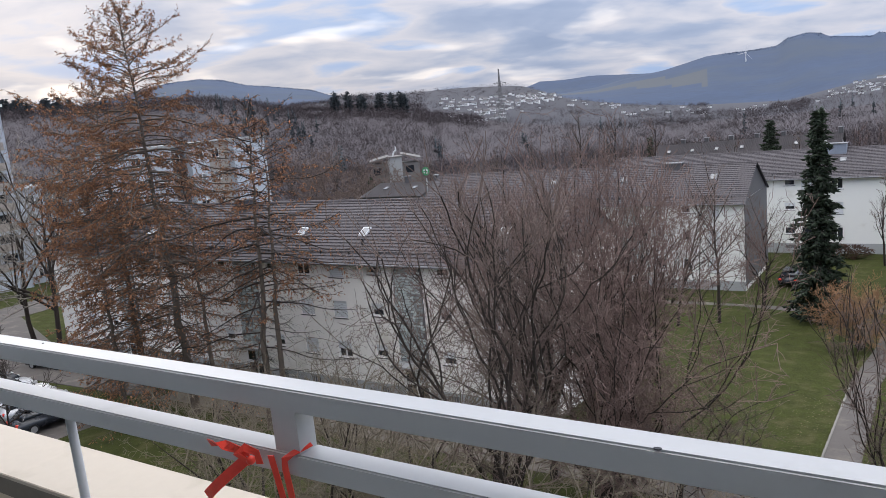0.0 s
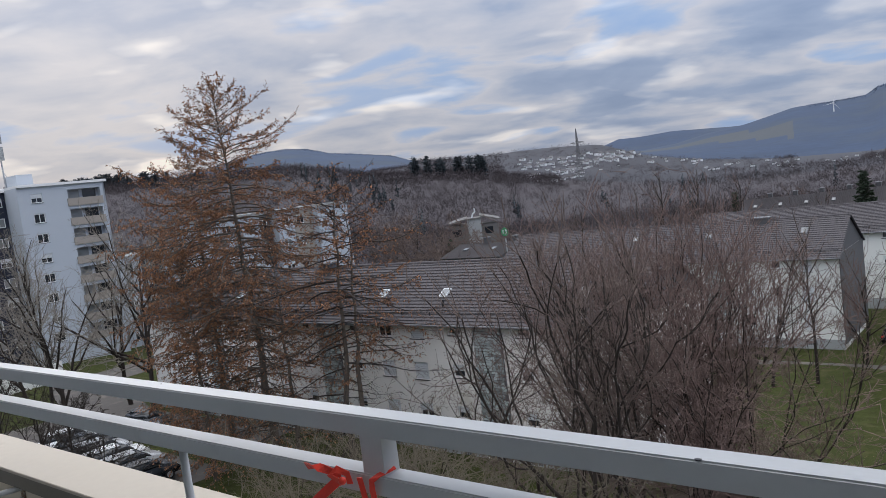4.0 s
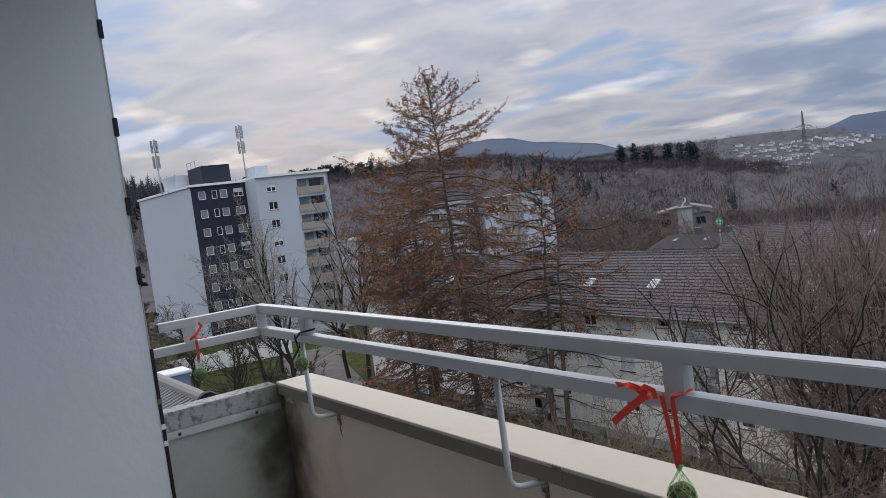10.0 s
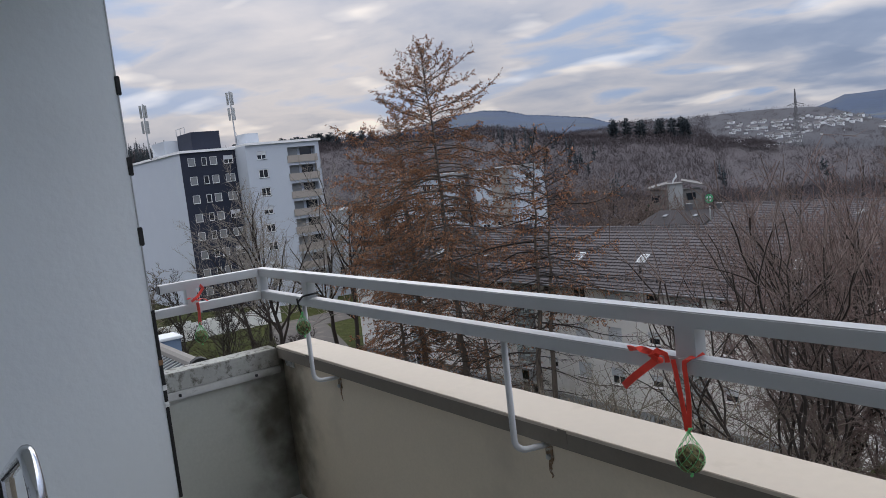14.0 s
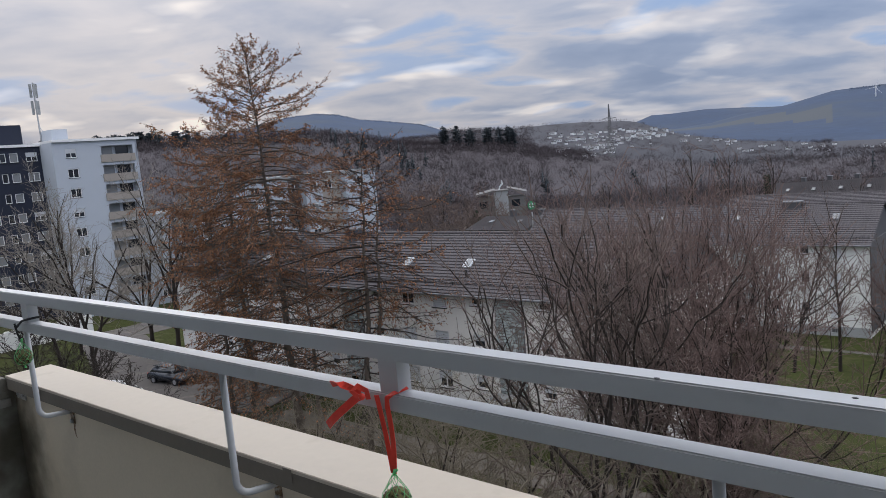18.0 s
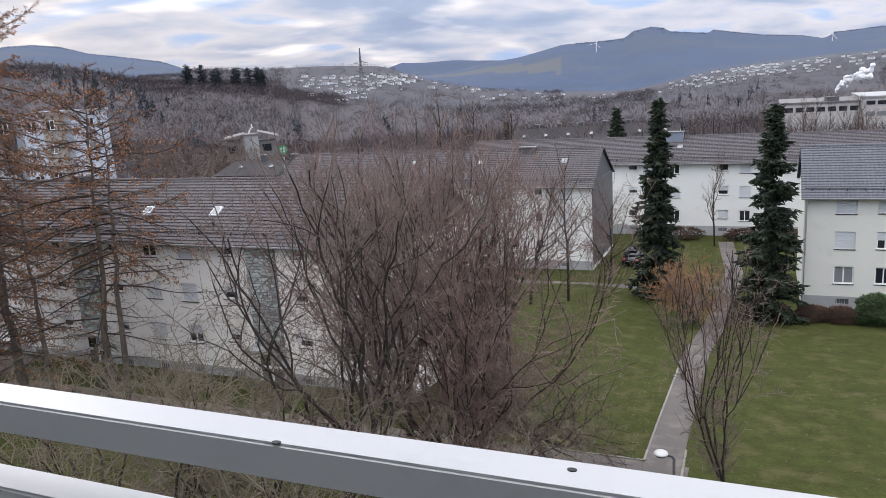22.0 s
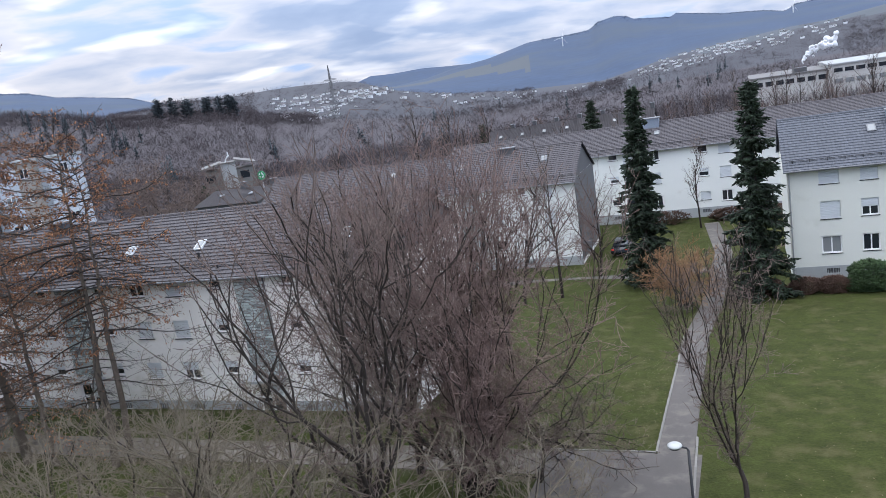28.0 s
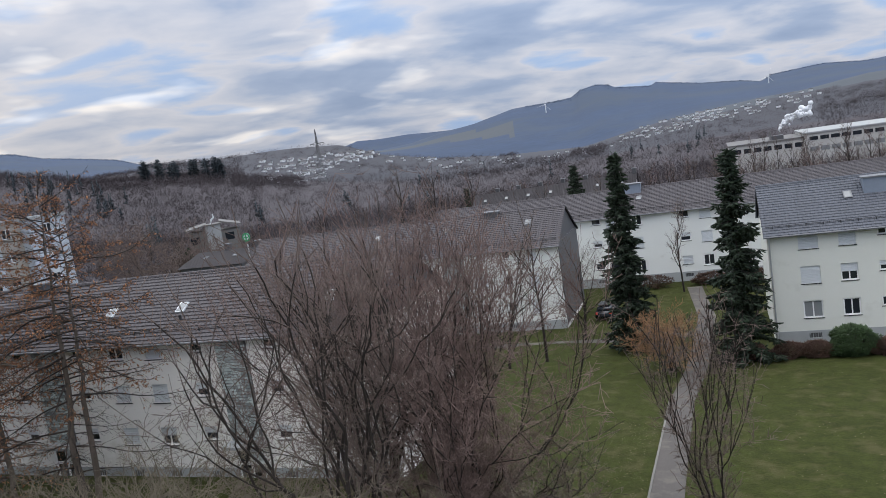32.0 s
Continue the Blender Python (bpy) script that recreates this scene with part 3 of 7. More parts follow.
def window(parent, x, y, z, w, h, style, turn=0):
    """A window in its opening: x, z is the middle of its foot. style: 0 dark, 1 curtained, 2 shutter down, 3 shutter half down, 4 two leaves."""
    key = (round(w, 2), round(h, 2), style)
    if key not in WIN:
        f = 0.09
        fr = [(-w / 2, w / 2, 0, 0.09, 0, f), (-w / 2, w / 2, 0, 0.09, h - f, h), (-w / 2, -w / 2 + f, 0, 0.09, f, h - f), (w / 2 - f, w / 2, 0, 0.09, f, h - f)]
        if w > 1.1 and style != 2:
            fr.append((-f / 2, f / 2, 0, 0.09, f, h - f))
        pane = mesh_of("pane", boxes((-w / 2 + f, w / 2 - f, 0.04, 0.06, f, h - f)))
        pane.materials.append(M_PANEL if style in (1, 4) else M_PANE)
        frm = mesh_of("window_frame", boxes(*fr))
        frm.materials.append(M_FRAME)
        sill = mesh_of("window_sill", boxes((-w / 2 - 0.05, w / 2 + 0.05, -0.16, 0.03, -0.06, -0.005)))
        sill.materials.append(M_DARKM)
        sh = None
        if style in (2, 3):
            bm = bmesh.new()
            low = 0.0 if style == 2 else h * 0.5
            k = 0
            prof = [(0.0, low + 0.005)]
            while low + 0.13 * (k + 1) < h:
                prof += [(-0.035, low + 0.13 * k + 0.02), (-0.035, low + 0.13 * (k + 1) - 0.012), (-0.012, low + 0.13 * (k + 1))]
                k += 1
            prof.append((0.0, h - 0.005))
            ends = [[bm.verts.new((s * (w / 2 - 0.01), yy, zz)) for yy, zz in prof] for s in (-1, 1)]
            for i in range(len(prof) - 1):
                bm.faces.new((ends[0][i], ends[1][i], ends[1][i + 1], ends[0][i + 1]))
            sh = mesh_of("roller_shutter", bm)
            sh.materials.append(M_SHUT)
        WIN[key] = (frm, pane, sill, sh)
    frm, pane, sill, sh = WIN[key]
    f = new("window", frm)
    f.parent = parent
    f.matrix_basis = pose(x, y, z, 0, 0, turn)
    for nm, me in (("pane", pane), ("window_sill", sill), ("roller_shutter", sh)):
        if me and not (nm == "pane" and style == 2):
            o = new(nm, me)
            o.parent = f
    return f


def gable_roof(parent, x0, x1, y0, y1, zeave, rise, over, mat, courses=20):
    """A pitched roof of stepped tile courses, with verges and a ridge."""
    ym = (y0 + y1) / 2
    half = (y1 - y0) / 2 + over
    slope = rise / ((y1 - y0) / 2)
    deck = part("roof", boxes((x0 - 0.2, x1 + 0.2, ym - 0.05, ym + 0.05, zeave + rise - 0.25, zeave + rise - 0.02)), mat, parent)
    rows = {}
    for side in (-1, 1):
        for k in range(courses):
            a, b = k / courses, (k + 1) / courses + 0.012
            if side not in rows:
                dy, dz = -side * half * (b - a), half * slope * (b - a)
                bm = bmesh.new()
                pa = [(x0 - 0.25, 0, 0.10), (x1 + 0.25, 0, 0.10), (x1 + 0.25, dy, dz + 0.015), (x0 - 0.25, dy, dz + 0.015)]
                lo = [(x0 - 0.25, 0, -0.02), (x1 + 0.25, 0, -0.02), (x1 + 0.25, 0, 0.10), (x0 - 0.25, 0, 0.10)]
                vs = [bm.verts.new(p) for p in pa + lo[:2]]
                bm.faces.new(vs[:4] if side < 0 else vs[:4][::-1])
                q = [vs[4], vs[5], vs[1], vs[0]]
                bm.faces.new(q if side < 0 else q[::-1])
                rows[side] = mesh_of("tile_course", bm)
                rows[side].materials.append(mat)
            o = new("tile_course", rows[side])
            o.parent = deck
            o.matrix_basis = pose(0, ym + side * half * (1 - a), zeave - over * slope + half * slope * a)
    z_top = zeave + rise
    part("ridge", tube(bmesh.new(), [(x0 - 0.25, ym, z_top + 0.03), (x1 + 0.25, ym, z_top + 0.03)], 0.13, 8), mat, parent)
    for a in (0.13,):
        gy, gzz = ym - half * (1 - a), zeave - over * slope + half * slope * a + 0.1
        g = part("snow_guard", tube(bmesh.new(), [(x0, gy, gzz + 0.14), (x1, gy, gzz + 0.14)], 0.025, 5), M_DARKM, parent, "dark snow guard rail")
        k = x0 + 0.5
        while k < x1:
            part("guard_bracket", boxes((k - 0.03, k + 0.03, gy - 0.02, gy + 0.05, gzz - 0.05, gzz + 0.18)), M_DARKM, g)
            k += 1.2 if x1 - x0 < 40 else 2.4
    # soffit, gables
    bm = bmesh.new()
    for xg in (x0, x1):
        poly(bm, [(xg, y0, zeave), (xg, y1, zeave), (xg, ym, z_top)])
    for side in (-1, 1):
        yo = ym + side * half
        box(bm, x0, x1, min(yo, yo - side * over), max(yo, yo - side * over), zeave - over * slope - 0.10, zeave - over * slope - 0.02)
    part("gable", bm, M_SLATE, parent)
    part("gutter", tube(bmesh.new(), [(x0 - 0.25, ym - half - 0.07, zeave - over * slope - 0.02), (x1 + 0.25, ym - half - 0.07, zeave - over * slope - 0.02)], 0.075, 8), M_GUTTER, parent, "grey gutter")


def roof_point(y0, y1, zeave, rise, k):
    """A place on the front slope: k from 0 at the eaves to 1 at the ridge, with the slope in degrees."""
    ym = (y0 + y1) / 2
    return y0 + (ym - y0) * k, zeave + rise * k + 0.06, math.degrees(math.atan2(rise, ym - y0))


def skylight(parent, x, y, z, tilt, w=0.62, h=0.85, mat=None):
    f = part("skylight", boxes((-w / 2, w / 2, -h / 2, h / 2, 0, 0.10)), mat or M_GUTTER, parent, "roof window frame")
    f.matrix_basis = pose(x, y, z, tilt, 0, 0)
    p = part("pane", boxes((-w / 2 + 0.08, w / 2 - 0.08, -h / 2 + 0.08, h / 2 - 0.08, 0.10, 0.11)), M_PANEL, f)
    return f


def chimney(parent, x, y, z, w=1.1, d=0.7, h=1.3, mat=None):
    c = part("chimney", boxes((x - w / 2, x + w / 2, y - d / 2, y + d / 2, z - 1.0, z + h)), mat or M_SLATE, parent)
    part("chimney_cap", boxes((x - w / 2 - 0.1, x + w / 2 + 0.1, y - d / 2 - 0.1, y + d / 2 + 0.1, z + h, z + h + 0.1)), M_GUTTER, c)
    return c


def stone_strip(parent, x0, x1, y, z0, z1, rnd):
    """A stair bay faced with rubble: a dark bed and each stone proud of it."""
    bed = part("stair_bay", boxes((x0, x1, y - 0.03, y + 0.12, z0, z1)), M_SLATE, parent, "stair bay faced with grey rubble stones")
    meshes = []
    for w in (0.2, 0.28, 0.36, 0.46):
        bm = boxes((-w / 2, w / 2, -0.06, 0.0, 0, 0.135))
        for v in bm.verts:
            v.co.x += rnd.uniform(-0.015, 0.015)
            v.co.z += rnd.uniform(-0.012, 0.012)
        me = mesh_of("stone", bm)
        me.materials.append(M_STONE)
        meshes.append((w, me))
    z = z0 + 0.03
    while z + 0.16 < z1:
        x = x0 + 0.02
        while x1 - x > 0.22:
            fit = [m for m in meshes if m[0] <= x1 - x - 0.01]
            w, me = rnd.choice(fit)
            s = new("stone", me)
            s.parent = bed
            s.matrix_basis = Matrix.Translation((x + w / 2, y - 0.03, z)) @ Matrix.Diagonal((1, 1, rnd.uniform(0.9, 1.12), 1))
            x += w + 0.04
        z += 0.175
    return bed


def long_house(name, label, x0, x1, y0, depth, zb, z1, rise, wall_mat, roof_mat, cols, bays, plinth=1.0, over=0.45, storey=2.72, side=None, group="long houses", stones=True, seed=1):
    """A three-storey block of flats. cols: x, width, height, list of styles from the top floor down."""
    rnd = random.Random(seed)
    h = thing(name, label, "house", group=group)
    holes, wins = [], []
    top = z1 - 0.08
    for x, w, hh, styles in cols:
        for k, st in enumerate(styles):
            zt = top - storey * k - 0.05
            if st is None:
                continue
            holes.append((x - w / 2, x + w / 2, zt - hh, zt))
            wins.append((x, zt - hh, w, hh, st))
    for xa, xb in bays:
        holes.append((xa + 0.1, xb - 0.1, zb + 0.25, zb + 2.45))
    bm = bmesh.new()
    wall_sheet(bm, x0, x1, zb + plinth, z1, [q for q in holes if q[2] > zb + plinth], y0, 0.22)
    for xw in (x0, x1):
        poly(bm, [(xw, y0, zb - 1), (xw, y0 + depth, zb - 1), (xw, y0 + depth, z1), (xw, y0, z1)])
    poly(bm, [(x0, y0 + depth, zb - 1), (x1, y0 + depth, zb - 1), (x1, y0 + depth, z1), (x0, y0 + depth, z1)])
    part("wall", bm, wall_mat, h)
    if side:
        part("side_cladding", boxes((x1 + 0.02, x1 + 0.09, y0 + 0.05, y0 + depth, zb + 0.6, z1)), side, h, "dark slate cladding on the gable wall")
    # plinth with cellar windows
    cells = [(x - 0.45, x + 0.45, zb + 0.40, zb + 0.80) for x, w, hh, s in cols]
    bm = bmesh.new()
    wall_sheet(bm, x0, x1, zb - 1, zb + plinth, [c for c in cells if c[3] < zb + plinth - 0.1] , y0 - 0.04, 0.2)
    poly(bm, [(x0, y0 - 0.04, zb + plinth), (x1, y0 - 0.04, zb + plinth), (x1, y0, zb + plinth), (x0, y0, zb + plinth)])
    part("plinth", bm, M_GREYP, h)
    for x, w, hh, s in cols:
        w = part("cellar_window", boxes((x - 0.45, x + 0.45, y0 + 0.05, y0 + 0.09, zb + 0.40, zb + 0.80)), M_SLATE, h, "dark cellar window with a grey grate")
        for k in range(5):
            part("grate_bar", boxes((x - 0.36 + 0.18 * k - 0.015, x - 0.36 + 0.18 * k + 0.015, y0 + 0.02, y0 + 0.05, zb + 0.41, zb + 0.79)), M_GREYP, w)
    for x, z, w, hh, st in wins:
        window(h, x, y0 + 0.11, z, w, hh, st)
    for xa, xb in bays:
        if stones:
            stone_strip(h, xa, xb, y0 - 0.02, zb + 2.7, z1 - 0.05, rnd)
        xm = (xa + xb) / 2
        d = part("entrance_door", boxes((xa + 0.2, xb - 0.2, y0 - 0.04, y0 - 0.02, zb + 0.3, zb + 2.3)), M_PANE, h, "glazed entrance door in a white frame")
        for xc, xd, za, zc in ((xa + 0.1, xb - 0.1, 0.2, 0.3), (xa + 0.1, xb - 0.1, 2.3, 2.45), (xa + 0.2, xb - 0.2, 1.22, 1.40)):
            part("door_rail", boxes((xc, xd, y0 - 0.07, y0, zb + za, zb + zc)), M_FRAME, d, "white door frame")
        for xc in (xa + 0.1, xm - 0.09, xb - 0.25):
            part("door_stile", boxes((xc, xc + 0.15, y0 - 0.065, y0 - 0.005, zb + 0.3, zb + 2.3)), M_FRAME, d, "white door frame")
        part("door_panel", boxes((xm + 0.06, xb - 0.25, y0 - 0.055, y0 - 0.01, zb + 1.40, zb + 2.3)), M_SHUT, d, "pale door panel")
        part("porch_roof", boxes((xa - 0.2, xb + 0.2, y0 - 1.0, y0, zb + 2.5, zb + 2.66)), M_GREYP, h)
        part("step", boxes((xa - 0.1, xb + 0.1, y0 - 1.2, y0 - 0.05, zb - 0.2, zb + 0.17)), M_KERB, h)
    gable_roof(h, x0, x1, y0, y0 + depth, z1, rise, over, roof_mat)
    return h


A_Z1, A_ZB = 10.75, 1.6
cols_a = []
for n, bay in enumerate((-27.35, -41.5, -55.7)):
    for dx, w, hh, st in ((-2.55, 0.95, 0.85, (3, 3, 3)), (-5.65, 1.2, 1.15, (2, 2, 3)), (2.55, 0.95, 0.85, (3, 3, 3)), (5.6, 1.2, 1.1, (2, 2, 0))):
        cols_a.append((bay + dx, w, hh, st if n != 1 else st[::-1]))
HOUSE_A = long_house("apartment_house", "long cream three-storey house with dark tiled roof and stone-faced stair bays", -66.0, -17.8, 36.8, 10.0, A_ZB, A_Z1, 2.95, M_CREAM, M_ROOF, cols_a, [(-28.4, -26.3), (-42.6, -40.4), (-56.8, -54.6)], seed=3)
for x, k in ((-31.9, 0.42), (-37.45, 0.42), (-47.4, 0.42), (-54, 0.42), (-21.5, 0.42)):
    yy, zz, tl = roof_point(36.8, 46.8, A_Z1, 2.95, k)
    skylight(HOUSE_A, x, yy, zz, tl, mat=M_SHUT)
for x in (-31.3, -43.0):
    yy, zz, tl = roof_point(36.8, 46.8, A_Z1, 2.95, 0.2)
    part("vent_pipe", tube(bmesh.new(), [(x, yy, zz - 0.1), (x, yy, zz + 0.45)], 0.09, 8), M_DARKM, HOUSE_A)
chimney(HOUSE_A, -45.5, 41.2, 13.2, 1.2, 0.8, 0.9)

D_Z1, D_ZB = 8.6, -0.1
cols_d = [(-18.35, 1.05, 1.35, (2, 2, 2)), (-20.95, 0.85, 1.0, (0, 0, 0)), (-23.6, 1.0, 1.0, (2, 2, 0)), (-30, 1.5, 1.3, (2, 0, 0)), (-33, 1.5, 1.3, (0, 2, 0)), (-38, 1.5, 1.3, (0, 0, 2)), (-42, 1.5, 1.3, (0, 0, 2))]
HOUSE_D = long_house("apartment_house", "white three-storey house with slate-clad gable behind bare trees", -52.0, -15.6, 73.7, 10.4, D_ZB, D_Z1, 2.95, M_PLASTER, M_ROOF, cols_d, [(-27.6, -25.4)], side=M_SLATE, seed=5)
for x in (-19.0, -28.0, -36):
    yy, zz, tl = roof_point(73.7, 84.1, D_Z1, 2.95, 0.62)
    skylight(HOUSE_D, x, yy, zz, tl)
chimney(HOUSE_D, -23.3, 78.6, 11.2, 1.6, 0.9, 0.6)

C_Z1, C_ZB = 8.5, 0.1
cols_c = [(-14.5, 1.1, 0.8, (0, 3, 0)), (-12.8, 1.1, 1.3, (2, 3, 0)), (-9.8, 1.2, 1.3, (0, 2, 0)), (-4.5, 1.1, 0.95, (0, 3, 2)), (-2.2, 1.2, 1.25, (2, 2, 0)), (1.6, 1.5, 1.3, (2, 2, 0)), (5, 1.5, 1.3, (0, 2, 2))]
HOUSE_C = long_house("apartment_house", "white three-storey house beyond the lawn with brown plinth", -36.0, 40.0, 91.5, 11.0, C_ZB, C_Z1, 2.4, M_PLASTER, M_ROOF, cols_c, [(9, 11.2)], seed=7)
skylight(HOUSE_C, -9.5, *roof_point(91.5, 102.5, C_Z1, 2.4, 0.55))
chimney(HOUSE_C, -10.3, 96.4, 11.0, 2.0, 1.2, 0.5, M_BOX)

B_Z1, B_ZB = 9.0, 0.0
cols_b = [(5.6, 1.4, 1.38, (2, 2, 4)), (8.3, 1.18, 1.33, (2, 3, 0)), (10.93, 1.16, 0.75, (0, 3, 0)), (15.47, 1.16, 0.75, (0, 0, 0)), (18.1, 1.18, 1.33, (2, 0, 4)), (20.85, 1.4, 1.38, (2, 2, 0)), (26, 1.4, 1.38, (0, 2, 2))]
HOUSE_B = long_house("apartment_house", "white three-storey house with dark tiled roof and glazed entrance", 2.7, 34.0, 64.9, 10.4, B_ZB, B_Z1, 3.1, M_IVORY, M_ROOFB, cols_b, [(12.2, 14.2)], seed=9, storey=2.74)
for x, k in ((9.0, 0.60), (16.3, 0.62), (24, 0.6)):
    yy, zz, tl = roof_point(64.9, 75.3, B_Z1, 3.1, k)
    skylight(HOUSE_B, x, yy, zz, tl)
chimney(HOUSE_B, 11.0, 68.6, 11.2, 1.7, 1.2, 0.9, M_BOX)
part("downpipe", tube(bmesh.new(), [(2.85, 64.78, B_Z1 - 0.3), (2.85, 64.78, 0.2)], 0.06, 8), M_GALV, HOUSE_B)

# ---- blocks to the left ----


def tower():
    x1, y0, y1 = -112.0, 36.1, 44.5
    zb, zt, st = 0.8, 25.6, 2.75
    t = thing("tower_block", "tall white tower block with a navy-clad front and balconies", "tower block", group="blocks of flats")
    # navy front
    holes, wins = [], []
    for k in range(8):
        z = zt - 2.0 - st * k
        for yy, w, style in ((37.7, 1.1, 1), (39.6, 0.8, 0), (41.0, 1.1, 1), (43.3, 1.5, 3 if k in (0, 3, 5) else 1)):
            holes.append((yy - w / 2, yy + w / 2, z, z + 1.25))
            wins.append((yy, z, w, 1.25, style))
    bm = bmesh.new()
    wall_sheet(bm, y0, y1, zb - 1, zt, holes, 0, 0.25)
    wa = part("navy_front", bm, M_NAVY, t, "navy-clad front wall")
    turn = pose(x1, 0, 0, 0, 0, 90)
    wa.matrix_basis = turn
    for yy, z, w, h, s in wins:
        o = window(t, 0, 0, 0, w, h, s)
        o.matrix_basis = turn @ pose(yy, 0.06, z)
    # corner stack with wide windows on the navy bay next to the white wing
    part("gable_wall", boxes((-141.0, x1 - 0.03, y0, y0 + 0.3, zb - 1, zt)), M_TOWER, t, "blank white gable wall")
    part("back_wall", boxes((-141, -140.7, y0 + 0.3, 60, zb - 1, zt - 0.7), (-140.7, -118, 59.7, 60, zb - 1, zt - 0.7)), M_TOWER, t)
    # white wing with balconies
    xw, ya, yb = -108.0, 44.5, 56.6
    holes, wins = [], []
    for k in range(8):
        z = zt - 2.0 - st * k
        holes.append((46.2, 47.7, z, z + 1.25))
        wins.append((46.95, z, 1.5, 1.25, 3 if k % 3 == 0 else 0))
        holes.append((51.2, 55.9, z - 0.75, z + 1.45))
    bm = bmesh.new()
    wall_sheet(bm, ya, yb, zb - 1, zt + 0.2, holes, 0, 0.9)
    ww = part("white_front", bm, M_TOWER, t, "white rendered front wing")
    turn2 = pose(xw, 0, 0, 0, 0, 90)
    ww.matrix_basis = turn2
    for yy, z, w, h, s in wins:
        o = window(t, 0, 0, 0, w, h, s)
        o.matrix_basis = turn2 @ pose(yy, 0.08, z)
    part("return_wall", boxes((x1 - 0.5, xw - 0.03, ya, ya + 0.25, zb - 1, zt + 0.2), (-118, xw, yb - 0.25, yb, zb - 1, zt + 0.2)), M_TOWER, t)
    for k in range(8):
        z = zt - 2.0 - st * k - 0.75
        b = part("balcony", boxes((-1.5, 0.0, 51.0, 56.0, z - 0.12, z + 0.0), (0.0, 0.12, 51.0, 56.1, z - 0.12, z + 0.95)), M_BEIGE, t, "beige balcony parapet")
        b.matrix_basis = pose(xw + 0.05, 0, 0)
        part("back_panel", boxes((-1.2, -1.02, 51.0, 56.0, z, z + 2.2)), M_TOWER, b, "white wall behind the balcony")
        d = part("balcony_door", boxes((-1.0, -0.9, 51.4, 53.2, z + 0.05, z + 2.1)), M_PANEL, b)
        part("balcony_window", boxes((-1.0, -0.9, 53.7, 55.6, z + 0.9, z + 2.1)), M_PANE, b)
    part("roof", boxes((-141.2, x1 + 0.3, y0 - 0.2, y1, zt, zt + 0.35), (-120, xw + 0.3, y1, yb + 0.3, zt + 0.2, zt + 0.55), (-134, -120, y1, 60, zt - 0.7, zt)), M_FRAME, t, "flat roof with white fascia")
    part("lift_house", boxes((-121, -114.5, 39, 43.4, zt + 0.35, zt + 3.2)), M_NAVY, t, "dark plant room on the flat roof")
    part("roof_box", boxes((-128, -121.5, 37.0, 40.0, zt + 0.1, zt + 2.6)), M_TOWER, t)
    part("roof_box", boxes((-116, -112.5, 46.6, 48.8, zt + 0.55, zt + 2.3)), M_TOWER, t)
    for x, y, z0, z1, lean in ((-122.6, 35.0, zt, zt + 8.6, 0.0), (-116.0, 46.5, zt + 0.5, zt + 9.3, -0.35)):
        a = thing("antenna_mast", "grey mobile phone mast with panel antennas on the tower roof", "antenna", group="roof masts")
        part("mast", tube(bmesh.new(), [(x, y, z0), (x + lean * 0.4, y, z1)], 0.11, 8), M_GALV, a)
        for zz in (z1 - 1.2, z1 - 3.6):
            for dx, dy in ((0.42, -0.1), (-0.2, 0.38), (-0.2, -0.4)):
                part("panel_antenna", boxes((x + dx - 0.13, x + dx + 0.13, y + dy - 0.16, y + dy + 0.16, zz - 0.95, zz + 1.0), bevel=0.04), M_GREYP, a)
            part("bracket", boxes((x - 0.45, x + 0.45, y - 0.04, y + 0.04, zz - 0.05, zz + 0.05), (x - 0.04, x + 0.04, y - 0.45, y + 0.45, zz - 0.05, zz + 0.05)), M_GALV, a)
        for sx in (-1, 1):
            part("stay", tube(bmesh.new(), [(x, y, z0 + 2.6), (x + 1.6 * sx, y + 0.6, z0)], 0.05, 6), M_GALV, a)
    g = part("roof_rail", tube(bmesh.new(), [(-121, 39.0, zt + 4.2), (-117, 39.0, zt + 4.2)], 0.05, 6), M_GALV, t)
    for x in (-121, -119, -117):
        part("roof_rail", tube(bmesh.new(), [(x, 39.0, zt + 3.2), (x, 39.0, zt + 4.2)], 0.05, 6), M_GALV, t)
    return t


tower()


def mid_block(name, label, x, y0, y1, zb, zt, mats, storeys, group="blocks of flats"):
    """A flat-roofed block seen from its long side. mats: stretches of the front, each with an end and a material."""
    b = thing(name, label, "block of flats", group=group)
    ya = y0
    st = (zt - zb) / storeys
    for yb, mat, dy in mats:
        holes, wins = [], []
        n = max(1, int((yb - ya) / 3.2))
        for k in range(storeys):
            for j in range(n):
                c = ya + (j + 0.5) * (yb - ya) / n
                z = zt - 2.0 - st * k
                holes.append((c - 0.7, c + 0.7, z, z + 1.25))
                wins.append((c, z, (j + k) % 4))
        bm = bmesh.new()
        wall_sheet(bm, ya, yb, zb - 1, zt, holes, 0, 0.25)
        w = part("wall", bm, mat, b)
        turn = pose(x + dy, 0, 0, 0, 0, 90)
        w.matrix_basis = turn
        for c, z, s in wins:
            window(b, 0, 0, 0, 1.4, 1.25, (0, 1, 3, 0)[s]).matrix_basis = turn @ pose(c, 0.06, z)
        part("side_wall", boxes((x - 9, x + dy, ya, ya + 0.2, zb - 1, zt), (x - 9, x + dy, yb - 0.2, yb, zb - 1, zt)), M_TOWER, b)
        part("roof", boxes((x - 9.2, x + dy + 0.25, ya - 0.15, yb + 0.15, zt, zt + 0.4)), M_GREYP, b)
        ya = yb
    return b


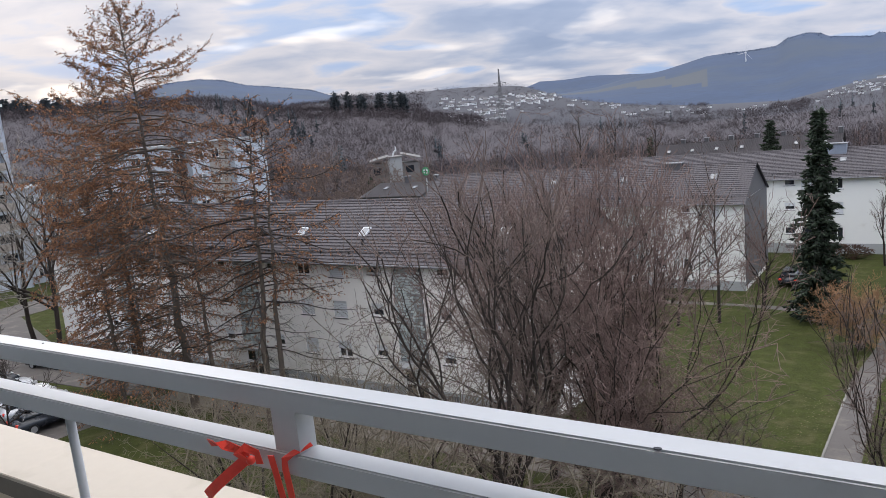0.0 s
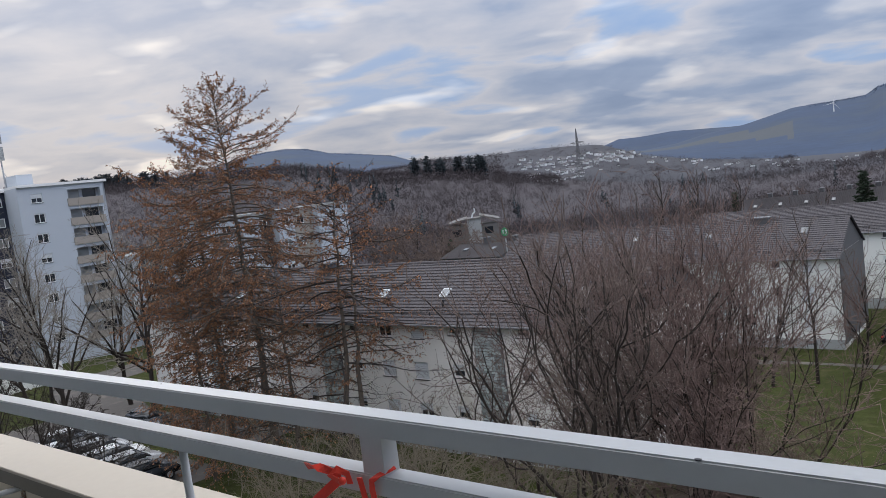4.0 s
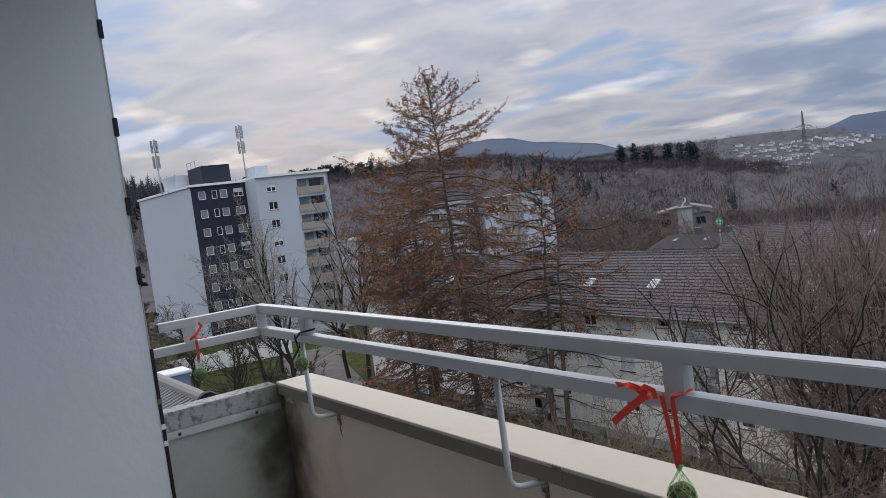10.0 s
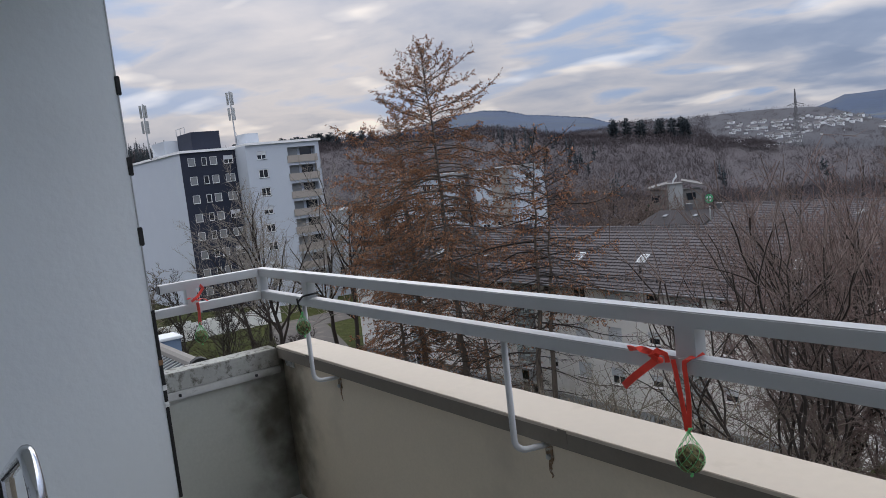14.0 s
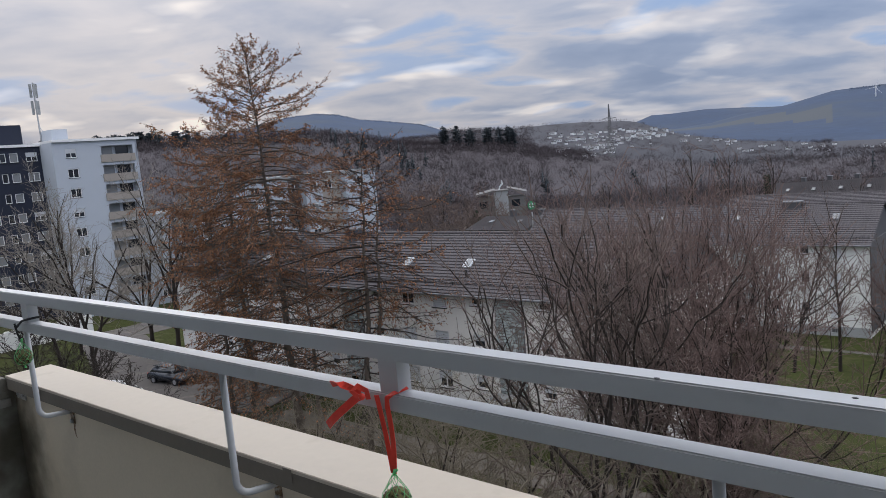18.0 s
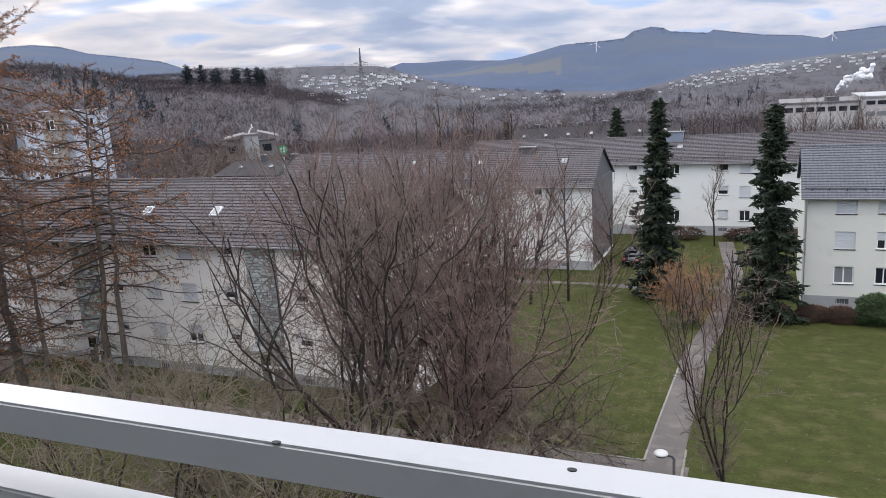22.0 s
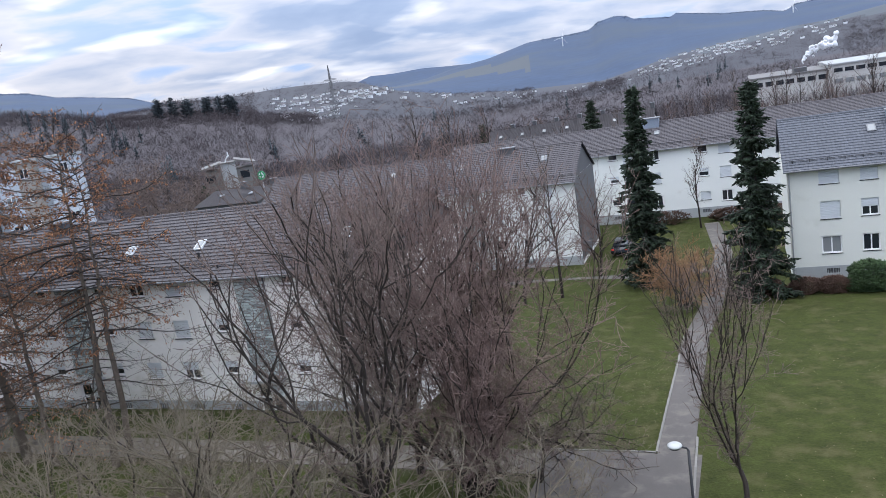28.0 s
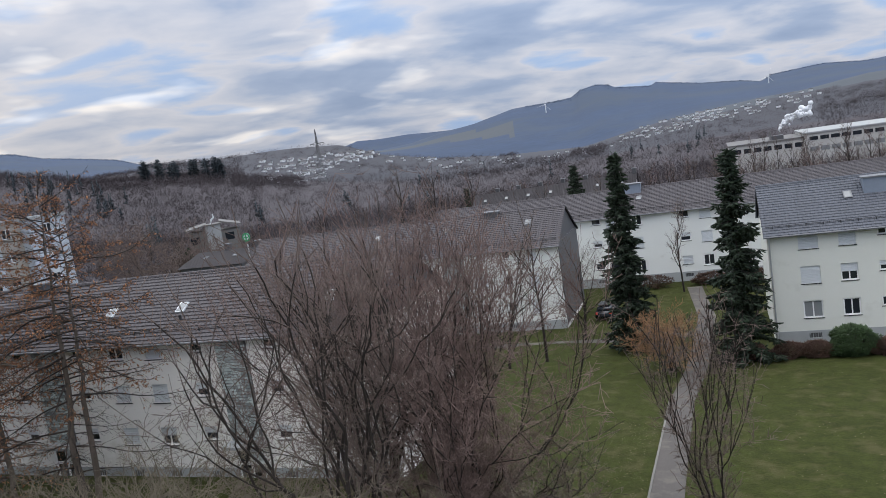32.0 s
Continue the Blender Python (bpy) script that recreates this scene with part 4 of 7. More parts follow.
mid_block("apartment_block", "white and dark five-storey block beside the tower", -111.0, 57.9, 75.0, 0.5, 14.0, ((62.0, M_TOWER, 0.0), (66.5, M_NAVY, -1.5), (70.0, M_TOWER, 0.0), (75.0, M_BEIGE, -1.5)), 5)
mid_block("apartment_block", "white flat-roofed block seen between the larches", -85.0, 58.3, 82.2, -0.5, 18.1, ((65.5, M_TOWER, 0.0), (68.5, M_SLATE, -1.2), (71.5, M_TOWER, 0.0), (76, M_BEIGE, -1.2), (82.2, M_TOWER, 0.0)), 6)

# ---- the balcony ----
XL, XR = -3.83, 4.5
RZ = EYE - 0.418
F = EYE - 1.70          # floor


def balcony():
    tagged(part("floor", boxes((XL, XR, -1.6, 1.63, F - 0.2, F))  , M_DIRTY), "grey concrete balcony floor", "floor", kind="structure")
    tagged(part("wall_front", boxes((XL - 0.02, XR, 1.628, 1.76, F - 0.25, EYE - 0.90)), M_PARAPET), "beige rendered balcony parapet", "parapet", kind="structure")
    tagged(part("wall_side", boxes((XL - 0.10, XL, 0.96, 1.627, F - 0.25, EYE - 0.93)), M_SIDE), "stained grey concrete side parapet", "parapet", kind="structure")
    tagged(part("wall_left", boxes((XL - 0.12, -3.64, -1.6, 0.94, F - 0.3, F + 3.04)), M_WALL), "pale grey rendered house wall beside the balcony", "wall", kind="structure")
    tagged(part("wall_house", boxes((XL - 0.12, XR + 0.2, -1.85, -1.6, F - 0.3, F + 3.04)), M_WALL), "pale grey rendered house wall behind the balcony", "wall", kind="structure")
    tagged(part("wall_right", boxes((XR, XR + 0.2, -1.6, 1.76, F - 0.3, F + 3.04)), M_WALL), "pale grey side wall", "wall", kind="structure")
    tagged(part("ceiling", boxes((XL - 0.3, XR + 0.2, -1.6, 1.15, F + 3.04, F + 3.23)), M_WALL), "underside of the eaves above", "ceiling", kind="structure")
    tagged(part("house_body", boxes((-9.0, 20, -12, -1.85, 2.0, F + 6)), M_WALL), "pale rendered block of flats that carries the balcony", "house", kind="structure")
    tagged(part("house_front", boxes((XL, 20, -1.6, 1.2, 2.0, F - 0.31)), M_WALL), "rendered front below the balcony", "wall", kind="structure")


balcony()


def rail():
    r = thing("balcony_railing", "grey lacquered steel railing with two box rails on bent rods", "railing")
    y0, y1 = 1.488, 1.536
    for nm, za, zb in (("top_rail", RZ - 0.040, RZ), ("lower_rail", RZ - 0.154, RZ - 0.114)):
        part(nm, boxes((-3.71, XR - 0.01, y0, y1, za, zb), bevel=0.003), M_RAIL, r)
        part(nm, boxes((-3.71, -3.662, 1.0 if nm == "top_rail" else 0.945, y0 - 0.001, za, zb), bevel=0.003), M_RAIL, r)
    part("end_cap", boxes((-3.708, -3.664, 0.996, 1.0, RZ - 0.038, RZ - 0.002)), M_BLACK, r, "black plastic end cap")
    for x in (-3.165, -1.143, 0.9, 2.9):
        part("spacer", boxes((x - 0.028, x + 0.028, y0 + 0.004, y1 - 0.004, RZ - 0.114, RZ - 0.040)), M_RAIL, r)
    part("spacer", boxes((-3.706, -3.666, 1.12, 1.17, RZ - 0.114, RZ - 0.040)), M_RAIL, r)
    part("spacer", boxes((-3.706, -3.666, y0 + 0.004, y1 - 0.004, RZ - 0.114, RZ - 0.040)), M_RAIL, r)
    for x in (-3.235, -1.835, -0.43, 1.0, 2.4):
        pts = [(x, 1.512, RZ - 0.154), (x + 0.002, 1.512, EYE - 0.900)]
        for k in range(1, 7):
            a = k / 6 * math.pi / 2
            pts.append((x + 0.002 + 0.018 * (1 - math.cos(a)), 1.512 + 0.03 * (1 - math.cos(a)), EYE - 0.900 - 0.036 * math.sin(a)))
        pts.append((x + 0.030, 1.60, EYE - 0.940))
        pts.append((x + 0.035, 1.626, EYE - 0.938))
        rod = part("rod", tube(bmesh.new(), pts, 0.0105, 12), M_RAIL, r, smooth=True)
        p = part("wall_plate", boxes((x + 0.019, x + 0.053, 1.6225, 1.628, EYE - 0.995, EYE - 0.926), bevel=0.002), M_RUST, rod, "rusty fixing plate")
        for dz in (-0.982,):
            part("bolt", boxes((x + 0.028, x + 0.045, 1.613, 1.6225, EYE + dz - 0.008, EYE + dz + 0.008), bevel=0.002), M_GALV, rod)
        bm = bmesh.new()
        rr = random.Random(int(x * 100))
        tube(bm, [(x + 0.037 + rr.uniform(-0.002, 0.002) * k, 1.6272, EYE - 0.99 - 0.011 * k) for k in range(7)], [0.010, 0.009, 0.007, 0.008, 0.006, 0.005, 0.002], 8)
        for v in bm.verts:
            v.co.y = 1.6262 + (v.co.y - 1.6272) * 0.12
        part("rust_streak", bm, M_RUST, rod, "brown rust streak on the plaster")
    c = tagged(part("coping", boxes((-3.82, XR - 0.01, 1.594, 1.80, EYE - 0.872, EYE - 0.859), bevel=0.002), M_COPING), "cream sheet-metal coping on the parapet", "coping", kind="structure")
    tagged(part("trim_fascia", boxes((-3.825, XR - 0.01, 1.597, 1.627, EYE - 0.925, EYE - 0.8725)), M_FASCIA), "grey strip under the coping", "trim", kind="structure")
    s = tagged(part("ledge_side", boxes((XL - 0.11, XL + 0.012, 0.95, 1.60, EYE - 0.965, EYE - 0.872), bevel=0.004), M_LEDGE), "mossy weathered concrete ledge on the side parapet", "ledge", kind="structure")
    tagged(part("trim_side", boxes((XL + 0.001, XL + 0.02, 0.952, 1.60, EYE - 1.005, EYE - 0.967), bevel=0.002), M_STRIP), "pale fixing strip below the ledge", "trim", kind="structure")


rail()

# ---- trees ----


def prisms(name, P0, P1, R0, R1, mat, sides=3):
    """Many tapered bars as one mesh."""
    P0, P1, R0, R1 = (np.asarray(v, float) for v in (P0, P1, R0, R1))
    d = P1 - P0
    d /= np.linalg.norm(d, axis=1, keepdims=True) + 1e-9
    up = np.where(np.abs(d[:, 2:3]) < 0.9, [[0, 0, 1.0]], [[1.0, 0, 0]])
    u = np.cross(d, up)
    u /= np.linalg.norm(u, axis=1, keepdims=True)
    v = np.cross(d, u)
    n = len(P0)
    co = np.empty((n, 2 * sides, 3))
    for k in range(sides):
        a = 2 * math.pi * k / sides
        o = u * math.cos(a) + v * math.sin(a)
        co[:, k] = P0 + o * R0[:, None]
        co[:, sides + k] = P1 + o * R1[:, None]
    base = np.arange(n)[:, None] * 2 * sides
    q = [np.stack([base[:, 0] + k, base[:, 0] + (k + 1) % sides, base[:, 0] + sides + (k + 1) % sides, base[:, 0] + sides + k], 1) for k in range(sides)]
    faces = np.concatenate(q)
    return raw_mesh(name, co.reshape(-1, 3), faces, mat)


def raw_mesh(name, co, faces, mat):
    me = bpy.data.meshes.new(name)
    k = faces.shape[1]
    me.vertices.add(len(co))
    me.vertices.foreach_set("co", np.ascontiguousarray(co, np.float32).ravel())
    me.loops.add(faces.size)
    me.loops.foreach_set("vertex_index", np.ascontiguousarray(faces, np.int32).ravel())
    me.polygons.add(len(faces))
    me.polygons.foreach_set("loop_start", np.arange(0, faces.size, k, dtype=np.int32))
    me.update(calc_edges=True)
    me.materials.append(mat)
    return me


def slivers(name, C, D, L, Wd, mat):
    """Many thin leaf blades (tetrahedra): centre, direction, length, width."""
    C, D, L, Wd = (np.asarray(v, float) for v in (C, D, L, Wd))
    D = D / (np.linalg.norm(D, axis=1, keepdims=True) + 1e-9)
    up = np.where(np.abs(D[:, 2:3]) < 0.9, [[0, 0, 1.0]], [[1.0, 0, 0]])
    u = np.cross(D, up)
    u /= np.linalg.norm(u, axis=1, keepdims=True)
    v = np.cross(D, u)
    n = len(C)
    co = np.stack([C, C + D * (L * 0.5)[:, None] + u * Wd[:, None], C + D * (L * 0.5)[:, None] - u * Wd[:, None] * 0.6 + v * Wd[:, None], C + D * L[:, None]], 1)
    b = np.arange(n)[:, None] * 4
    f = np.concatenate([b + np.array([[0, 1, 2]]), b + np.array([[1, 3, 2]]), b + np.array([[0, 2, 3]]), b + np.array([[0, 3, 1]])])
    return raw_mesh(name, co.reshape(-1, 3), f, mat)


def grow(rnd, height, spec, lean=(0, 0), rmin=0.0115, girth=0.0125, keep=0.55):
    """A bare tree as bars with a level each. spec: one row a level: number, first place along, angle, length share, upward pull, wander, pieces."""
    out = []

    def limb(p, d, length, r, lvl):
        n, first, ang, share, pull, wander, pieces = spec[lvl]
        pts = [p]
        for k in range(pieces):
            d = (d + Vector((rnd.gauss(0, wander), rnd.gauss(0, wander), rnd.gauss(0, wander) + pull))).normalized()
            pts.append(pts[-1] + d * (length / pieces))
        tip = 0.12 if lvl == 0 else 0.3
        for k in range(pieces):
            ra, rb = (r * (1 - (1 - tip) * j / pieces) for j in (k, k + 1))
            out.append((pts[k], pts[k + 1], ra, rb, lvl))
        if lvl + 1 < len(spec):
            m = spec[lvl + 1]
            count = max(1, int(m[0] * rnd.uniform(0.75, 1.25)))
            for c in range(count):
                f = m[1] + (1 - m[1]) * (c + rnd.random()) / count
                f = min(f, 0.99)
                k = int(f * pieces)
                q = pts[k].lerp(pts[k + 1], f * pieces - k)
                dd = (pts[k + 1] - pts[k]).normalized()
                side = dd.orthogonal().normalized()
                side.rotate(Matrix.Rotation(rnd.uniform(0, 2 * math.pi), 3, dd))
                a = radians(m[2] * rnd.uniform(0.7, 1.3))
                nd = dd * math.cos(a) + side * math.sin(a)
                ln = length * m[3] * rnd.uniform(0.7, 1.2) * (1.15 - 0.55 * f)
                limb(q, nd, ln, max(rmin, r * (1 - 0.6 * f) * keep), lvl + 1)
    limb(Vector((0, 0, -0.3)), Vector((lean[0], lean[1], 1)).normalized(), height * spec[0][3], height * girth, 0)
    return out


def plant_bare(name, label, x, y, height, spec, mat, seed, group="bare trees", thin=1.0, lean=(0, 0), stems=1, split=2, category="tree", rmin=0.0115, girth=0.0125, keep=0.55, spread=0.10):
    rnd = random.Random(seed)
    segs = []
    for s in range(stems):
        a = 2 * math.pi * s / stems + rnd.random()
        ln = (lean[0] + (spread * math.cos(a) if stems > 1 else 0), lean[1] + (spread * math.sin(a) if stems > 1 else 0))
        segs += grow(rnd, height * (rnd.uniform(0.85, 1.0) if stems > 1 else 1.0), spec, ln, rmin, girth, keep)
    t = thing(name, label, category, (x, y, gz(x, y)), group)
    for nm, keep, m in (("trunk", lambda l: l < split, M_BARK), ("crown", lambda l: l >= split, mat)):
        g = [q for q in segs if keep(q[4])]
        if g:
            part(nm, prisms(nm, [tuple(q[0]) for q in g], [tuple(q[1]) for q in g], [q[2] for q in g], [max(q[3], 0.005) * 1 for q in g], m, 5 if nm == "trunk" else 3), None, t)
    return t


def plant_larch(x, y, height, radius, seed, lean=(0, 0), per_metre=5.5, bare_to=0.15, tufts=5.0, low=1.0, top=1.0, group="larches", wood=None, label="tall larch with rust-brown needles and drooping twigs"):
    """A larch: whorled boughs that sweep up near the top and sag lower down, with hanging side twigs and tufts of dry needles. low: how full of needles the lower boughs are."""
    rnd = random.Random(seed)
    t = thing("larch_tree", label, "tree", (x, y, gz(x, y)), group)
    trunk, tw, cl = [], [], []
    pts = [Vector((lean[0] * k / 16 * height + rnd.gauss(0, 0.06), lean[1] * k / 16 * height + rnd.gauss(0, 0.06), height * k / 16 - 0.3)) for k in range(17)]
    r0 = height * 0.0118
    for k in range(16):
        trunk.append((pts[k], pts[k + 1], r0 * (1 - k / 16.4), r0 * (1 - (k + 1) / 16.4)))
    n = int(height * (1 - bare_to) * per_metre)
    up = Vector((0, 0, 1))
    az = rnd.uniform(0, 6)
    for i in range(n):
        f = bare_to + (0.992 - bare_to) * (i + rnd.random()) / n
        k = min(15, int(f * 16))
        p = pts[k].lerp(pts[k + 1], f * 16 - k)
        az += 2.4 + rnd.gauss(0, 0.35)
        v = (1 - f) * height
        w = min(1.0, v / (0.30 * height))
        ln = radius * (0.11 + 0.89 * w ** 0.74) * (1 - 0.18 * max(0.0, f < 0.4) * (1 - f)) * rnd.uniform(0.55, 1.15)
        rise = 0.5 * math.exp(-v / 1.2) + 0.85 * math.exp(-v / (3.6 * top)) - 0.16 * min(1.0, v / height) + rnd.gauss(0, 0.09)
        d = Vector((math.cos(az), math.sin(az), rise)).normalized()
        m = max(4, int(ln / 0.34))
        q = p
        rb = 0.011 + 0.0075 * ln
        for j in range(m):
            u = j / m
            # sags in the middle, turns up towards the tip
            d = (d + Vector((rnd.gauss(0, 0.06), rnd.gauss(0, 0.06), (-0.045 if u < 0.45 else 0.05 + 0.10 * (1 - w)) + rnd.gauss(0, 0.045)))).normalized()
            e = q + d * (ln / m)
            tw.append((q, e, rb * (1 - 0.8 * u), rb * (1 - 0.8 * (j + 1) / m)))
            full = (0.42 + 0.58 * min(1.0, v / 8.0)) * min(1.0, 0.25 + 1.3 * u) * (low + (1 - low) * min(1.0, max(0.0, f - 0.35) * 2.2))
            side = d.cross(up).normalized()
            for c in range(3 if rnd.random() < 0.4 else 2):
                if u < 0.12 and v > 3:
                    continue
                fq = q.lerp(e, rnd.random())
                sg = rnd.choice((-1, 1))
                dd = (d * rnd.uniform(0.2, 0.9) + side * sg * rnd.uniform(0.1, 0.9) + up * (rnd.uniform(-0.85, 0.35) * w + rnd.uniform(-0.1, 1.2) * (1 - w))).normalized()
                l2 = rnd.uniform(0.3, 1.0) * (0.38 + 0.13 * ln) * (1.1 - 0.5 * u)
                g0 = fq
                for h in range(2):
                    g1 = g0 + dd * (l2 / 2)
                    tw.append((g0, g1, 0.0095 - 0.002 * h, 0.0075 - 0.002 * h))
                    if rnd.random() < 0.6:
                        d3 = (dd + Vector((rnd.gauss(0, 0.5), rnd.gauss(0, 0.5), rnd.uniform(-0.8, 0.2)))).normalized()
                        l3 = l2 * rnd.uniform(0.2, 0.5)
                        tw.append((g1, g1 + d3 * l3, 0.007, 0.0045))
                        for b in range(int(tufts * 0.5 * full + rnd.random())):
                            cl.append((g1 + d3 * l3 * rnd.random(), (d3 * 0.5 + Vector((rnd.gauss(0, 0.6), rnd.gauss(0, 0.6), -0.45 + rnd.gauss(0, 0.4)))).normalized(), rnd.uniform(0.10, 0.28), rnd.uniform(0.026, 0.054)))
                    for b in range(int(tufts * 0.5 * full + rnd.random())):
                        cl.append((g0.lerp(g1, rnd.random()), (dd * 0.4 + Vector((rnd.gauss(0, 0.6), rnd.gauss(0, 0.6), -0.45 + rnd.gauss(0, 0.4)))).normalized(), rnd.uniform(0.10, 0.28), rnd.uniform(0.026, 0.054)))
                    dd = (dd + Vector((rnd.gauss(0, 0.2), rnd.gauss(0, 0.2), -0.18 * w + 0.2 * (1 - w)))).normalized()
                    g0 = g1
            q = e
    part("trunk", prisms("trunk", *zip(*[(tuple(a), tuple(b), c, d) for a, b, c, d in trunk]), M_LBARK, 7), None, t)
    tagged(part("branch_work", prisms("branch_work", *zip(*[(tuple(a), tuple(b), c, d) for a, b, c, d in tw]), wood or M_LBARK, 3), None, t), kind="stuff")
    tagged(part("needles", slivers("needles", *zip(*[(tuple(a), tuple(b), c, d) for a, b, c, d in cl]), M_LARCH), None, t), "rust-brown dry needles", kind="stuff")
    return t


def forked(rnd, base, lean, height, girth, bole, angle, shrink, pull, wander, rmin, first, sprays, deep):
    """A bare broad-leaved tree that forks again and again: bars with a radius at each end. bole: share of the height before the first fork; first: number of limbs there; sprays: side twigs for each piece of thin limb."""
    out = []
    reach = height * 0.135
    total = sum(shrink ** k for k in range(1, deep + 1))
    unit = height * (1 - bole) * 1.12 / total

    def aside(d, a):
        n = d.orthogonal().normalized()
        n.rotate(Matrix.Rotation(rnd.uniform(0, 2 * math.pi), 3, d))
        return (d * math.cos(a) + n * math.sin(a)).normalized()

    def limb(p, d, length, r, depth):
        pieces = 6 if depth < 3 else 4 if depth < 5 else 2
        end = max(rmin, r * 0.80)
        for k in range(pieces):
            d = (d + Vector((rnd.gauss(0, wander), rnd.gauss(0, wander), rnd.gauss(0, wander * 0.7) + pull))).normalized()
            q = p + d * (length / pieces)
            out.append((p, q, r + (end - r) * k / pieces, r + (end - r) * (k + 1) / pieces, depth))
            if depth > 0:
                for c in range(int(sprays * (1.6 if depth < 3 else 1.0) + rnd.random())):
                    twig(p.lerp(q, rnd.random()), aside(d, radians(rnd.uniform(35, 75))), reach * rnd.uniform(0.4, 1.0) * (1.0 if depth < 4 else 0.6), max(rmin, r * 0.42), 2 if depth < 4 else 1)
            p = q
        r = end
        if depth >= deep or length < 0.3:
            return
        n = first if depth == 0 else 2 if rnd.random() < 0.85 else 3
        for c in range(n):
            lead = c == 0 and depth > 0
            a = radians(angle) * (rnd.uniform(0.25, 0.6) if lead else rnd.uniform(0.75, 1.3)) * (1.0 if depth == 0 else 0.85)
            ln = unit * shrink ** (depth + 1) * (rnd.uniform(0.95, 1.15) if lead else rnd.uniform(0.7, 1.05))
            limb(p, aside(d, a), ln, max(rmin, r * (0.88 if lead else 0.70) * (0.72 if depth == 0 else 1.0)), depth + 1)

    def twig(p, d, length, r, more):
        if length < 0.12:
            return
        n = 4 if more > 1 else 2
        for k in range(n):
            d = (d + Vector((rnd.gauss(0, 0.17), rnd.gauss(0, 0.17), rnd.gauss(0, 0.12) + 0.07))).normalized()
            q = p + d * (length / n)
            out.append((p, q, max(rmin, r * (1 - 0.6 * k / n)), max(rmin * 0.75, r * (1 - 0.6 * (k + 1) / n)), 9))
            if more:
                for c in range(1 + (rnd.random() < 0.35)):
                    twig(p.lerp(q, rnd.random()), aside(d, radians(rnd.uniform(28, 62))), length * rnd.uniform(0.3, 0.55), rmin, more - 1)
            p = q
    limb(Vector(base), Vector((lean[0], lean[1], 1)).normalized(), height * bole, height * girth, 0)
    return out


def plant_forked(label, x, y, height, mat, seed, lean=(0, 0), girth=0.0125, bole=0.3, angle=32, shrink=0.86, pull=0.05, wander=0.09, rmin=0.0085, first=5, sprays=1.0, deep=6, stems=1, spread=0.1, apart=0.25, group="bare trees", name="bare_tree"):
    rnd = random.Random(seed)
    t = thing(name, label, "tree", (x, y, gz(x, y)), group)
    bars = []
    for k in range(stems):
        a = 2 * math.pi * k / stems + rnd.random()
        o = 0.0 if stems == 1 else apart
        s = spread if stems > 1 else 0.0
        bars += forked(rnd, (o * math.cos(a), o * math.sin(a), -0.3), (lean[0] + s * math.cos(a), lean[1] + s * math.sin(a)), height * (rnd.uniform(0.84, 1.0) if stems > 1 else 1.0), girth, bole, angle, shrink, pull, wander, rmin, first, sprays, deep)
    thick = [q for q in bars if q[4] < 5]
    fine = [q for q in bars if q[4] >= 5]
    for nm, g, m, sides in (("trunk", thick, M_BARK, 6), ("crown", fine, mat, 3)):
        o = part(nm, prisms(nm, [tuple(q[0]) for q in g], [tuple(q[1]) for q in g], [q[2] for q in g], [q[3] for q in g], m, sides), None, t)
        if nm == "crown":
            tagged(o, kind="stuff")
    return t


def plant_spruce(x, y, height, radius, seed, z=None, dense=1.0, group="spruces", label="tall narrow dark green spruce on the lawn"):
    rnd = random.Random(seed)
    t = thing("spruce_tree", label, "tree", (x, y, gz(x, y) if z is None else z), group)
    cl, tw = [], []
    n = int(height * 15 * dense)
    for i in range(n):
        f = 0.03 + 0.97 * (i + rnd.random()) / n
        az = rnd.uniform(0, 2 * math.pi)
        ln = radius * ((1 - f) ** 0.75 * 0.95 + 0.07) * rnd.uniform(0.6, 1.15)
        p = Vector((0, 0, f * height))
        d = Vector((math.cos(az), math.sin(az), 0.1 - 0.45 * (1 - f)))
        m = max(2, int(ln / 0.28))
        e = p
        for j in range(m):
            d.z -= 0.03 - 0.09 * (j / m)
            e2 = e + d.normalized() * (ln / m)
            for s in range(7):
                q = e.lerp(e2, rnd.random())
                dd = d * 0.5 + Vector((rnd.gauss(0, 0.7), rnd.gauss(0, 0.7), rnd.gauss(-0.45, 0.35)))
                cl.append((tuple(q), tuple(dd), rnd.uniform(0.35, 0.75), rnd.uniform(0.10, 0.20)))
            tw.append((tuple(e), tuple(e2), 0.03, 0.015))
            e = e2
    part("trunk", prisms("trunk", [(0, 0, -0.3)], [(0, 0, height)], [height * 0.012], [0.02], M_BARK, 7), None, t)
    part("branch_work", prisms("branch_work", *zip(*tw), M_BARK, 3), None, t)
    part("crown", slivers("crown", *zip(*cl), M_SPRUCE), None, t)
    return t


plant_larch(-38.6, 28.9, 24.6, 6.9, 11, lean=(-0.022, -0.02), per_metre=9.0, bare_to=0.10, tufts=6.5, low=0.25, top=1.5)
plant_larch(-32.2, 28.9, 18.6, 6.2, 12, lean=(0.045, 0.04), per_metre=3.6, bare_to=0.10, tufts=2.4, low=0.0, wood=M_BARK, label="larch with bare lower boughs and rust-brown needles above")
plant_larch(-31.6, 29.4, 17.4, 4.8, 16, lean=(0.045, 0.04), per_metre=6.0, bare_to=0.45, tufts=4.5, low=0.1, wood=M_BARK, label="slender larch with rust-brown needles in the upper boughs")
plant_larch(-36.4, 28.8, 15.0, 3.4, 14, per_metre=3.0, bare_to=0.2, tufts=3.0, low=0.1, wood=M_BARK)
plant_larch(-45.0, 30.0, 21.2, 6.2, 13, lean=(-0.01, 0), per_metre=9.5, bare_to=0.10, tufts=6.5, low=0.38)
plant_larch(-42.0, 26.4, 14.5, 3.8, 15, per_metre=8.0, bare_to=0.12, tufts=6.5, low=0.5)

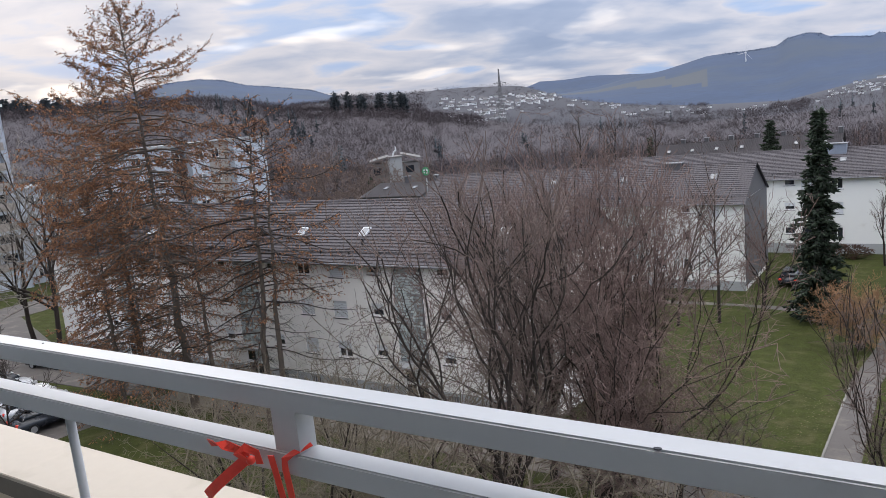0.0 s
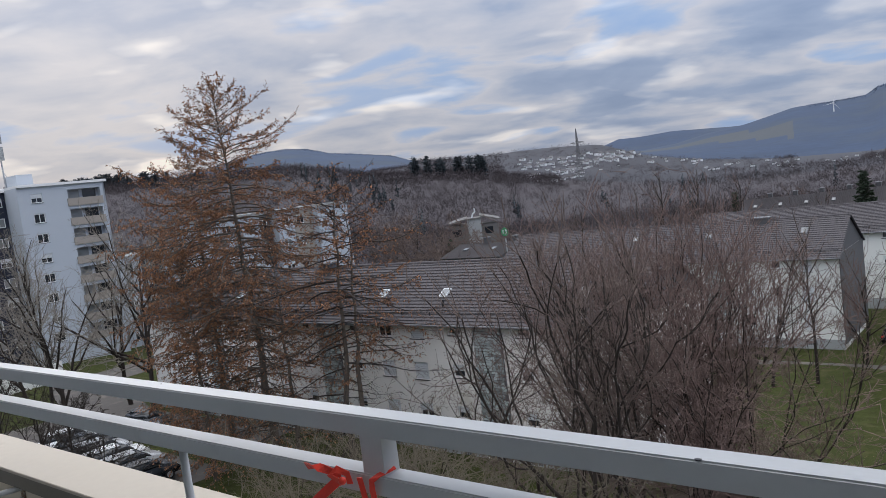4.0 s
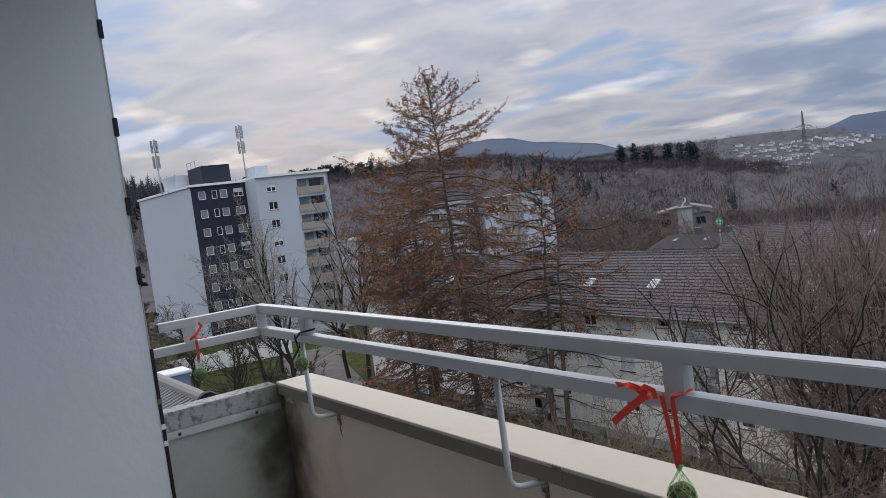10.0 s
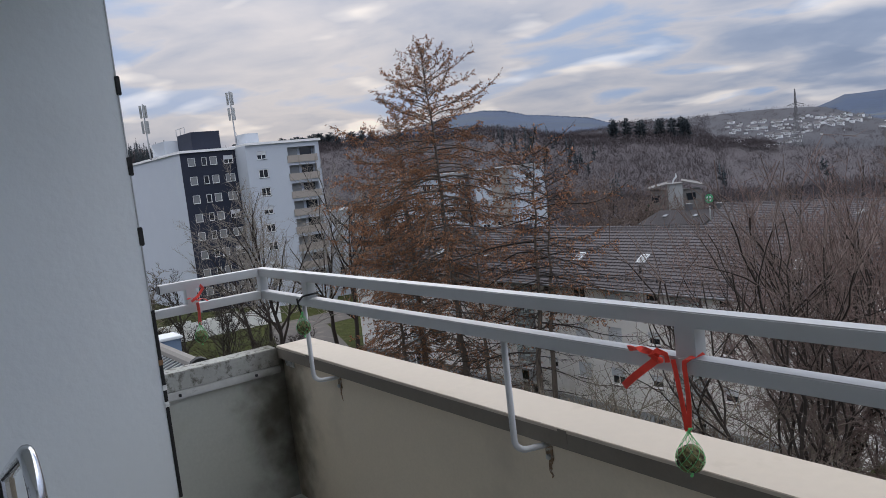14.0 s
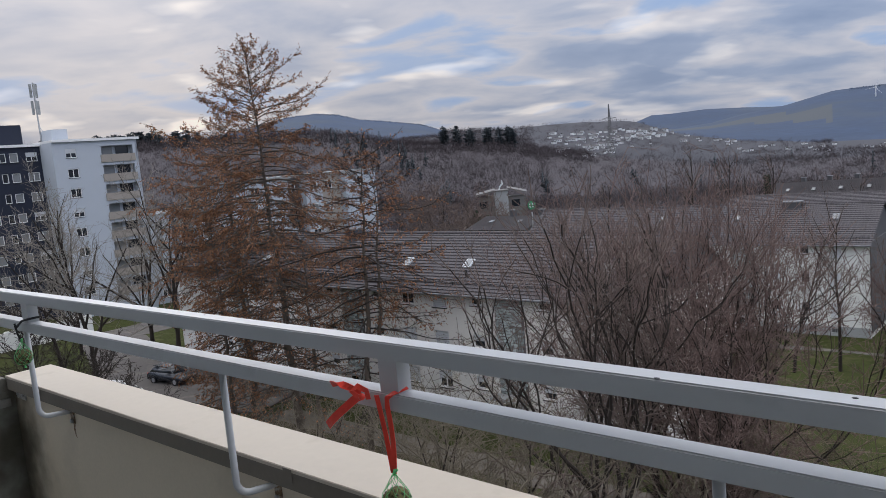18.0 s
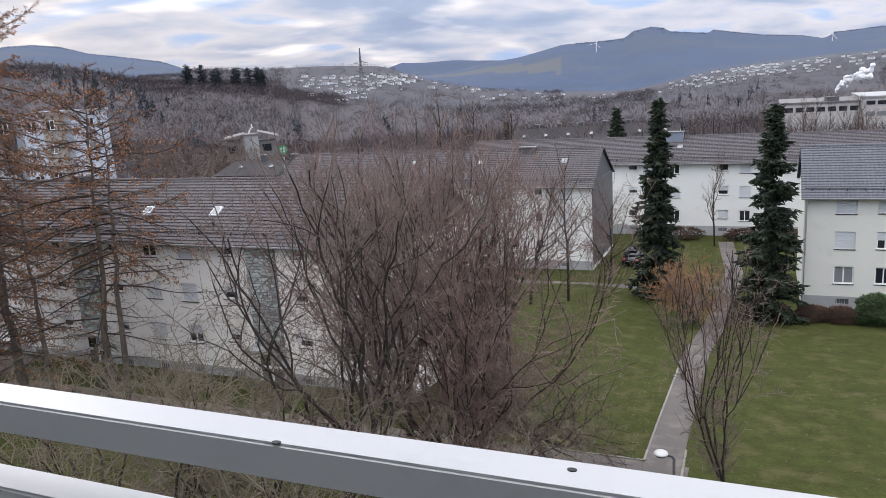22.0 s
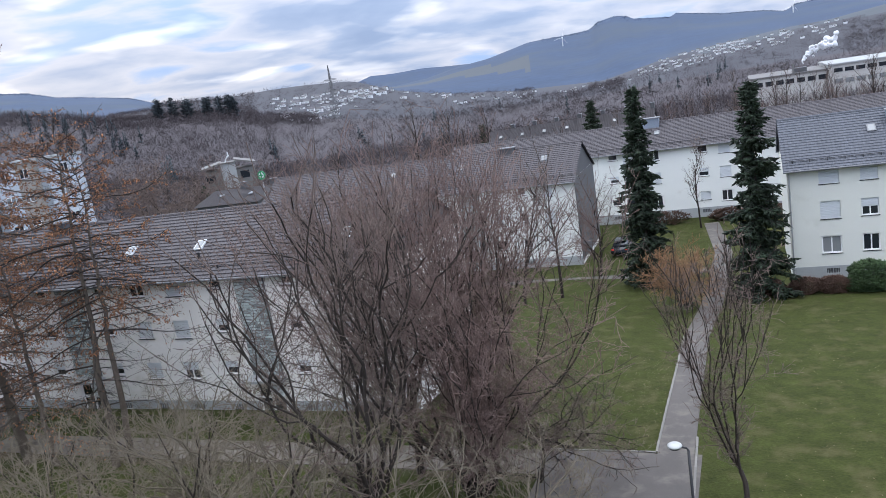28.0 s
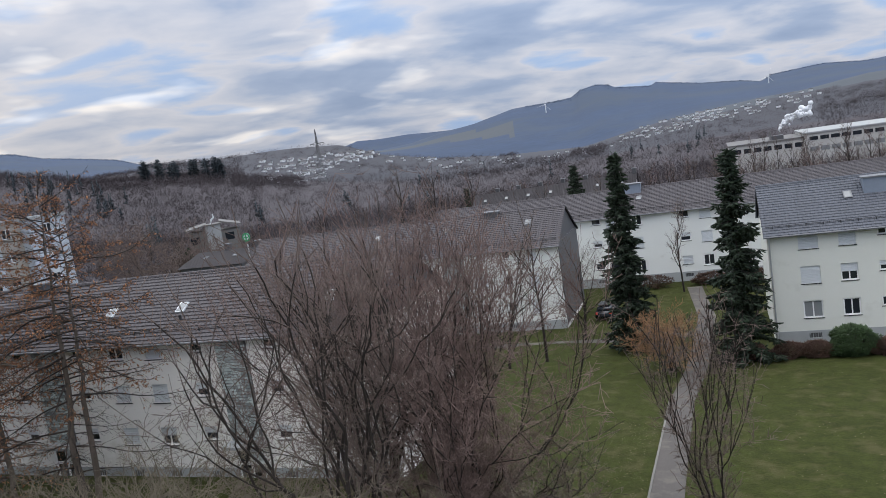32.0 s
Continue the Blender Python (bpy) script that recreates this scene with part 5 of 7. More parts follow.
WIDE = [(1, 0, 0, 0.70, 0.03, 0.06, 6), (14, 0.2, 42, 0.62, 0.07, 0.11, 5), (10, 0.15, 42, 0.46, 0.04, 0.15, 4), (7, 0.15, 42, 0.5, 0.03, 0.18, 2)]
SLIM = [(1, 0, 0, 0.95, 0.02, 0.06, 7), (14, 0.28, 36, 0.38, 0.07, 0.10, 5), (8, 0.2, 38, 0.42, 0.04, 0.14, 3), (5, 0.2, 40, 0.5, 0.02, 0.2, 2)]
SHRUB = [(1, 0, 0, 0.92, 0.02, 0.16, 6), (8, 0.15, 52, 0.66, 0.05, 0.22, 6), (7, 0.12, 50, 0.48, 0.05, 0.24, 4), (5, 0.15, 48, 0.45, 0.03, 0.26, 3), (2, 0.2, 46, 0.5, 0.02, 0.26, 2)]
BROOM = [(1, 0, 0, 0.92, 0.02, 0.16, 6), (10, 0.12, 46, 0.62, 0.04, 0.22, 5), (8, 0.12, 46, 0.52, 0.04, 0.24, 3), (5, 0.2, 44, 0.5, 0.0, 0.26, 2)]
plant_forked("large bare deciduous tree with spreading sinuous limbs", -11.1, 19.2, 15.2, M_TWIG, 21, lean=(0.02, 0.0), girth=0.0125, bole=0.33, angle=40, first=8, sprays=0.42, rmin=0.0078, wander=0.21, pull=0.17, deep=5)
plant_forked("large dense bare tree with reddish upright twigs", -11.5, 27.8, 15.4, M_TWIGR, 22, lean=(-0.03, 0.0), stems=10, spread=0.06, girth=0.0095, bole=0.14, angle=16, first=3, sprays=0.95, deep=5, pull=0.09, wander=0.2, rmin=0.0105)
plant_forked("bare deciduous tree with fine reddish twigs", -14.8, 29.6, 15.4, M_TWIGR, 29, bole=0.20, angle=30, first=6, sprays=0.5, pull=0.09, wander=0.16, deep=5, rmin=0.0095)
plant_forked("spreading bare tree with low drooping limbs", -9.2, 29.2, 7.6, M_TWIG, 28, bole=0.28, angle=72, first=11, shrink=0.86, pull=0.0, sprays=0.65, wander=0.16, deep=4)
plant_bare("bare_tree", "slender bare tree near the slate gable", -15.4, 62.5, 12.6, SLIM, M_TWIG, 24)
plant_bare("bare_tree", "slender bare tree near the white wall", -18.2, 60.5, 12.0, SLIM, M_TWIG, 25)
plant_bare("bare_tree", "bare tree before the slate gable", -13.2, 69.0, 11.0, WIDE, M_TWIG, 36)
plant_forked("bare young tree of several stems beside the path", -1.1, 26.4, 10.3, M_TWIG, 26, lean=(-0.03, 0.0), girth=0.0105, bole=0.24, angle=24, first=6, shrink=0.88, sprays=0.5, rmin=0.009, wander=0.14, pull=0.2, deep=4)
plant_bare("bare_tree", "slender bare tree before the far house", -5.0, 86.0, 9.5, SLIM, M_TWIG, 27)
for i, (x, y, h) in enumerate(((-62.0, 26.5, 19.5), (-60.5, 33.0, 20.5), (-57.0, 38.0, 20.0), (-70.0, 36.0, 20.0), (-75, 29, 17), (-66, 42, 18), (-80, 33, 16), (-52, 20.5, 9.5), (-46.5, 20.0, 8.5), (-58.5, 20.5, 9.0), (-64.5, 22.0, 10), (-70, 20.5, 11), (-41, 19.0, 8))):
    plant_bare("bare_tree", "bare deciduous tree before the tower block" if i < 7 else "dark bare small tree beside the car park", x, y, h, WIDE, M_TWIGG if i < 7 else M_BARK, 30 + i, stems=1, rmin=0.018, keep=0.6)
for i, (x, y, h) in enumerate(((-14.5, 17.0, 9.6), (-10.2, 16.4, 9.0), (-18.4, 18.5, 9.8), (-22.8, 19.5, 8.6), (-13.6, 21.6, 8.6), (-7.4, 18.0, 8.0), (-27, 21.5, 7.0), (-17.2, 21.8, 8.6))):
    plant_bare("bare_shrub", "tangled bare shrub with pale crooked twigs", x, y, h, SHRUB, M_TWIGY, 40 + i, group="bare shrubs", stems=4, split=1, rmin=0.0085, category="shrub", spread=0.30, girth=0.011, keep=0.68)
plant_bare("brown_bush", "round bush of orange-brown twigs beside the path", -4.9, 57.5, 5.0, BROOM, M_BUSH, 50, group="bare shrubs", stems=9, split=1, category="shrub", spread=0.35, rmin=0.016)
plant_spruce(-8.3, 65.4, 16.7, 2.4, 60)
plant_spruce(0.4, 60.2, 15.8, 2.7, 61)
plant_spruce(-22.3, 125, 13.9, 3.0, 62, z=-0.6, label="dark green spruce behind the far house")
for i, (x, y, h, r) in enumerate(((-93.0, 19.7, 23.0, 5.2), (-84.0, 12.0, 16.0, 5.0), (-99.0, 17.0, 18.0, 5.0))):
    plant_spruce(x, y, h, r, 65 + i, dense=0.7, label="dark green conifer near the tower block")
for i, (x, y, h) in enumerate(((-84, 17.0, 8.0), (-80, 14.5, 7.0), (-88, 20.5, 8.5), (-76, 12.5, 6.5), (-80.5, 18.5, 6.0))):
    plant_bare("thicket_shrub", "dense olive-brown thicket shrub near the tower block", x, y, h, BROOM, M_TWIGY, 140 + i, group="thicket shrubs", stems=5, split=1, rmin=0.035, category="shrub", spread=0.3)

# ---- on the balcony ----


def ribbon(name, pts, width, parent, mat=None, twist=0.0):
    """A flat band with a little thickness along points."""
    bm = bmesh.new()
    pts = [Vector(p) for p in pts]
    rows = []
    for i, p in enumerate(pts):
        d = (pts[min(i + 1, len(pts) - 1)] - pts[max(0, i - 1)]).normalized()
        w = Vector((1, 0.25, 0)) - d * d.dot(Vector((1, 0.25, 0)))
        w = w.normalized() if w.length > 0.2 else Vector((0, 0.4, 1)).normalized()
        w.rotate(Matrix.Rotation(twist * i, 3, d))
        n = d.cross(w).normalized()
        rows.append([bm.verts.new(p + w * s * width / 2 + n * t * 0.0007) for s, t in ((-1, -1), (1, -1), (1, 1), (-1, 1))])
    for a, b in zip(rows, rows[1:]):
        for k in range(4):
            bm.faces.new((a[k], a[(k + 1) % 4], b[(k + 1) % 4], b[k]))
    bm.faces.new(rows[0][::-1])
    bm.faces.new(rows[-1])
    return part(name, bm, mat or M_RED, parent, smooth=False)


def curve(p, q, sag, n=8):
    p, q = Vector(p), Vector(q)
    return [p.lerp(q, k / n) + Vector(sag) * math.sin(math.pi * k / n) for k in range(n + 1)]


M_SEED = material("pale_seeds", (0.42, 0.38, 0.22), 0.7, vary=0.3, scale=40, bump=0)


def feeder(label, x, y, z_tie, z_ball, r, seed, cord):
    """A seed ball in a green net, hung from the rail."""
    rnd = random.Random(seed)
    f = thing("bird_feeder", label, "bird feeder", (x, y, z_ball), "fat balls on the railing")
    bm = bmesh.new()
    bmesh.ops.create_icosphere(bm, subdivisions=4, radius=r)
    for v in bm.verts:
        n = noise.noise(v.co * 55 + Vector((seed, 0, 0))) * 0.10 + noise.noise(v.co * 160) * 0.07
        v.co *= 1 + n
        v.co.z *= 1.03
    part("seed_ball", bm, M_FAT, f, "brown ball of seeds in fat", smooth=True)
    # the seeds that stick out of the fat
    for nm, m, cnt in (("dark_seed", M_BLACK, 170), ("pale_seed", M_SEED, 120)):
        N = [Vector((rnd.gauss(0, 1), rnd.gauss(0, 1), rnd.gauss(0, 1))).normalized() for k in range(cnt)]
        T = [v.orthogonal().normalized() for v in N]
        for v, w in zip(N, T):
            w.rotate(Matrix.Rotation(rnd.uniform(0, 6.3), 3, v))
        part(nm, slivers(nm, [tuple(v * r * 0.985 - w * 0.004) for v, w in zip(N, T)], [tuple(w + v * 0.12) for v, w in zip(N, T)], [rnd.uniform(0.007, 0.012) for k in N], [rnd.uniform(0.0014, 0.0026) for k in N], m), None, f)
    # net: crossed spirals up to the neck
    neck = r * 2.05
    bm = bmesh.new()
    for turn in (1, -1):
        for s in range(8):
            pts = []
            for k in range(15):
                u = k / 14
                z = -r * 1.04 + (neck + r * 1.04) * u
                rad = math.sqrt(max(0.02, 1 - (min(z, 0.55 * r) / (r * 1.06)) ** 2)) * r * 1.08
                if z > 0.55 * r:
                    g = (z - 0.55 * r) / (neck - 0.55 * r)
                    rad = rad * (1 - g) ** 1.1 + 0.003
                a = 2 * math.pi * s / 8 + turn * u * 2.6
                pts.append((rad * math.cos(a), rad * math.sin(a), z))
            tube(bm, pts, 0.0006, 4)
    part("net", bm, M_NET, f, "green plastic net", smooth=True)
    bm = bmesh.new()
    tube(bm, [(0, 0, -r * 1.0), (0.002, 0, -r * 1.18), (-0.001, 0.001, -r * 1.36)], [0.004, 0.003, 0.0045], 6)
    tube(bm, [(0, 0, neck - 0.004), (0.006, 0.0, neck + 0.008), (0.012, 0.002, neck + 0.010)], [0.004, 0.005, 0.002], 6)
    part("net_knot", bm, M_NET, f)
    top = z_tie - z_ball
    if cord == "bow":
        ribbon("ribbon", curve((-0.020, -0.010, top), (-0.002, 0.0, neck), (-0.002, 0.004, 0)), 0.012, f)
        ribbon("ribbon", [(0.040, 0.028, top + 0.014), (0.025, -0.002, top + 0.008), (0.012, -0.010, top - 0.002)] + curve((0.011, -0.010, top - 0.02), (0.002, 0.0, neck), (0.003, 0.003, 0)), 0.012, f)
        ribbon("ribbon_tail", curve((-0.04, -0.042, top + 0.006), (-0.135, -0.06, top - 0.072), (-0.01, -0.01, -0.008)), 0.019, f, twist=0.06)
        ribbon("ribbon_tail", curve((-0.035, -0.04, top + 0.014), (-0.120, -0.05, top + 0.024), (0, -0.01, 0.010)), 0.016, f, twist=0.1)
        ribbon("ribbon_loop", [(-0.03, -0.045, top), (-0.05, -0.055, top + 0.018), (-0.035, -0.05, top + 0.030), (-0.012, -0.045, top + 0.022), (-0.01, -0.043, top + 0.002)], 0.013, f)
        bm = bmesh.new()
        bmesh.ops.create_icosphere(bm, subdivisions=2, radius=0.008)
        bmesh.ops.translate(bm, verts=bm.verts, vec=(-0.032, -0.042, top + 0.004))
        part("knot", bm, M_RED, f)
    elif cord == "red":
        ribbon("ribbon", curve((0.012, 0, top + 0.02), (0, 0, neck), (0.01, 0, 0)), 0.024, f)
        ribbon("ribbon_loop", [(0.02, -0.03, top + 0.03), (0.03, 0.0, top + 0.05), (0.03, 0.03, top + 0.085), (0.02, 0.02, top + 0.10)], 0.026, f)
        ribbon("ribbon_tail", curve((0.02, 0.0, top + 0.03), (0.025, -0.05, top + 0.045), (0, 0, 0.01)), 0.022, f)
        ribbon("ribbon_tail", curve((0.022, 0.0, top + 0.03), (0.025, 0.045, top + 0.02), (0, 0, 0.01)), 0.02, f)
    else:
        part("cord", tube(bmesh.new(), curve((0.004, -0.016, top), (0, 0, neck), (0.001, -0.003, 0)), 0.0045, 6), M_BLACK, f, "black cord")
        part("cord_loop", tube(bmesh.new(), [(0.004, -0.016, top - 0.02), (0.002, 0.012, top + 0.004), (0.03, 0.012, top + 0.010), (0.055, 0.014, top + 0.014), (0.06, 0.06, top + 0.016), (0.0, 0.066, top + 0.01)], 0.0045, 6), M_BLACK, f, "black cord")
    return f


feeder("fat ball in a green net hung on a red ribbon bow", -1.150, 1.487, RZ - 0.118, EYE - 0.782, 0.033, 3, "bow")
feeder("fat ball in a green net tied with black cord", -3.185, 1.472, RZ - 0.112, EYE - 0.668, 0.031, 5, "cord")
feeder("fat ball in a green net on a red ribbon", -3.645, 1.155, RZ - 0.125, EYE - 0.690, 0.029, 7, "red")

# worn spots on the rail
for i, (x, y, r) in enumerate(((-0.515, 1.4905, 0.0035), (-0.232, 1.518, 0.003), (-0.009, 1.4905, 0.003), (-1.9, 1.52, 0.002))):
    bm = bmesh.new()
    bmesh.ops.create_circle(bm, cap_ends=True, segments=9, radius=r)
    for v in bm.verts:
        v.co.x *= 1.5 + 0.5 * noise.noise(v.co * 300)
    g = bmesh.ops.extrude_face_region(bm, geom=list(bm.faces))
    bmesh.ops.translate(bm, verts=[v for v in g["geom"] if isinstance(v, bmesh.types.BMVert)], vec=(0, 0, 0.0012))
    o = tagged(part("rust_spot", bm, M_BLACK), "small dark rust spot on the top rail", "rust spot", "rust spots")
    o.matrix_basis = pose(x, y, RZ - 0.0003)

# rubber clips and bottom seal at the edge of the house wall
cl = thing("corner_profile", "dark profile with black clips along the wall edge", "profile", (-3.64, 0.94, F + 0.18))
part("profile", boxes((-0.012, 0.004, 0.0, 0.016, 0.1, 1.0)), M_BLACK, cl)
part("edge_strip", boxes((-0.004, 0.003, 0.0, 0.006, 1.0, 3.19)), M_GALV, cl)
for z in (1.30, 1.62, 1.98, 2.42, 2.86):
    part("clip", boxes((-0.012, 0.006, -0.004, 0.018, z, z + 0.085), bevel=0.003), M_BLACK, cl)
for z, c in ((0.62, M_FRAME), (0.54, M_FRAME), (0.74, M_BUSH)):
    part("tag", boxes((-0.008, 0.0055, -0.001, 0.018, z, z + 0.025)), c, cl)

# small plate by the corner, screws on the fixing strip
pl = thing("corner_bracket", "small stained metal angle below the coping corner", "bracket", (-3.74, 1.622, EYE - 0.95))
part("plate", boxes((-0.05, 0.05, 0, 0.005, -0.02, 0.03), bevel=0.002), M_DIRTY, pl)
for dx in (-0.03, 0.03):
    part("bolt", boxes((dx - 0.007, dx + 0.007, -0.008, 0.0, -0.003, 0.011), bevel=0.002), M_GALV, pl)
for y in (1.06, 1.46):
    s = tagged(part("screw", boxes((-0.004, 0.006, -0.007, 0.007, -0.007, 0.007), bevel=0.002), M_DARKM), "rusty screw in the fixing strip", "screw", "screws")
    s.matrix_basis = pose(XL + 0.022, y, EYE - 0.986)
for i, x in enumerate((-3.45, -1.7, 0.1, 1.9, 3.6)):
    s = tagged(part("seam_cover", boxes((-0.02, 0.02, 1.5935, 1.595, EYE - 0.905, EYE - 0.862)), M_FASCIA), "seam strip on the coping edge", "seam strip", "coping seams")
    s.matrix_basis = pose(x, 0, 0)


def chair():
    """A garden chair, its arm of bent bright tube."""
    c = thing("garden_chair", "garden chair with bent chrome tube arms and a dark woven seat", "chair", (-1.27, -0.29, F))
    top = EYE - 0.367 - F
    for s, nm in ((0.42, "arm"), (-0.12, "arm")):
        pts = [(-0.42, s, top - 0.145), (-0.30, s, top - 0.10), (-0.02, s, top)]
        for k in range(1, 6):
            a = k / 5 * math.pi / 2
            pts.append((-0.02 + 0.06 * math.sin(a), s, top - 0.06 * (1 - math.cos(a))))
        pts += [(0.045, s, top - 0.3), (0.06, s, 0.0)]
        part(nm, tube(bmesh.new(), pts, 0.012, 14), M_CHROME, c, "chrome tube arm", smooth=True)
    part("backrest", boxes((-0.46, -0.43, -0.12, 0.42, 0.45, top - 0.16), bevel=0.01), M_DARKM, c)
    part("seat", boxes((-0.43, 0.03, -0.11, 0.41, 0.42, 0.45), bevel=0.01), M_DARKM, c)
    for s in (-0.12, 0.42):
        part("leg", tube(bmesh.new(), [(-0.42, s, top - 0.145), (-0.5, s, 0.0)], 0.012, 10), M_CHROME, c)


M_CHROME = material("chrome_tube", (0.75, 0.76, 0.78), 0.12, metal=1.0, vary=0.02, bump=0)
chair()

# ---- lower neighbouring roof ----
NB = thing("neighbour_house", "lower house wing with a grey standing-seam metal roof", "house")
nx0, nx1, ny0, ny1, nze, nzr = -34.0, -13.6, -3.0, 4.1, 14.0, 16.3
part("wall", boxes((nx0, nx1, ny0, ny1 - 0.05, 2.0, nze - 0.15), (nx0, nx1, ny1 - 0.3, ny1 - 0.05, nze - 0.15, nzr - 0.12)), M_WALL, NB)
nym = ny1
bm = bmesh.new()
poly(bm, [(nx0, ny0 - 0.3, nze - 0.1), (nx1 + 0.2, ny0 - 0.3, nze - 0.1), (nx1 + 0.2, nym, nzr), (nx0, nym, nzr)])
bmesh.ops.solidify(bm, geom=list(bm.faces), thickness=0.06)
part("roof", bm, material("ribbed_metal_roof", (0.105, 0.115, 0.135), 0.75, metal=0.0, vary=0.12, scale=0.7, fine=8), NB)
k = nx0 + 0.4
while k < nx1 + 0.2:
    wide = (int((k - nx0) * 10) % 18) == 4
    part("seam", tube(bmesh.new(), [(k, ny0 - 0.28, nze - 0.07), (k, nym - 0.1, nzr + 0.0)], 0.035 if wide else 0.014, 5), M_DARKM if wide else M_GREYP, NB)
    k += 0.18
part("ridge_cap", tube(bmesh.new(), [(nx0, nym, nzr + 0.02), (nx1 + 0.25, nym, nzr + 0.02)], 0.12, 10), M_KERB, NB, "pale round ridge cap")
part("ridge_end", tube(bmesh.new(), [(nx1 + 0.25, nym, nzr + 0.0), (nx1 + 0.32, nym, nzr - 0.01)], [0.19, 0.18], 12), M_BLACK, NB)
part("verge", boxes((nx1 + 0.18, nx1 + 0.26, ny0 - 0.3, nym, nze - 0.2, nze - 0.08)), M_BLACK, NB)
part("back_strip", boxes((nx0, nx1 + 0.2, nym - 0.04, nym + 0.9, nzr - 0.75, nzr - 0.70)), M_GALV, NB)
M_VENT = material("vent_sheet", (0.13, 0.18, 0.26), 0.5, metal=0.3, vary=0.1)
for x, y, s, z0, z1, lid in ((-16.5, nym + 0.32, 0.27, nzr - 0.72, EYE - 2.95, True), (-13.95, 2.25, 0.3, nze + 1.2, EYE - 2.95, False)):
    v = thing("roof_vent", "blue-grey metal roof vent box" + (" with a pale lid" if lid else " on the metal roof"), "roof vent", (x, y, z0), "roof vents")
    part("body", boxes((-s, s, -s, s, 0, z1 - z0)), M_VENT, v)
    part("lid", boxes((-s - 0.05, s + 0.05, -s - 0.05, s + 0.05, z1 - z0, z1 - z0 + 0.06), bevel=0.015), M_SHUT if lid else M_VENT, v)

# ---- the green ----


def street_lamp(x, y, h):
    g = gz(x, y)
    l = thing("street_lamp", "black path lamp with a flat opal head", "street lamp", (x, y, g))
    part("pole", tube(bmesh.new(), [(0, 0, -0.2), (0, 0, h * 0.35), (0, 0, h - 0.1)], [0.065, 0.05, 0.045], 12), M_DARKM, l, smooth=True)
    part("base", tube(bmesh.new(), [(0, 0, 0), (0, 0, 0.5)], 0.085, 12), M_DARKM, l)
    part("arm", tube(bmesh.new(), [(0, 0, h - 0.1), (-0.05, 0, h - 0.02), (-0.28, 0, h + 0.02)], 0.035, 8), M_DARKM, l)
    bm = bmesh.new()
    bmesh.ops.create_uvsphere(bm, u_segments=20, v_segments=10, radius=0.23)
    for v in bm.verts:
        v.co.z *= 0.42 if v.co.z > 0 else 0.25
    hd = part("head", bm, M_LAMPG, l, "pale flat lamp head", smooth=True)
    hd.matrix_basis = pose(-0.40, 0, h + 0.04)
    part("collar", tube(bmesh.new(), [(-0.40, 0, h - 0.04), (-0.40, 0, h - 0.015)], 0.17, 14), M_DARKM, l)
    return l


street_lamp(-2.5, 23.6, 4.55)
street_lamp(-66.0, 43.0, 5.0)


def kerb_run(name, x0, x1, y0, y1, label):
    """Kerb stones laid end to end."""
    n = max(1, int(math.hypot(x1 - x0, y1 - y0)))
    L = math.hypot(x1 - x0, y1 - y0) / n
    k = thing(name, label, "kerb", kind="structure")
    me = mesh_of("kerb_stone", boxes((-L / 2 + 0.008, L / 2 - 0.008, -0.05, 0.05, -0.2, 0.07), bevel=0.008))
    me.materials.append(M_KERB)
    a = math.degrees(math.atan2(y1 - y0, x1 - x0))
    for i in range(n):
        f = (i + 0.5) / n
        x, y = x0 + (x1 - x0) * f, y0 + (y1 - y0) * f
        o = new("kerb_stone", me)
        o.parent = k
        o.matrix_basis = pose(x, y, gz(x, y) + 0.012, 0, 0, a)
    return k


kerb_run("kerb_lawn", -9.6, -4.75, 32.42, 32.42, "pale kerb stones at the lawn's edge")
kerb_run("kerb_path", -4.72, -4.66, 32.5, 50, "pale kerb stones beside the path")
kerb_run("kerb_right", -2.75, -3.08, 19, 34, "low kerb stones beside the right lawn")


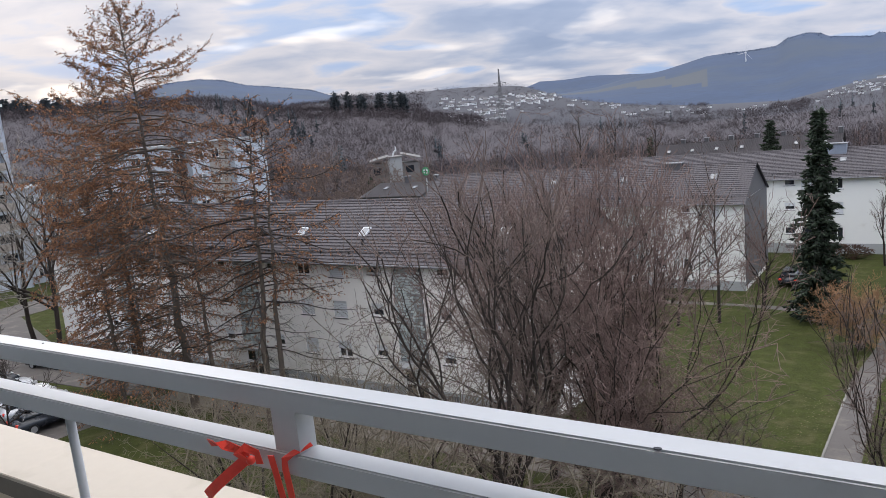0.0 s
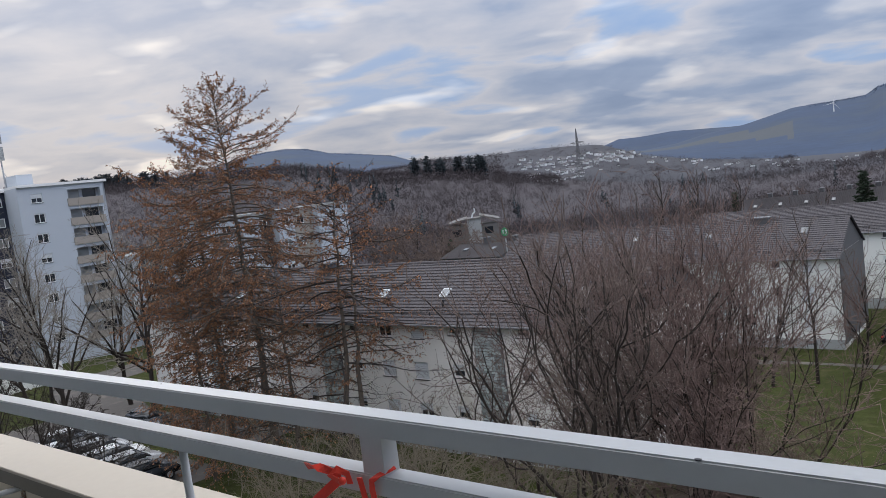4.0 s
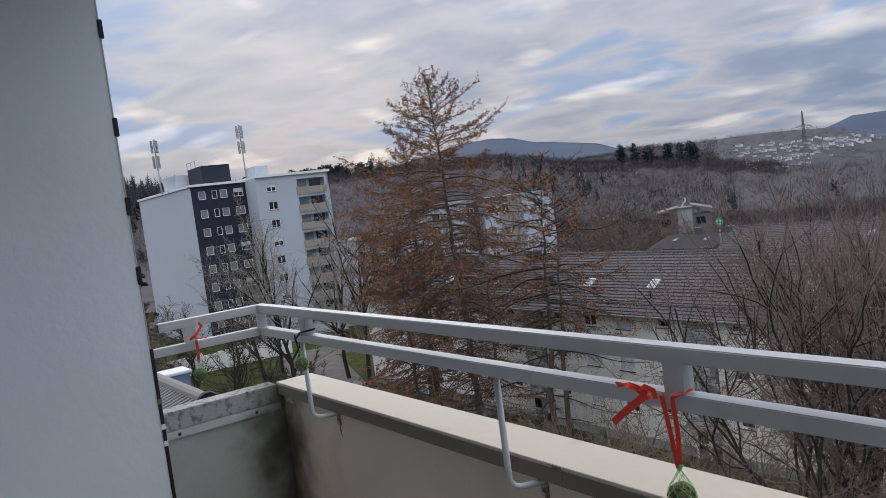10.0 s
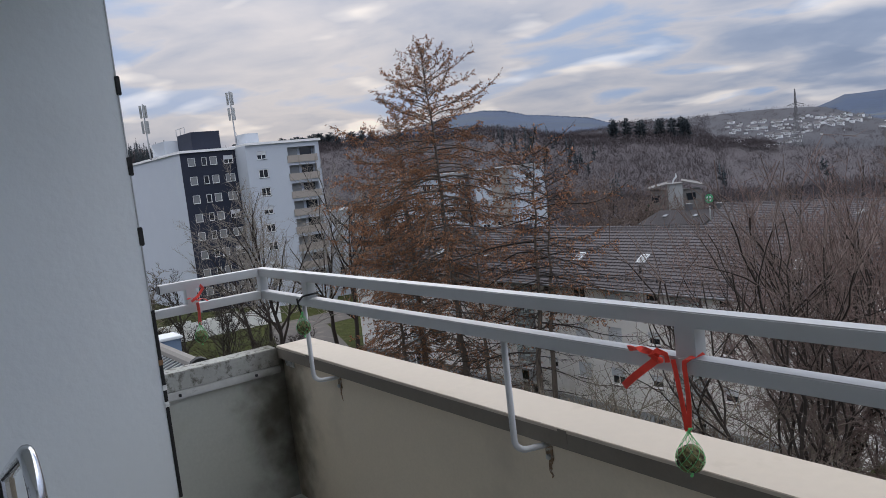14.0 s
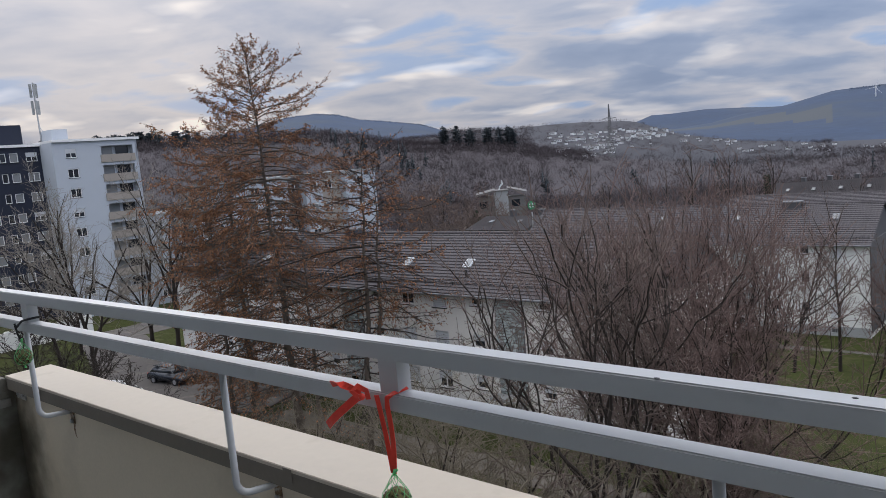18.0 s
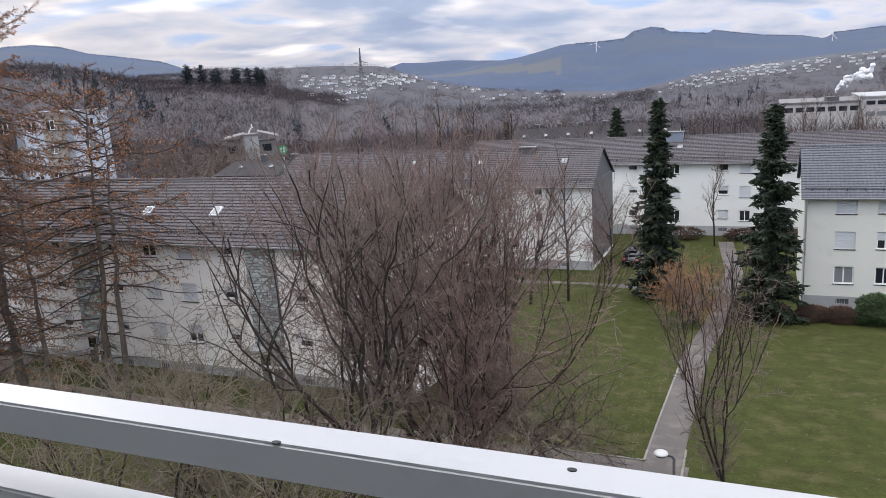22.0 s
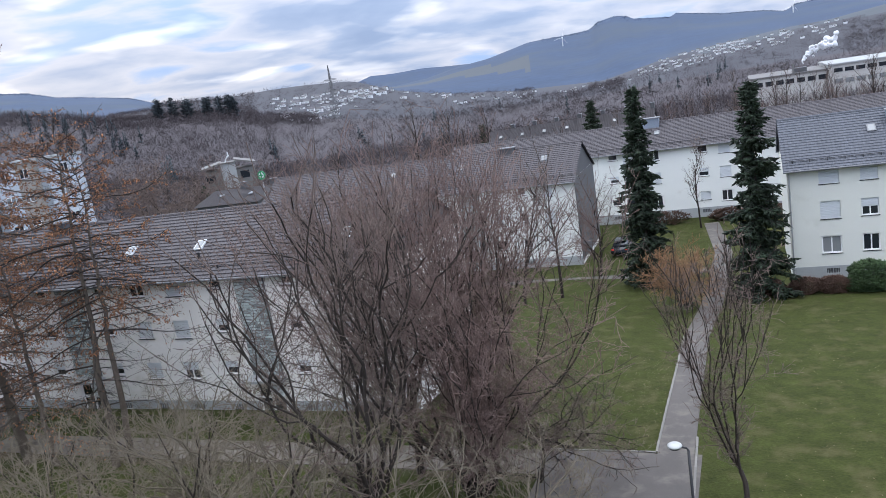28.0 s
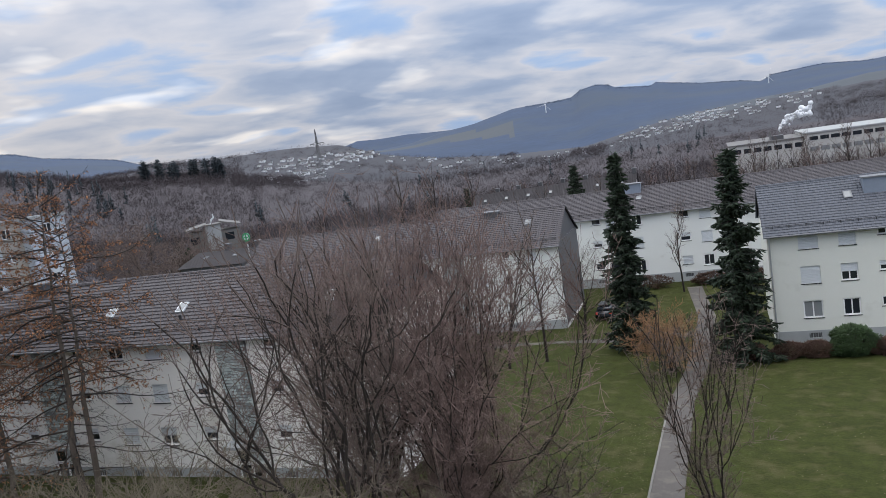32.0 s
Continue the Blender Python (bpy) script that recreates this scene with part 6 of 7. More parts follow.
def bin_store():
    x0, x1, y0, y1 = 7.2, 11.8, 33.5, 36.6
    z = gz(8, 36)
    b = thing("bin_enclosure", "bin enclosure of dark brown stained boards with stepped tops", "bin enclosure", (0, 0, z))

    def boards(xa, ya, xb, yb, hs):
        n = int(math.hypot(xb - xa, yb - ya) / 0.16)
        a = math.degrees(math.atan2(yb - ya, xb - xa))
        for i in range(n):
            f = (i + 0.5) / n
            h = hs[min(len(hs) - 1, int(f * len(hs)))]
            m = new("board", plank(h))
            m.parent = b
            m.matrix_basis = pose(xa + (xb - xa) * f, ya + (yb - ya) * f, gz(xa, ya + (yb - ya) * f) - z, 0, 0, a)
    boards(x0, y0, x0, y1, (1.45, 1.45, 1.65, 1.65))
    boards(x0, y0, x0 + 0.9, y0, (1.45,))
    boards(x0, y1, x1, y1, (1.65, 1.35, 1.35, 1.65))
    boards(x1, y1, x1, y0, (1.65, 1.4))
    for x, y, h in ((x0, y0, 1.6), (x0 + 0.9, y0, 1.5), (x0, y1, 1.7), (x1, y1, 1.7), (x1, y0, 1.5)):
        part("post", boxes((x - 0.05, x + 0.05, y - 0.05, y + 0.05, -0.4, h)), M_BROWNW, b)
    for xa, xb, ya, yb, h in ((x0 - 0.04, x0 + 0.04, y0, (y0 + y1) / 2, 1.47), (x0, x0 + 0.9, y0 - 0.04, y0 + 0.04, 1.47), (x0 - 0.04, x0 + 0.04, (y0 + y1) / 2, y1, 1.67)):
        part("cap_board", boxes((xa, xb, ya, yb, h, h + 0.03)), M_BRICKR, b)
    part("slab", boxes((x0 + 0.1, x1, y0 - 0.5, y1, -0.2, 0.05)), M_ASPHALT, b)
    w = thing("waste_bin", "dark waste bin with a pale blue lid", "waste bin", (x0 + 2.6, y0 + 0.7, z + 0.05))
    part("body", boxes((-0.3, 0.3, -0.35, 0.35, 0.08, 1.0), bevel=0.03), M_DARKM, w)
    part("lid", boxes((-0.33, 0.33, -0.38, 0.38, 1.0, 1.08), bevel=0.03), material("blue_plastic", (0.16, 0.38, 0.62), 0.45, vary=0.05), w)
    for s in (-0.25, 0.25):
        part("wheel", tube(bmesh.new(), [(s - 0.03, 0.3, 0.09), (s + 0.03, 0.3, 0.09)], 0.09, 12), M_BLACK, w)


PLANK = {}


def plank(h):
    if h not in PLANK:
        PLANK[h] = mesh_of("board", boxes((-0.075, 0.075, -0.012, 0.012, 0.05, h)))
        PLANK[h].materials.append(M_BROWNW)
    return PLANK[h]


bin_store()


def leafy(name, label, x, y, w, d, h, n, mat, seed, size=0.22, twigs=None, category="bush"):
    """A rounded bush of many small blades on its limbs."""
    rnd = random.Random(seed)
    t = thing(name, label, category, (x, y, gz(x, y)), "bushes")
    C, D, L, Wd = [], [], [], []
    for i in range(n):
        a, u = rnd.uniform(0, 2 * math.pi), rnd.random() ** 0.5
        zz = rnd.random()
        k = math.sqrt(max(0.05, 1 - (2 * zz - 0.9) ** 2 / 1.25)) * (0.8 + 0.55 * noise.noise(Vector((math.cos(a) * 1.6, math.sin(a) * 1.6 + zz * 3, seed))))
        q = rnd.uniform(0.7, 1.0)
        C.append((w / 2 * k * q * math.cos(a), d / 2 * k * q * math.sin(a), 0.06 + h * zz * (0.9 + 0.1 * q)))
        D.append((math.cos(a) + rnd.gauss(0, 0.5), math.sin(a) + rnd.gauss(0, 0.5), rnd.gauss(0.35, 0.5)))
        L.append(rnd.uniform(0.6, 1.3) * size)
        Wd.append(rnd.uniform(0.2, 0.4) * size)
    part("foliage", slivers("foliage", C, D, L, Wd, mat), None, t)
    P0, P1 = [], []
    for i in range(14):
        a = rnd.uniform(0, 2 * math.pi)
        P0.append((0.1 * math.cos(a), 0.1 * math.sin(a), -0.2))
        P1.append((w * 0.34 * math.cos(a), d * 0.34 * math.sin(a), h * rnd.uniform(0.5, 0.85)))
    part("branch_work", prisms("branch_work", P0, P1, [0.04] * 14, [0.015] * 14, M_BARK, 4), None, t)
    return t


leafy("rhododendron_bush", "rounded dark green evergreen bush before the white house", 7.5, 60.4, 3.1, 2.6, 2.1, 4600, M_SHRUB, 71, size=0.26)
for x, w in ((0.9, 2.6), (3.2, 2.8), (5.2, 2.6), (9.9, 2.8)):
    leafy("hedge", "low clipped hedge of bare brown twigs", x, 60.2, w, 1.4, 1.15, 2600, M_HEDGE, int(x * 10) + 80, size=0.20, category="hedge")
for x, y, w, h in ((-20, 88.6, 4, 1.6), (-9, 88.8, 6, 1.4), (-2, 89, 5, 1.2), (2.5, 88, 4, 1.5)):
    leafy("border_shrub", "brownish low shrub along the far house wall", x, y, w, 1.6, h, 1100, M_HEDGE, int(abs(x) * 7) + 90, size=0.3)

# flat stone and twigs on the lawn
M_DULLST = material("dull_stone", (0.14, 0.135, 0.125), 0.9, vary=0.3, scale=6)
st = thing("drain_cover", "round grey concrete drain cover in the lawn", "drain cover", (3.8, 26.7, gz(3.8, 26.7)))
bm = bmesh.new()
tube(bm, [(0, 0, -0.1), (0, 0, 0.07)], 0.22, 18)
part("ring", bm, M_SLATE, st)
part("cover", tube(bmesh.new(), [(0, 0, 0.07), (0, 0, 0.09)], 0.18, 18), M_DULLST, st)
P0, P1 = [], []
rnd = random.Random(4)
for i in range(60):
    x, y, a = 1.4 + rnd.gauss(0, 0.5), 25.5 + rnd.gauss(0, 0.25), rnd.uniform(0, 6.3)
    L = rnd.uniform(0.15, 0.6)
    P0.append((x, y, gz(x, y) + 0.03))
    P1.append((x + L * math.cos(a), y + L * math.sin(a), gz(x, y) + 0.05 + 0.08 * rnd.random()))
tw = part("fallen_twigs", prisms("fallen_twigs", P0, P1, [0.02] * 60, [0.01] * 60, M_BARK, 4), None)
tagged(tw, "small heap of fallen brown twigs on the lawn", "twigs", kind="stuff")

def car(x, y, turn, paint, label, L=4.3):
    """A parked car: shaped body, glass, wheels and lamps."""
    c = thing("parked_car", label, "car", (x, y, gz(x, y) + 0.06), "parked cars", turn=turn)
    prof = [(-0.50, 0.30), (-0.505, 0.62), (-0.49, 0.86), (-0.42, 0.95), (-0.24, 0.99), (0.24, 0.98), (0.42, 0.88), (0.495, 0.66), (0.50, 0.32)]
    roof = [(-0.44, 0.93), (-0.36, 1.30), (-0.22, 1.44), (0.02, 1.46), (0.14, 1.38), (0.28, 0.97)]

    def loft(pr, w0, w1, z0):
        bm = bmesh.new()
        zs = [p[1] for p in pr]
        lo, hi = min(zs), max(zs)
        sides = []
        for s in (-1, 1):
            sides.append([bm.verts.new((p[0] * L, s * (w0 + (w1 - w0) * (p[1] - lo) / (hi - lo)), p[1])) for p in pr])
        bm.faces.new(sides[0])
        bm.faces.new(sides[1][::-1])
        n = len(pr)
        for k in range(n):
            bm.faces.new((sides[0][k], sides[0][(k + 1) % n], sides[1][(k + 1) % n], sides[1][k]))
        bmesh.ops.recalc_face_normals(bm, faces=bm.faces)
        bmesh.ops.bevel(bm, geom=list(bm.edges), offset=0.05, segments=2, affect="EDGES")
        return bm
    body = part("body", loft(prof, 0.88, 0.82, 0), paint, c, smooth=True)
    part("glasshouse", loft(roof, 0.78, 0.58, 0), M_PANE, c, "dark car windows", smooth=True)
    part("roof_panel", boxes((-0.36 * L, 0.06 * L, -0.60, 0.60, 1.43, 1.475), bevel=0.02), paint, c)
    for wx in (-0.31, 0.31):
        for s in (-1, 1):
            w = part("wheel", tube(bmesh.new(), [(wx * L, s * 0.72, 0.31), (wx * L, s * 0.90, 0.31)], 0.31, 18), M_BLACK, c)
            part("rim", tube(bmesh.new(), [(wx * L, s * 0.895, 0.31), (wx * L, s * 0.91, 0.31)], 0.2, 14), M_GALV, w)
    for s in (-1, 1):
        part("headlight", boxes((0.475 * L, 0.50 * L, s * 0.62 - 0.16, s * 0.62 + 0.16, 0.62, 0.74), bevel=0.02), M_LAMPG, c)
        part("tail_light", boxes((-0.508 * L, -0.485 * L, s * 0.66 - 0.12, s * 0.66 + 0.12, 0.68, 0.86), bevel=0.02), M_RED, c)
        part("mirror", boxes((0.17 * L, 0.20 * L, s * 0.93 - 0.08, s * 0.93 + 0.08, 0.95, 1.08), bevel=0.02), paint, c)
    return c


for x, y, a, p, lab in ((-60.4, 25.8, 80, M_CARW, "white parked car in the car park"), (-57.6, 25.6, 82, M_CARD, "dark parked car in the car park"), (-54.7, 25.3, 80, M_CARS, "silver parked car in the car park"),
                        (-51.8, 25.0, 81, M_CARW, "white parked car in the car park"), (-48.9, 24.6, 80, M_CARS, "silver parked car in the car park"), (-46.0, 23.8, 84, M_CARD, "dark blue parked car in the car park"),
                        (-59.7, 31.8, 10, M_CARD, "dark parked car beside the road"), (-12.2, 77.6, 88, M_CARD, "dark car parked beside the slate gable")):
    car(x, y, a, p, lab)

# fence and white wall near the tower
for i in range(9):
    y = 22 + i * 2.12
    o = thing("white_wall", "weathered white low garden wall near the tower", "wall", (-89.5 - 0.28 * (y - 27), y, gz(-97, y)), "garden wall pieces")
    part("panel", boxes((-0.15, 0.15, -1.05, 1.05, -0.3, 2.0 + 0.15 * (i % 3)), bevel=0.03), M_PLASTER, o)
rf = thing("tube_fence", "dark tubular fence along the car park", "fence")
for i in range(15):
    x = -74 + i * 1.5
    part("post", tube(bmesh.new(), [(x, 21.2, gz(x, 21.2) - 0.2), (x, 21.2, gz(x, 21.2) + 1.0)], 0.03, 6), M_DARKM, rf)
for h in (0.5, 0.98):
    part("bar", tube(bmesh.new(), [(-74, 21.2, gz(0, 21.2) + h), (-53, 21.2, gz(0, 21.2) + h)], 0.025, 6), M_DARKM, rf)

# ---- beyond the houses ----


def plain_house(name, label, x0, x1, y0, d, zb, z1, rise, wall, roof, group, lights=0):
    h = thing(name, label, "house", group=group)
    part("wall", boxes((x0, x1, y0, y0 + d, zb, z1)), wall, h)
    ym, ov = y0 + d / 2, 0.4
    bm = bmesh.new()
    for s in (-1, 1):
        q = [(x0 - ov, ym + s * (d / 2 + ov), z1 - ov * rise / (d / 2)), (x1 + ov, ym + s * (d / 2 + ov), z1 - ov * rise / (d / 2)), (x1 + ov, ym, z1 + rise), (x0 - ov, ym, z1 + rise)]
        poly(bm, q if s < 0 else q[::-1])
    bmesh.ops.solidify(bm, geom=list(bm.faces), thickness=0.15)
    part("roof", bm, roof, h)
    bm = bmesh.new()
    for xg in (x0, x1):
        poly(bm, [(xg, y0, z1), (xg, y0 + d, z1), (xg, ym, z1 + rise)])
    part("gable", bm, wall, h)
    for k in range(lights):
        x = x0 + (k + 0.5) * (x1 - x0) / lights
        skylight(h, x, y0 + d * 0.25, z1 + rise * 0.5 + 0.1, math.degrees(math.atan2(rise, d / 2)))
        chimney(h, x + 2.2, ym, z1 + rise, 0.7, 0.7, 0.8)
    return h


for k in range(7):
    plain_house("row_house", "stepped terraced house with a dark brown roof beyond the green", -47 + 4.6 * k, -42.5 + 4.6 * k, 146 - 0.6 * k, 9, -3, 5.9 + 0.13 * k, 2.7, M_CREAM, M_ROOF, "terraced row", 1)
plain_house("dark_house", "low house with dark shallow roof behind the long house", -70.5, -60.5, 86, 10, -1, 8.4, 1.3, M_SLATE, M_ROOF, "low houses", 2)
M_DULL = material("dull_grey_wall", (0.16, 0.155, 0.15), 0.9, vary=0.2, scale=0.6)


def split_house():
    """A hillside house: two shallow roofs with pale verges on either side of a tall stone stack."""
    h = thing("split_roof_house", "grey house with two shallow pale-edged roofs and a stone stack", "house", (-87.2, 116.9, 0), turn=36.6)
    part("wall", boxes((-4.3, -1.3, 0.5, 8, -5, 10.7), (1.3, 4.6, 0.5, 8, -5, 10.4)), M_DULL, h)
    part("tower_wall", boxes((-1.3, 1.3, -0.4, 4, -5, 11.7)), M_GREYP, h, "tall grey stone stack")
    part("tower_cap", boxes((-1.5, 1.5, -0.6, 4.2, 11.7, 11.9)), M_DULL, h)
    for nm, pts in (("left", ((-4.9, 11.05), (-1.2, 11.75))), ("right", ((1.2, 12.05), (4.95, 11.0)))):
        bm = bmesh.new()
        (xa, za), (xb, zb) = pts
        vs = [[bm.verts.new((x, y, z + dz)) for x, z in pts for dz in (0, 0.24)] for y in (-0.3, 8.2)]
        f, g = vs
        for q in ((f[0], f[2], f[3], f[1]), (g[0], g[1], g[3], g[2]), (f[1], f[3], g[3], g[1]), (f[0], g[0], g[2], f[2]), (f[0], f[1], g[1], g[0]), (f[2], g[2], g[3], f[3])):
            bm.faces.new(q)
        part("roof", bm, M_DULL, h, "shallow roof with pale edge")
    for x in (-3.5, 2.6):
        part("window", boxes((x - 0.7, x + 0.9, 0.42, 0.5, 8.6, 9.9)), M_PANE, h)
    part("aerial", tube(bmesh.new(), [(-0.4, 1.0, 11.8), (-0.1, 1.0, 12.6), (0.35, 1.0, 13.0), (0.3, 1.0, 13.7)], [0.12, 0.15, 0.16, 0.08], 6), M_SHUT, h, "pale bent aerial")
    return h


split_house()
for i, (x, y, h) in enumerate(((-85.5, 107, 9.6), (-84.4, 106, 8.6), (-83.3, 107, 8.8), (-86.6, 108, 8.4))):
    plant_spruce(x, y, h, 1.5, 90 + i, z=-0.6, dense=0.6, label="small dark conifer before the split-roofed house")
plant_spruce(-46.0, 141, 11.6, 1.1, 95, z=-0.7, dense=0.7, label="narrow dark conifer behind the far roofs")
M_SIGNG = material("sign_green", (0.05, 0.28, 0.12), 0.5, vary=0.1)
sg = thing("round_sign", "round green and white sign on a mast above the roofs", "sign", (-53.0, 77.2, -0.05))
part("mast", tube(bmesh.new(), [(0, 0, -1), (0, 0, 11.6)], 0.08, 8), M_GALV, sg)
for r0, r1, mt in ((0.52, 0.36, M_SIGNG), (0.34, 0.0, M_SHUT)):
    bm = bmesh.new()
    ring = []
    for k in range(24):
        a = 2 * math.pi * k / 24
        ring.append([(r * math.cos(a), y, 12.45 + r * math.sin(a)) for r, y in ((r0, -0.06), (max(r1, 0.01), -0.06), (r0, 0.06), (max(r1, 0.01), 0.06))])
    for k in range(24):
        p, q = ring[k], ring[(k + 1) % 24]
        poly(bm, [p[0], q[0], q[1], p[1]])
        poly(bm, [p[2], p[3], q[3], q[2]])
        poly(bm, [p[0], p[2], q[2], q[0]])
    o = part("ring" if r1 else "disc", bm, mt, sg)
    o.matrix_basis = pose(0, 0, 0)
part("bar", boxes((-0.09, 0.09, -0.09, -0.065, 12.08, 12.82), (-0.3, 0.3, -0.09, -0.065, 12.38, 12.50)), M_SIGNG, sg)
fac = thing("factory_hall", "long pale flat-roofed works building far off", "factory")
M_WORKS = material("works_cladding", (0.44, 0.425, 0.40), 0.8, vary=0.12, scale=0.3)
part("wall", boxes((4, 29, 300, 330, -10, 3.6)), M_WORKS, fac)
part("roof", boxes((3.6, 29, 299.5, 330.4, 3.6, 4.0)), M_DULL, fac)
part("upper_hall", boxes((29, 68, 298, 330, -10, 4.8)), M_WORKS, fac, "white taller hall")
part("roof", boxes((28.6, 68.4, 297.6, 330.4, 4.8, 5.3)), M_GREYP, fac)
for k in range(11):
    part("window", boxes((30.5 + k * 3.4, 33.2 + k * 3.4, 297.85, 298.0, 2.4, 3.7)), M_PANE, fac)
    part("window", boxes((30.5 + k * 3.4, 33.2 + k * 3.4, 297.85, 298.0, -1.4, 0.1)), M_PANEL, fac)
for k in range(7):
    part("window", boxes((5.5 + k * 3.4, 8.0 + k * 3.4, 299.85, 300.0, 0.6, 2.2)), M_PANE, fac)
part("roof_plant", boxes((18.0, 22.5, 301, 306, 4.0, 5.5)), M_SLATE, fac)
part("flue", tube(bmesh.new(), [(18.2, 301, 4.0), (18.2, 301, 7.0)], 0.3, 8), M_DULL, fac)


M_MASTG = material("dull_galvanised", (0.17, 0.17, 0.175), 0.7, vary=0.1)


def lattice(x, y, z0, h):
    p = thing("power_pylon", "grey lattice power pylon above the woods", "pylon", (x, y, z0))
    P0, P1 = [], []
    w = lambda z: 3.4 * (1 - z / h) ** 1.2 + 0.25
    zs = [h * k / 9 for k in range(10)]
    for a, b in zip(zs, zs[1:]):
        ca = [(s * w(a), t * w(a), a) for s, t in ((-1, -1), (1, -1), (1, 1), (-1, 1))]
        cb = [(s * w(b), t * w(b), b) for s, t in ((-1, -1), (1, -1), (1, 1), (-1, 1))]
        for k in range(4):
            P0 += [ca[k], ca[k], ca[(k + 1) % 4], ca[k]]
            P1 += [cb[k], cb[(k + 1) % 4], cb[k], ca[(k + 1) % 4]]
    part("lattice", prisms("lattice", P0, P1, [0.17] * len(P0), [0.17] * len(P0), M_MASTG, 4), None, p)
    for z, l in ((h * 0.62, 9.0), (h * 0.78, 7.0)):
        part("crossarm", prisms("crossarm", [(-l, 0, z + 0.4), (l, 0, z + 0.4), (-l, 0, z + 0.4)], [(0, 0, z + 2), (0, 0, z + 2), (l, 0, z + 0.4)], [0.22] * 3, [0.22] * 3, M_MASTG, 4), None, p)


lattice(-334.5, 615.0, -8.0, 60.0)
for x, y, z, h in ((195, 2990, 20, 70.0), (-620, 3050, 60, 62.0)):
    w = thing("wind_turbine", "white wind turbine on the far ridge", "wind turbine", (x, y, z), "wind turbines")
    part("tower", tube(bmesh.new(), [(0, 0, -20), (0, 0, h)], [2.2, 1.5], 8), M_FRAME, w)
    part("nacelle", boxes((-2, 2, -5, 5, h, h + 4)), M_FRAME, w)
    for a in (20, 140, 260):
        part("blade", prisms("blade", [(0, -5, h + 2)], [(32 * math.sin(radians(a)), -5, h + 2 + 32 * math.cos(radians(a)))], [0.7], [0.2], M_FRAME, 4), None, w)


def land(x, y):
    return terrain(math.degrees(math.atan2(x, y)), math.hypot(x, y))


def village():
    """Small white houses on the far slopes."""
    rnd = random.Random(31)
    protos = []
    white = material("white_village_render", (0.72, 0.73, 0.74), 0.9, vary=0.04, scale=0.1)
    grey = material("village_roofs", (0.13, 0.125, 0.13), 0.8, vary=0.15, scale=0.2)
    for wall, roof in ((white, M_SLATE), (white, grey), (white, grey)):
        h = thing("village_house", "small white house with dark roof in the far village", "house", (0, 0, -300), "village houses")
        part("wall", boxes((-6, 6, -5, 5, -5, 6.5)), wall, h)
        bm = bmesh.new()
        for s in (-1, 1):
            q = [(-6.6, s * 5.6, 6.1), (6.6, s * 5.6, 6.1), (6.6, 0, 10.2), (-6.6, 0, 10.2)]
            poly(bm, q if s < 0 else q[::-1])
        for xg in (-6, 6):
            poly(bm, [(xg, -5, 6.5), (xg, 5, 6.5), (xg, 0, 10.0)])
        part("roof", bm, roof, h)
        for x in (-3.4, 0, 3.4):
            part("window", boxes((x - 0.8, x + 0.8, -5.12, -5.0, 3.2, 4.8)), M_PANE, h)
        protos.append(h)
    # bearing, height in degrees and spread of each quarter, how many, and the size of its houses
    used = set()
    for az0, el0, sa, se, slope, cnt, size in ((-26.0, 0.25, 1.1, 0.22, 0.02, 60, 0.85), (-28.6, 0.15, 1.5, 0.33, 0.08, 70, 0.72), (-31.2, 0.45, 1.0, 0.25, 0.0, 22, 0.66), (-28.6, -0.75, 1.2, 0.22, 0.1, 26, 0.5), (-21.6, -0.5, 1.4, 0.2, -0.16, 34, 0.7), (-16.8, -1.5, 1.6, 0.12, -0.05, 20, 0.62),
                                               (-5.0, -1.05, 1.3, 0.26, 0.06, 64, 0.66), (-1.6, -0.82, 1.6, 0.28, 0.09, 74, 0.68), (2.4, -0.55, 1.6, 0.26, 0.05, 60, 0.66), (5.6, -0.3, 0.7, 0.12, 0.0, 8, 0.7), (-9.5, -1.8, 1.2, 0.15, 0.0, 12, 0.6), (-13, -1.8, 1.5, 0.12, 0.0, 10, 0.6)):
        for k in range(int(cnt * 0.7)):
            az = az0 + rnd.gauss(0, sa)
            el = el0 + slope * (az - az0) + rnd.uniform(-1.7, 1.7) * se
            r = on_slope(az, el, 560, 1480)
            if r is None:
                continue
            a = radians(az)
            x, y = r * math.sin(a), r * math.cos(a)
            q = (int(x / 8), int(y / 12))
            if q in used:
                continue
            used.add(q)
            s = size * rnd.uniform(0.42, 0.76)
            o = copy_thing(rnd.choice(protos), pose(x, y, land(x, y) - 0.5, 0, 0, rnd.choice((-65, -20, 15, 30, 70)) + rnd.uniform(-12, 12)) @ Matrix.Diagonal((s * rnd.choice((1, 1, 1.5)), s, s, 1)))
    for p in protos:
        p.matrix_basis = pose(-1290 - 40 * protos.index(p), 1800, land(-1290, 1800) - 1)


village()
for i, (x, y, h) in enumerate(((-84, 104, 8.5), (-79, 106, 8.0), (-89, 109, 9.5), (-75.5, 105, 8.0), (-93, 108, 9.5), (-70, 106, 8.0), (-99, 111, 11), (-105, 113, 12))):
    plant_bare("thicket_shrub", "brown bare thicket behind the long house", x, y, h * 1.35, BROOM, M_TWIG, 160 + i, group="thicket shrubs", stems=2, split=1, rmin=0.045, category="shrub", spread=0.3)


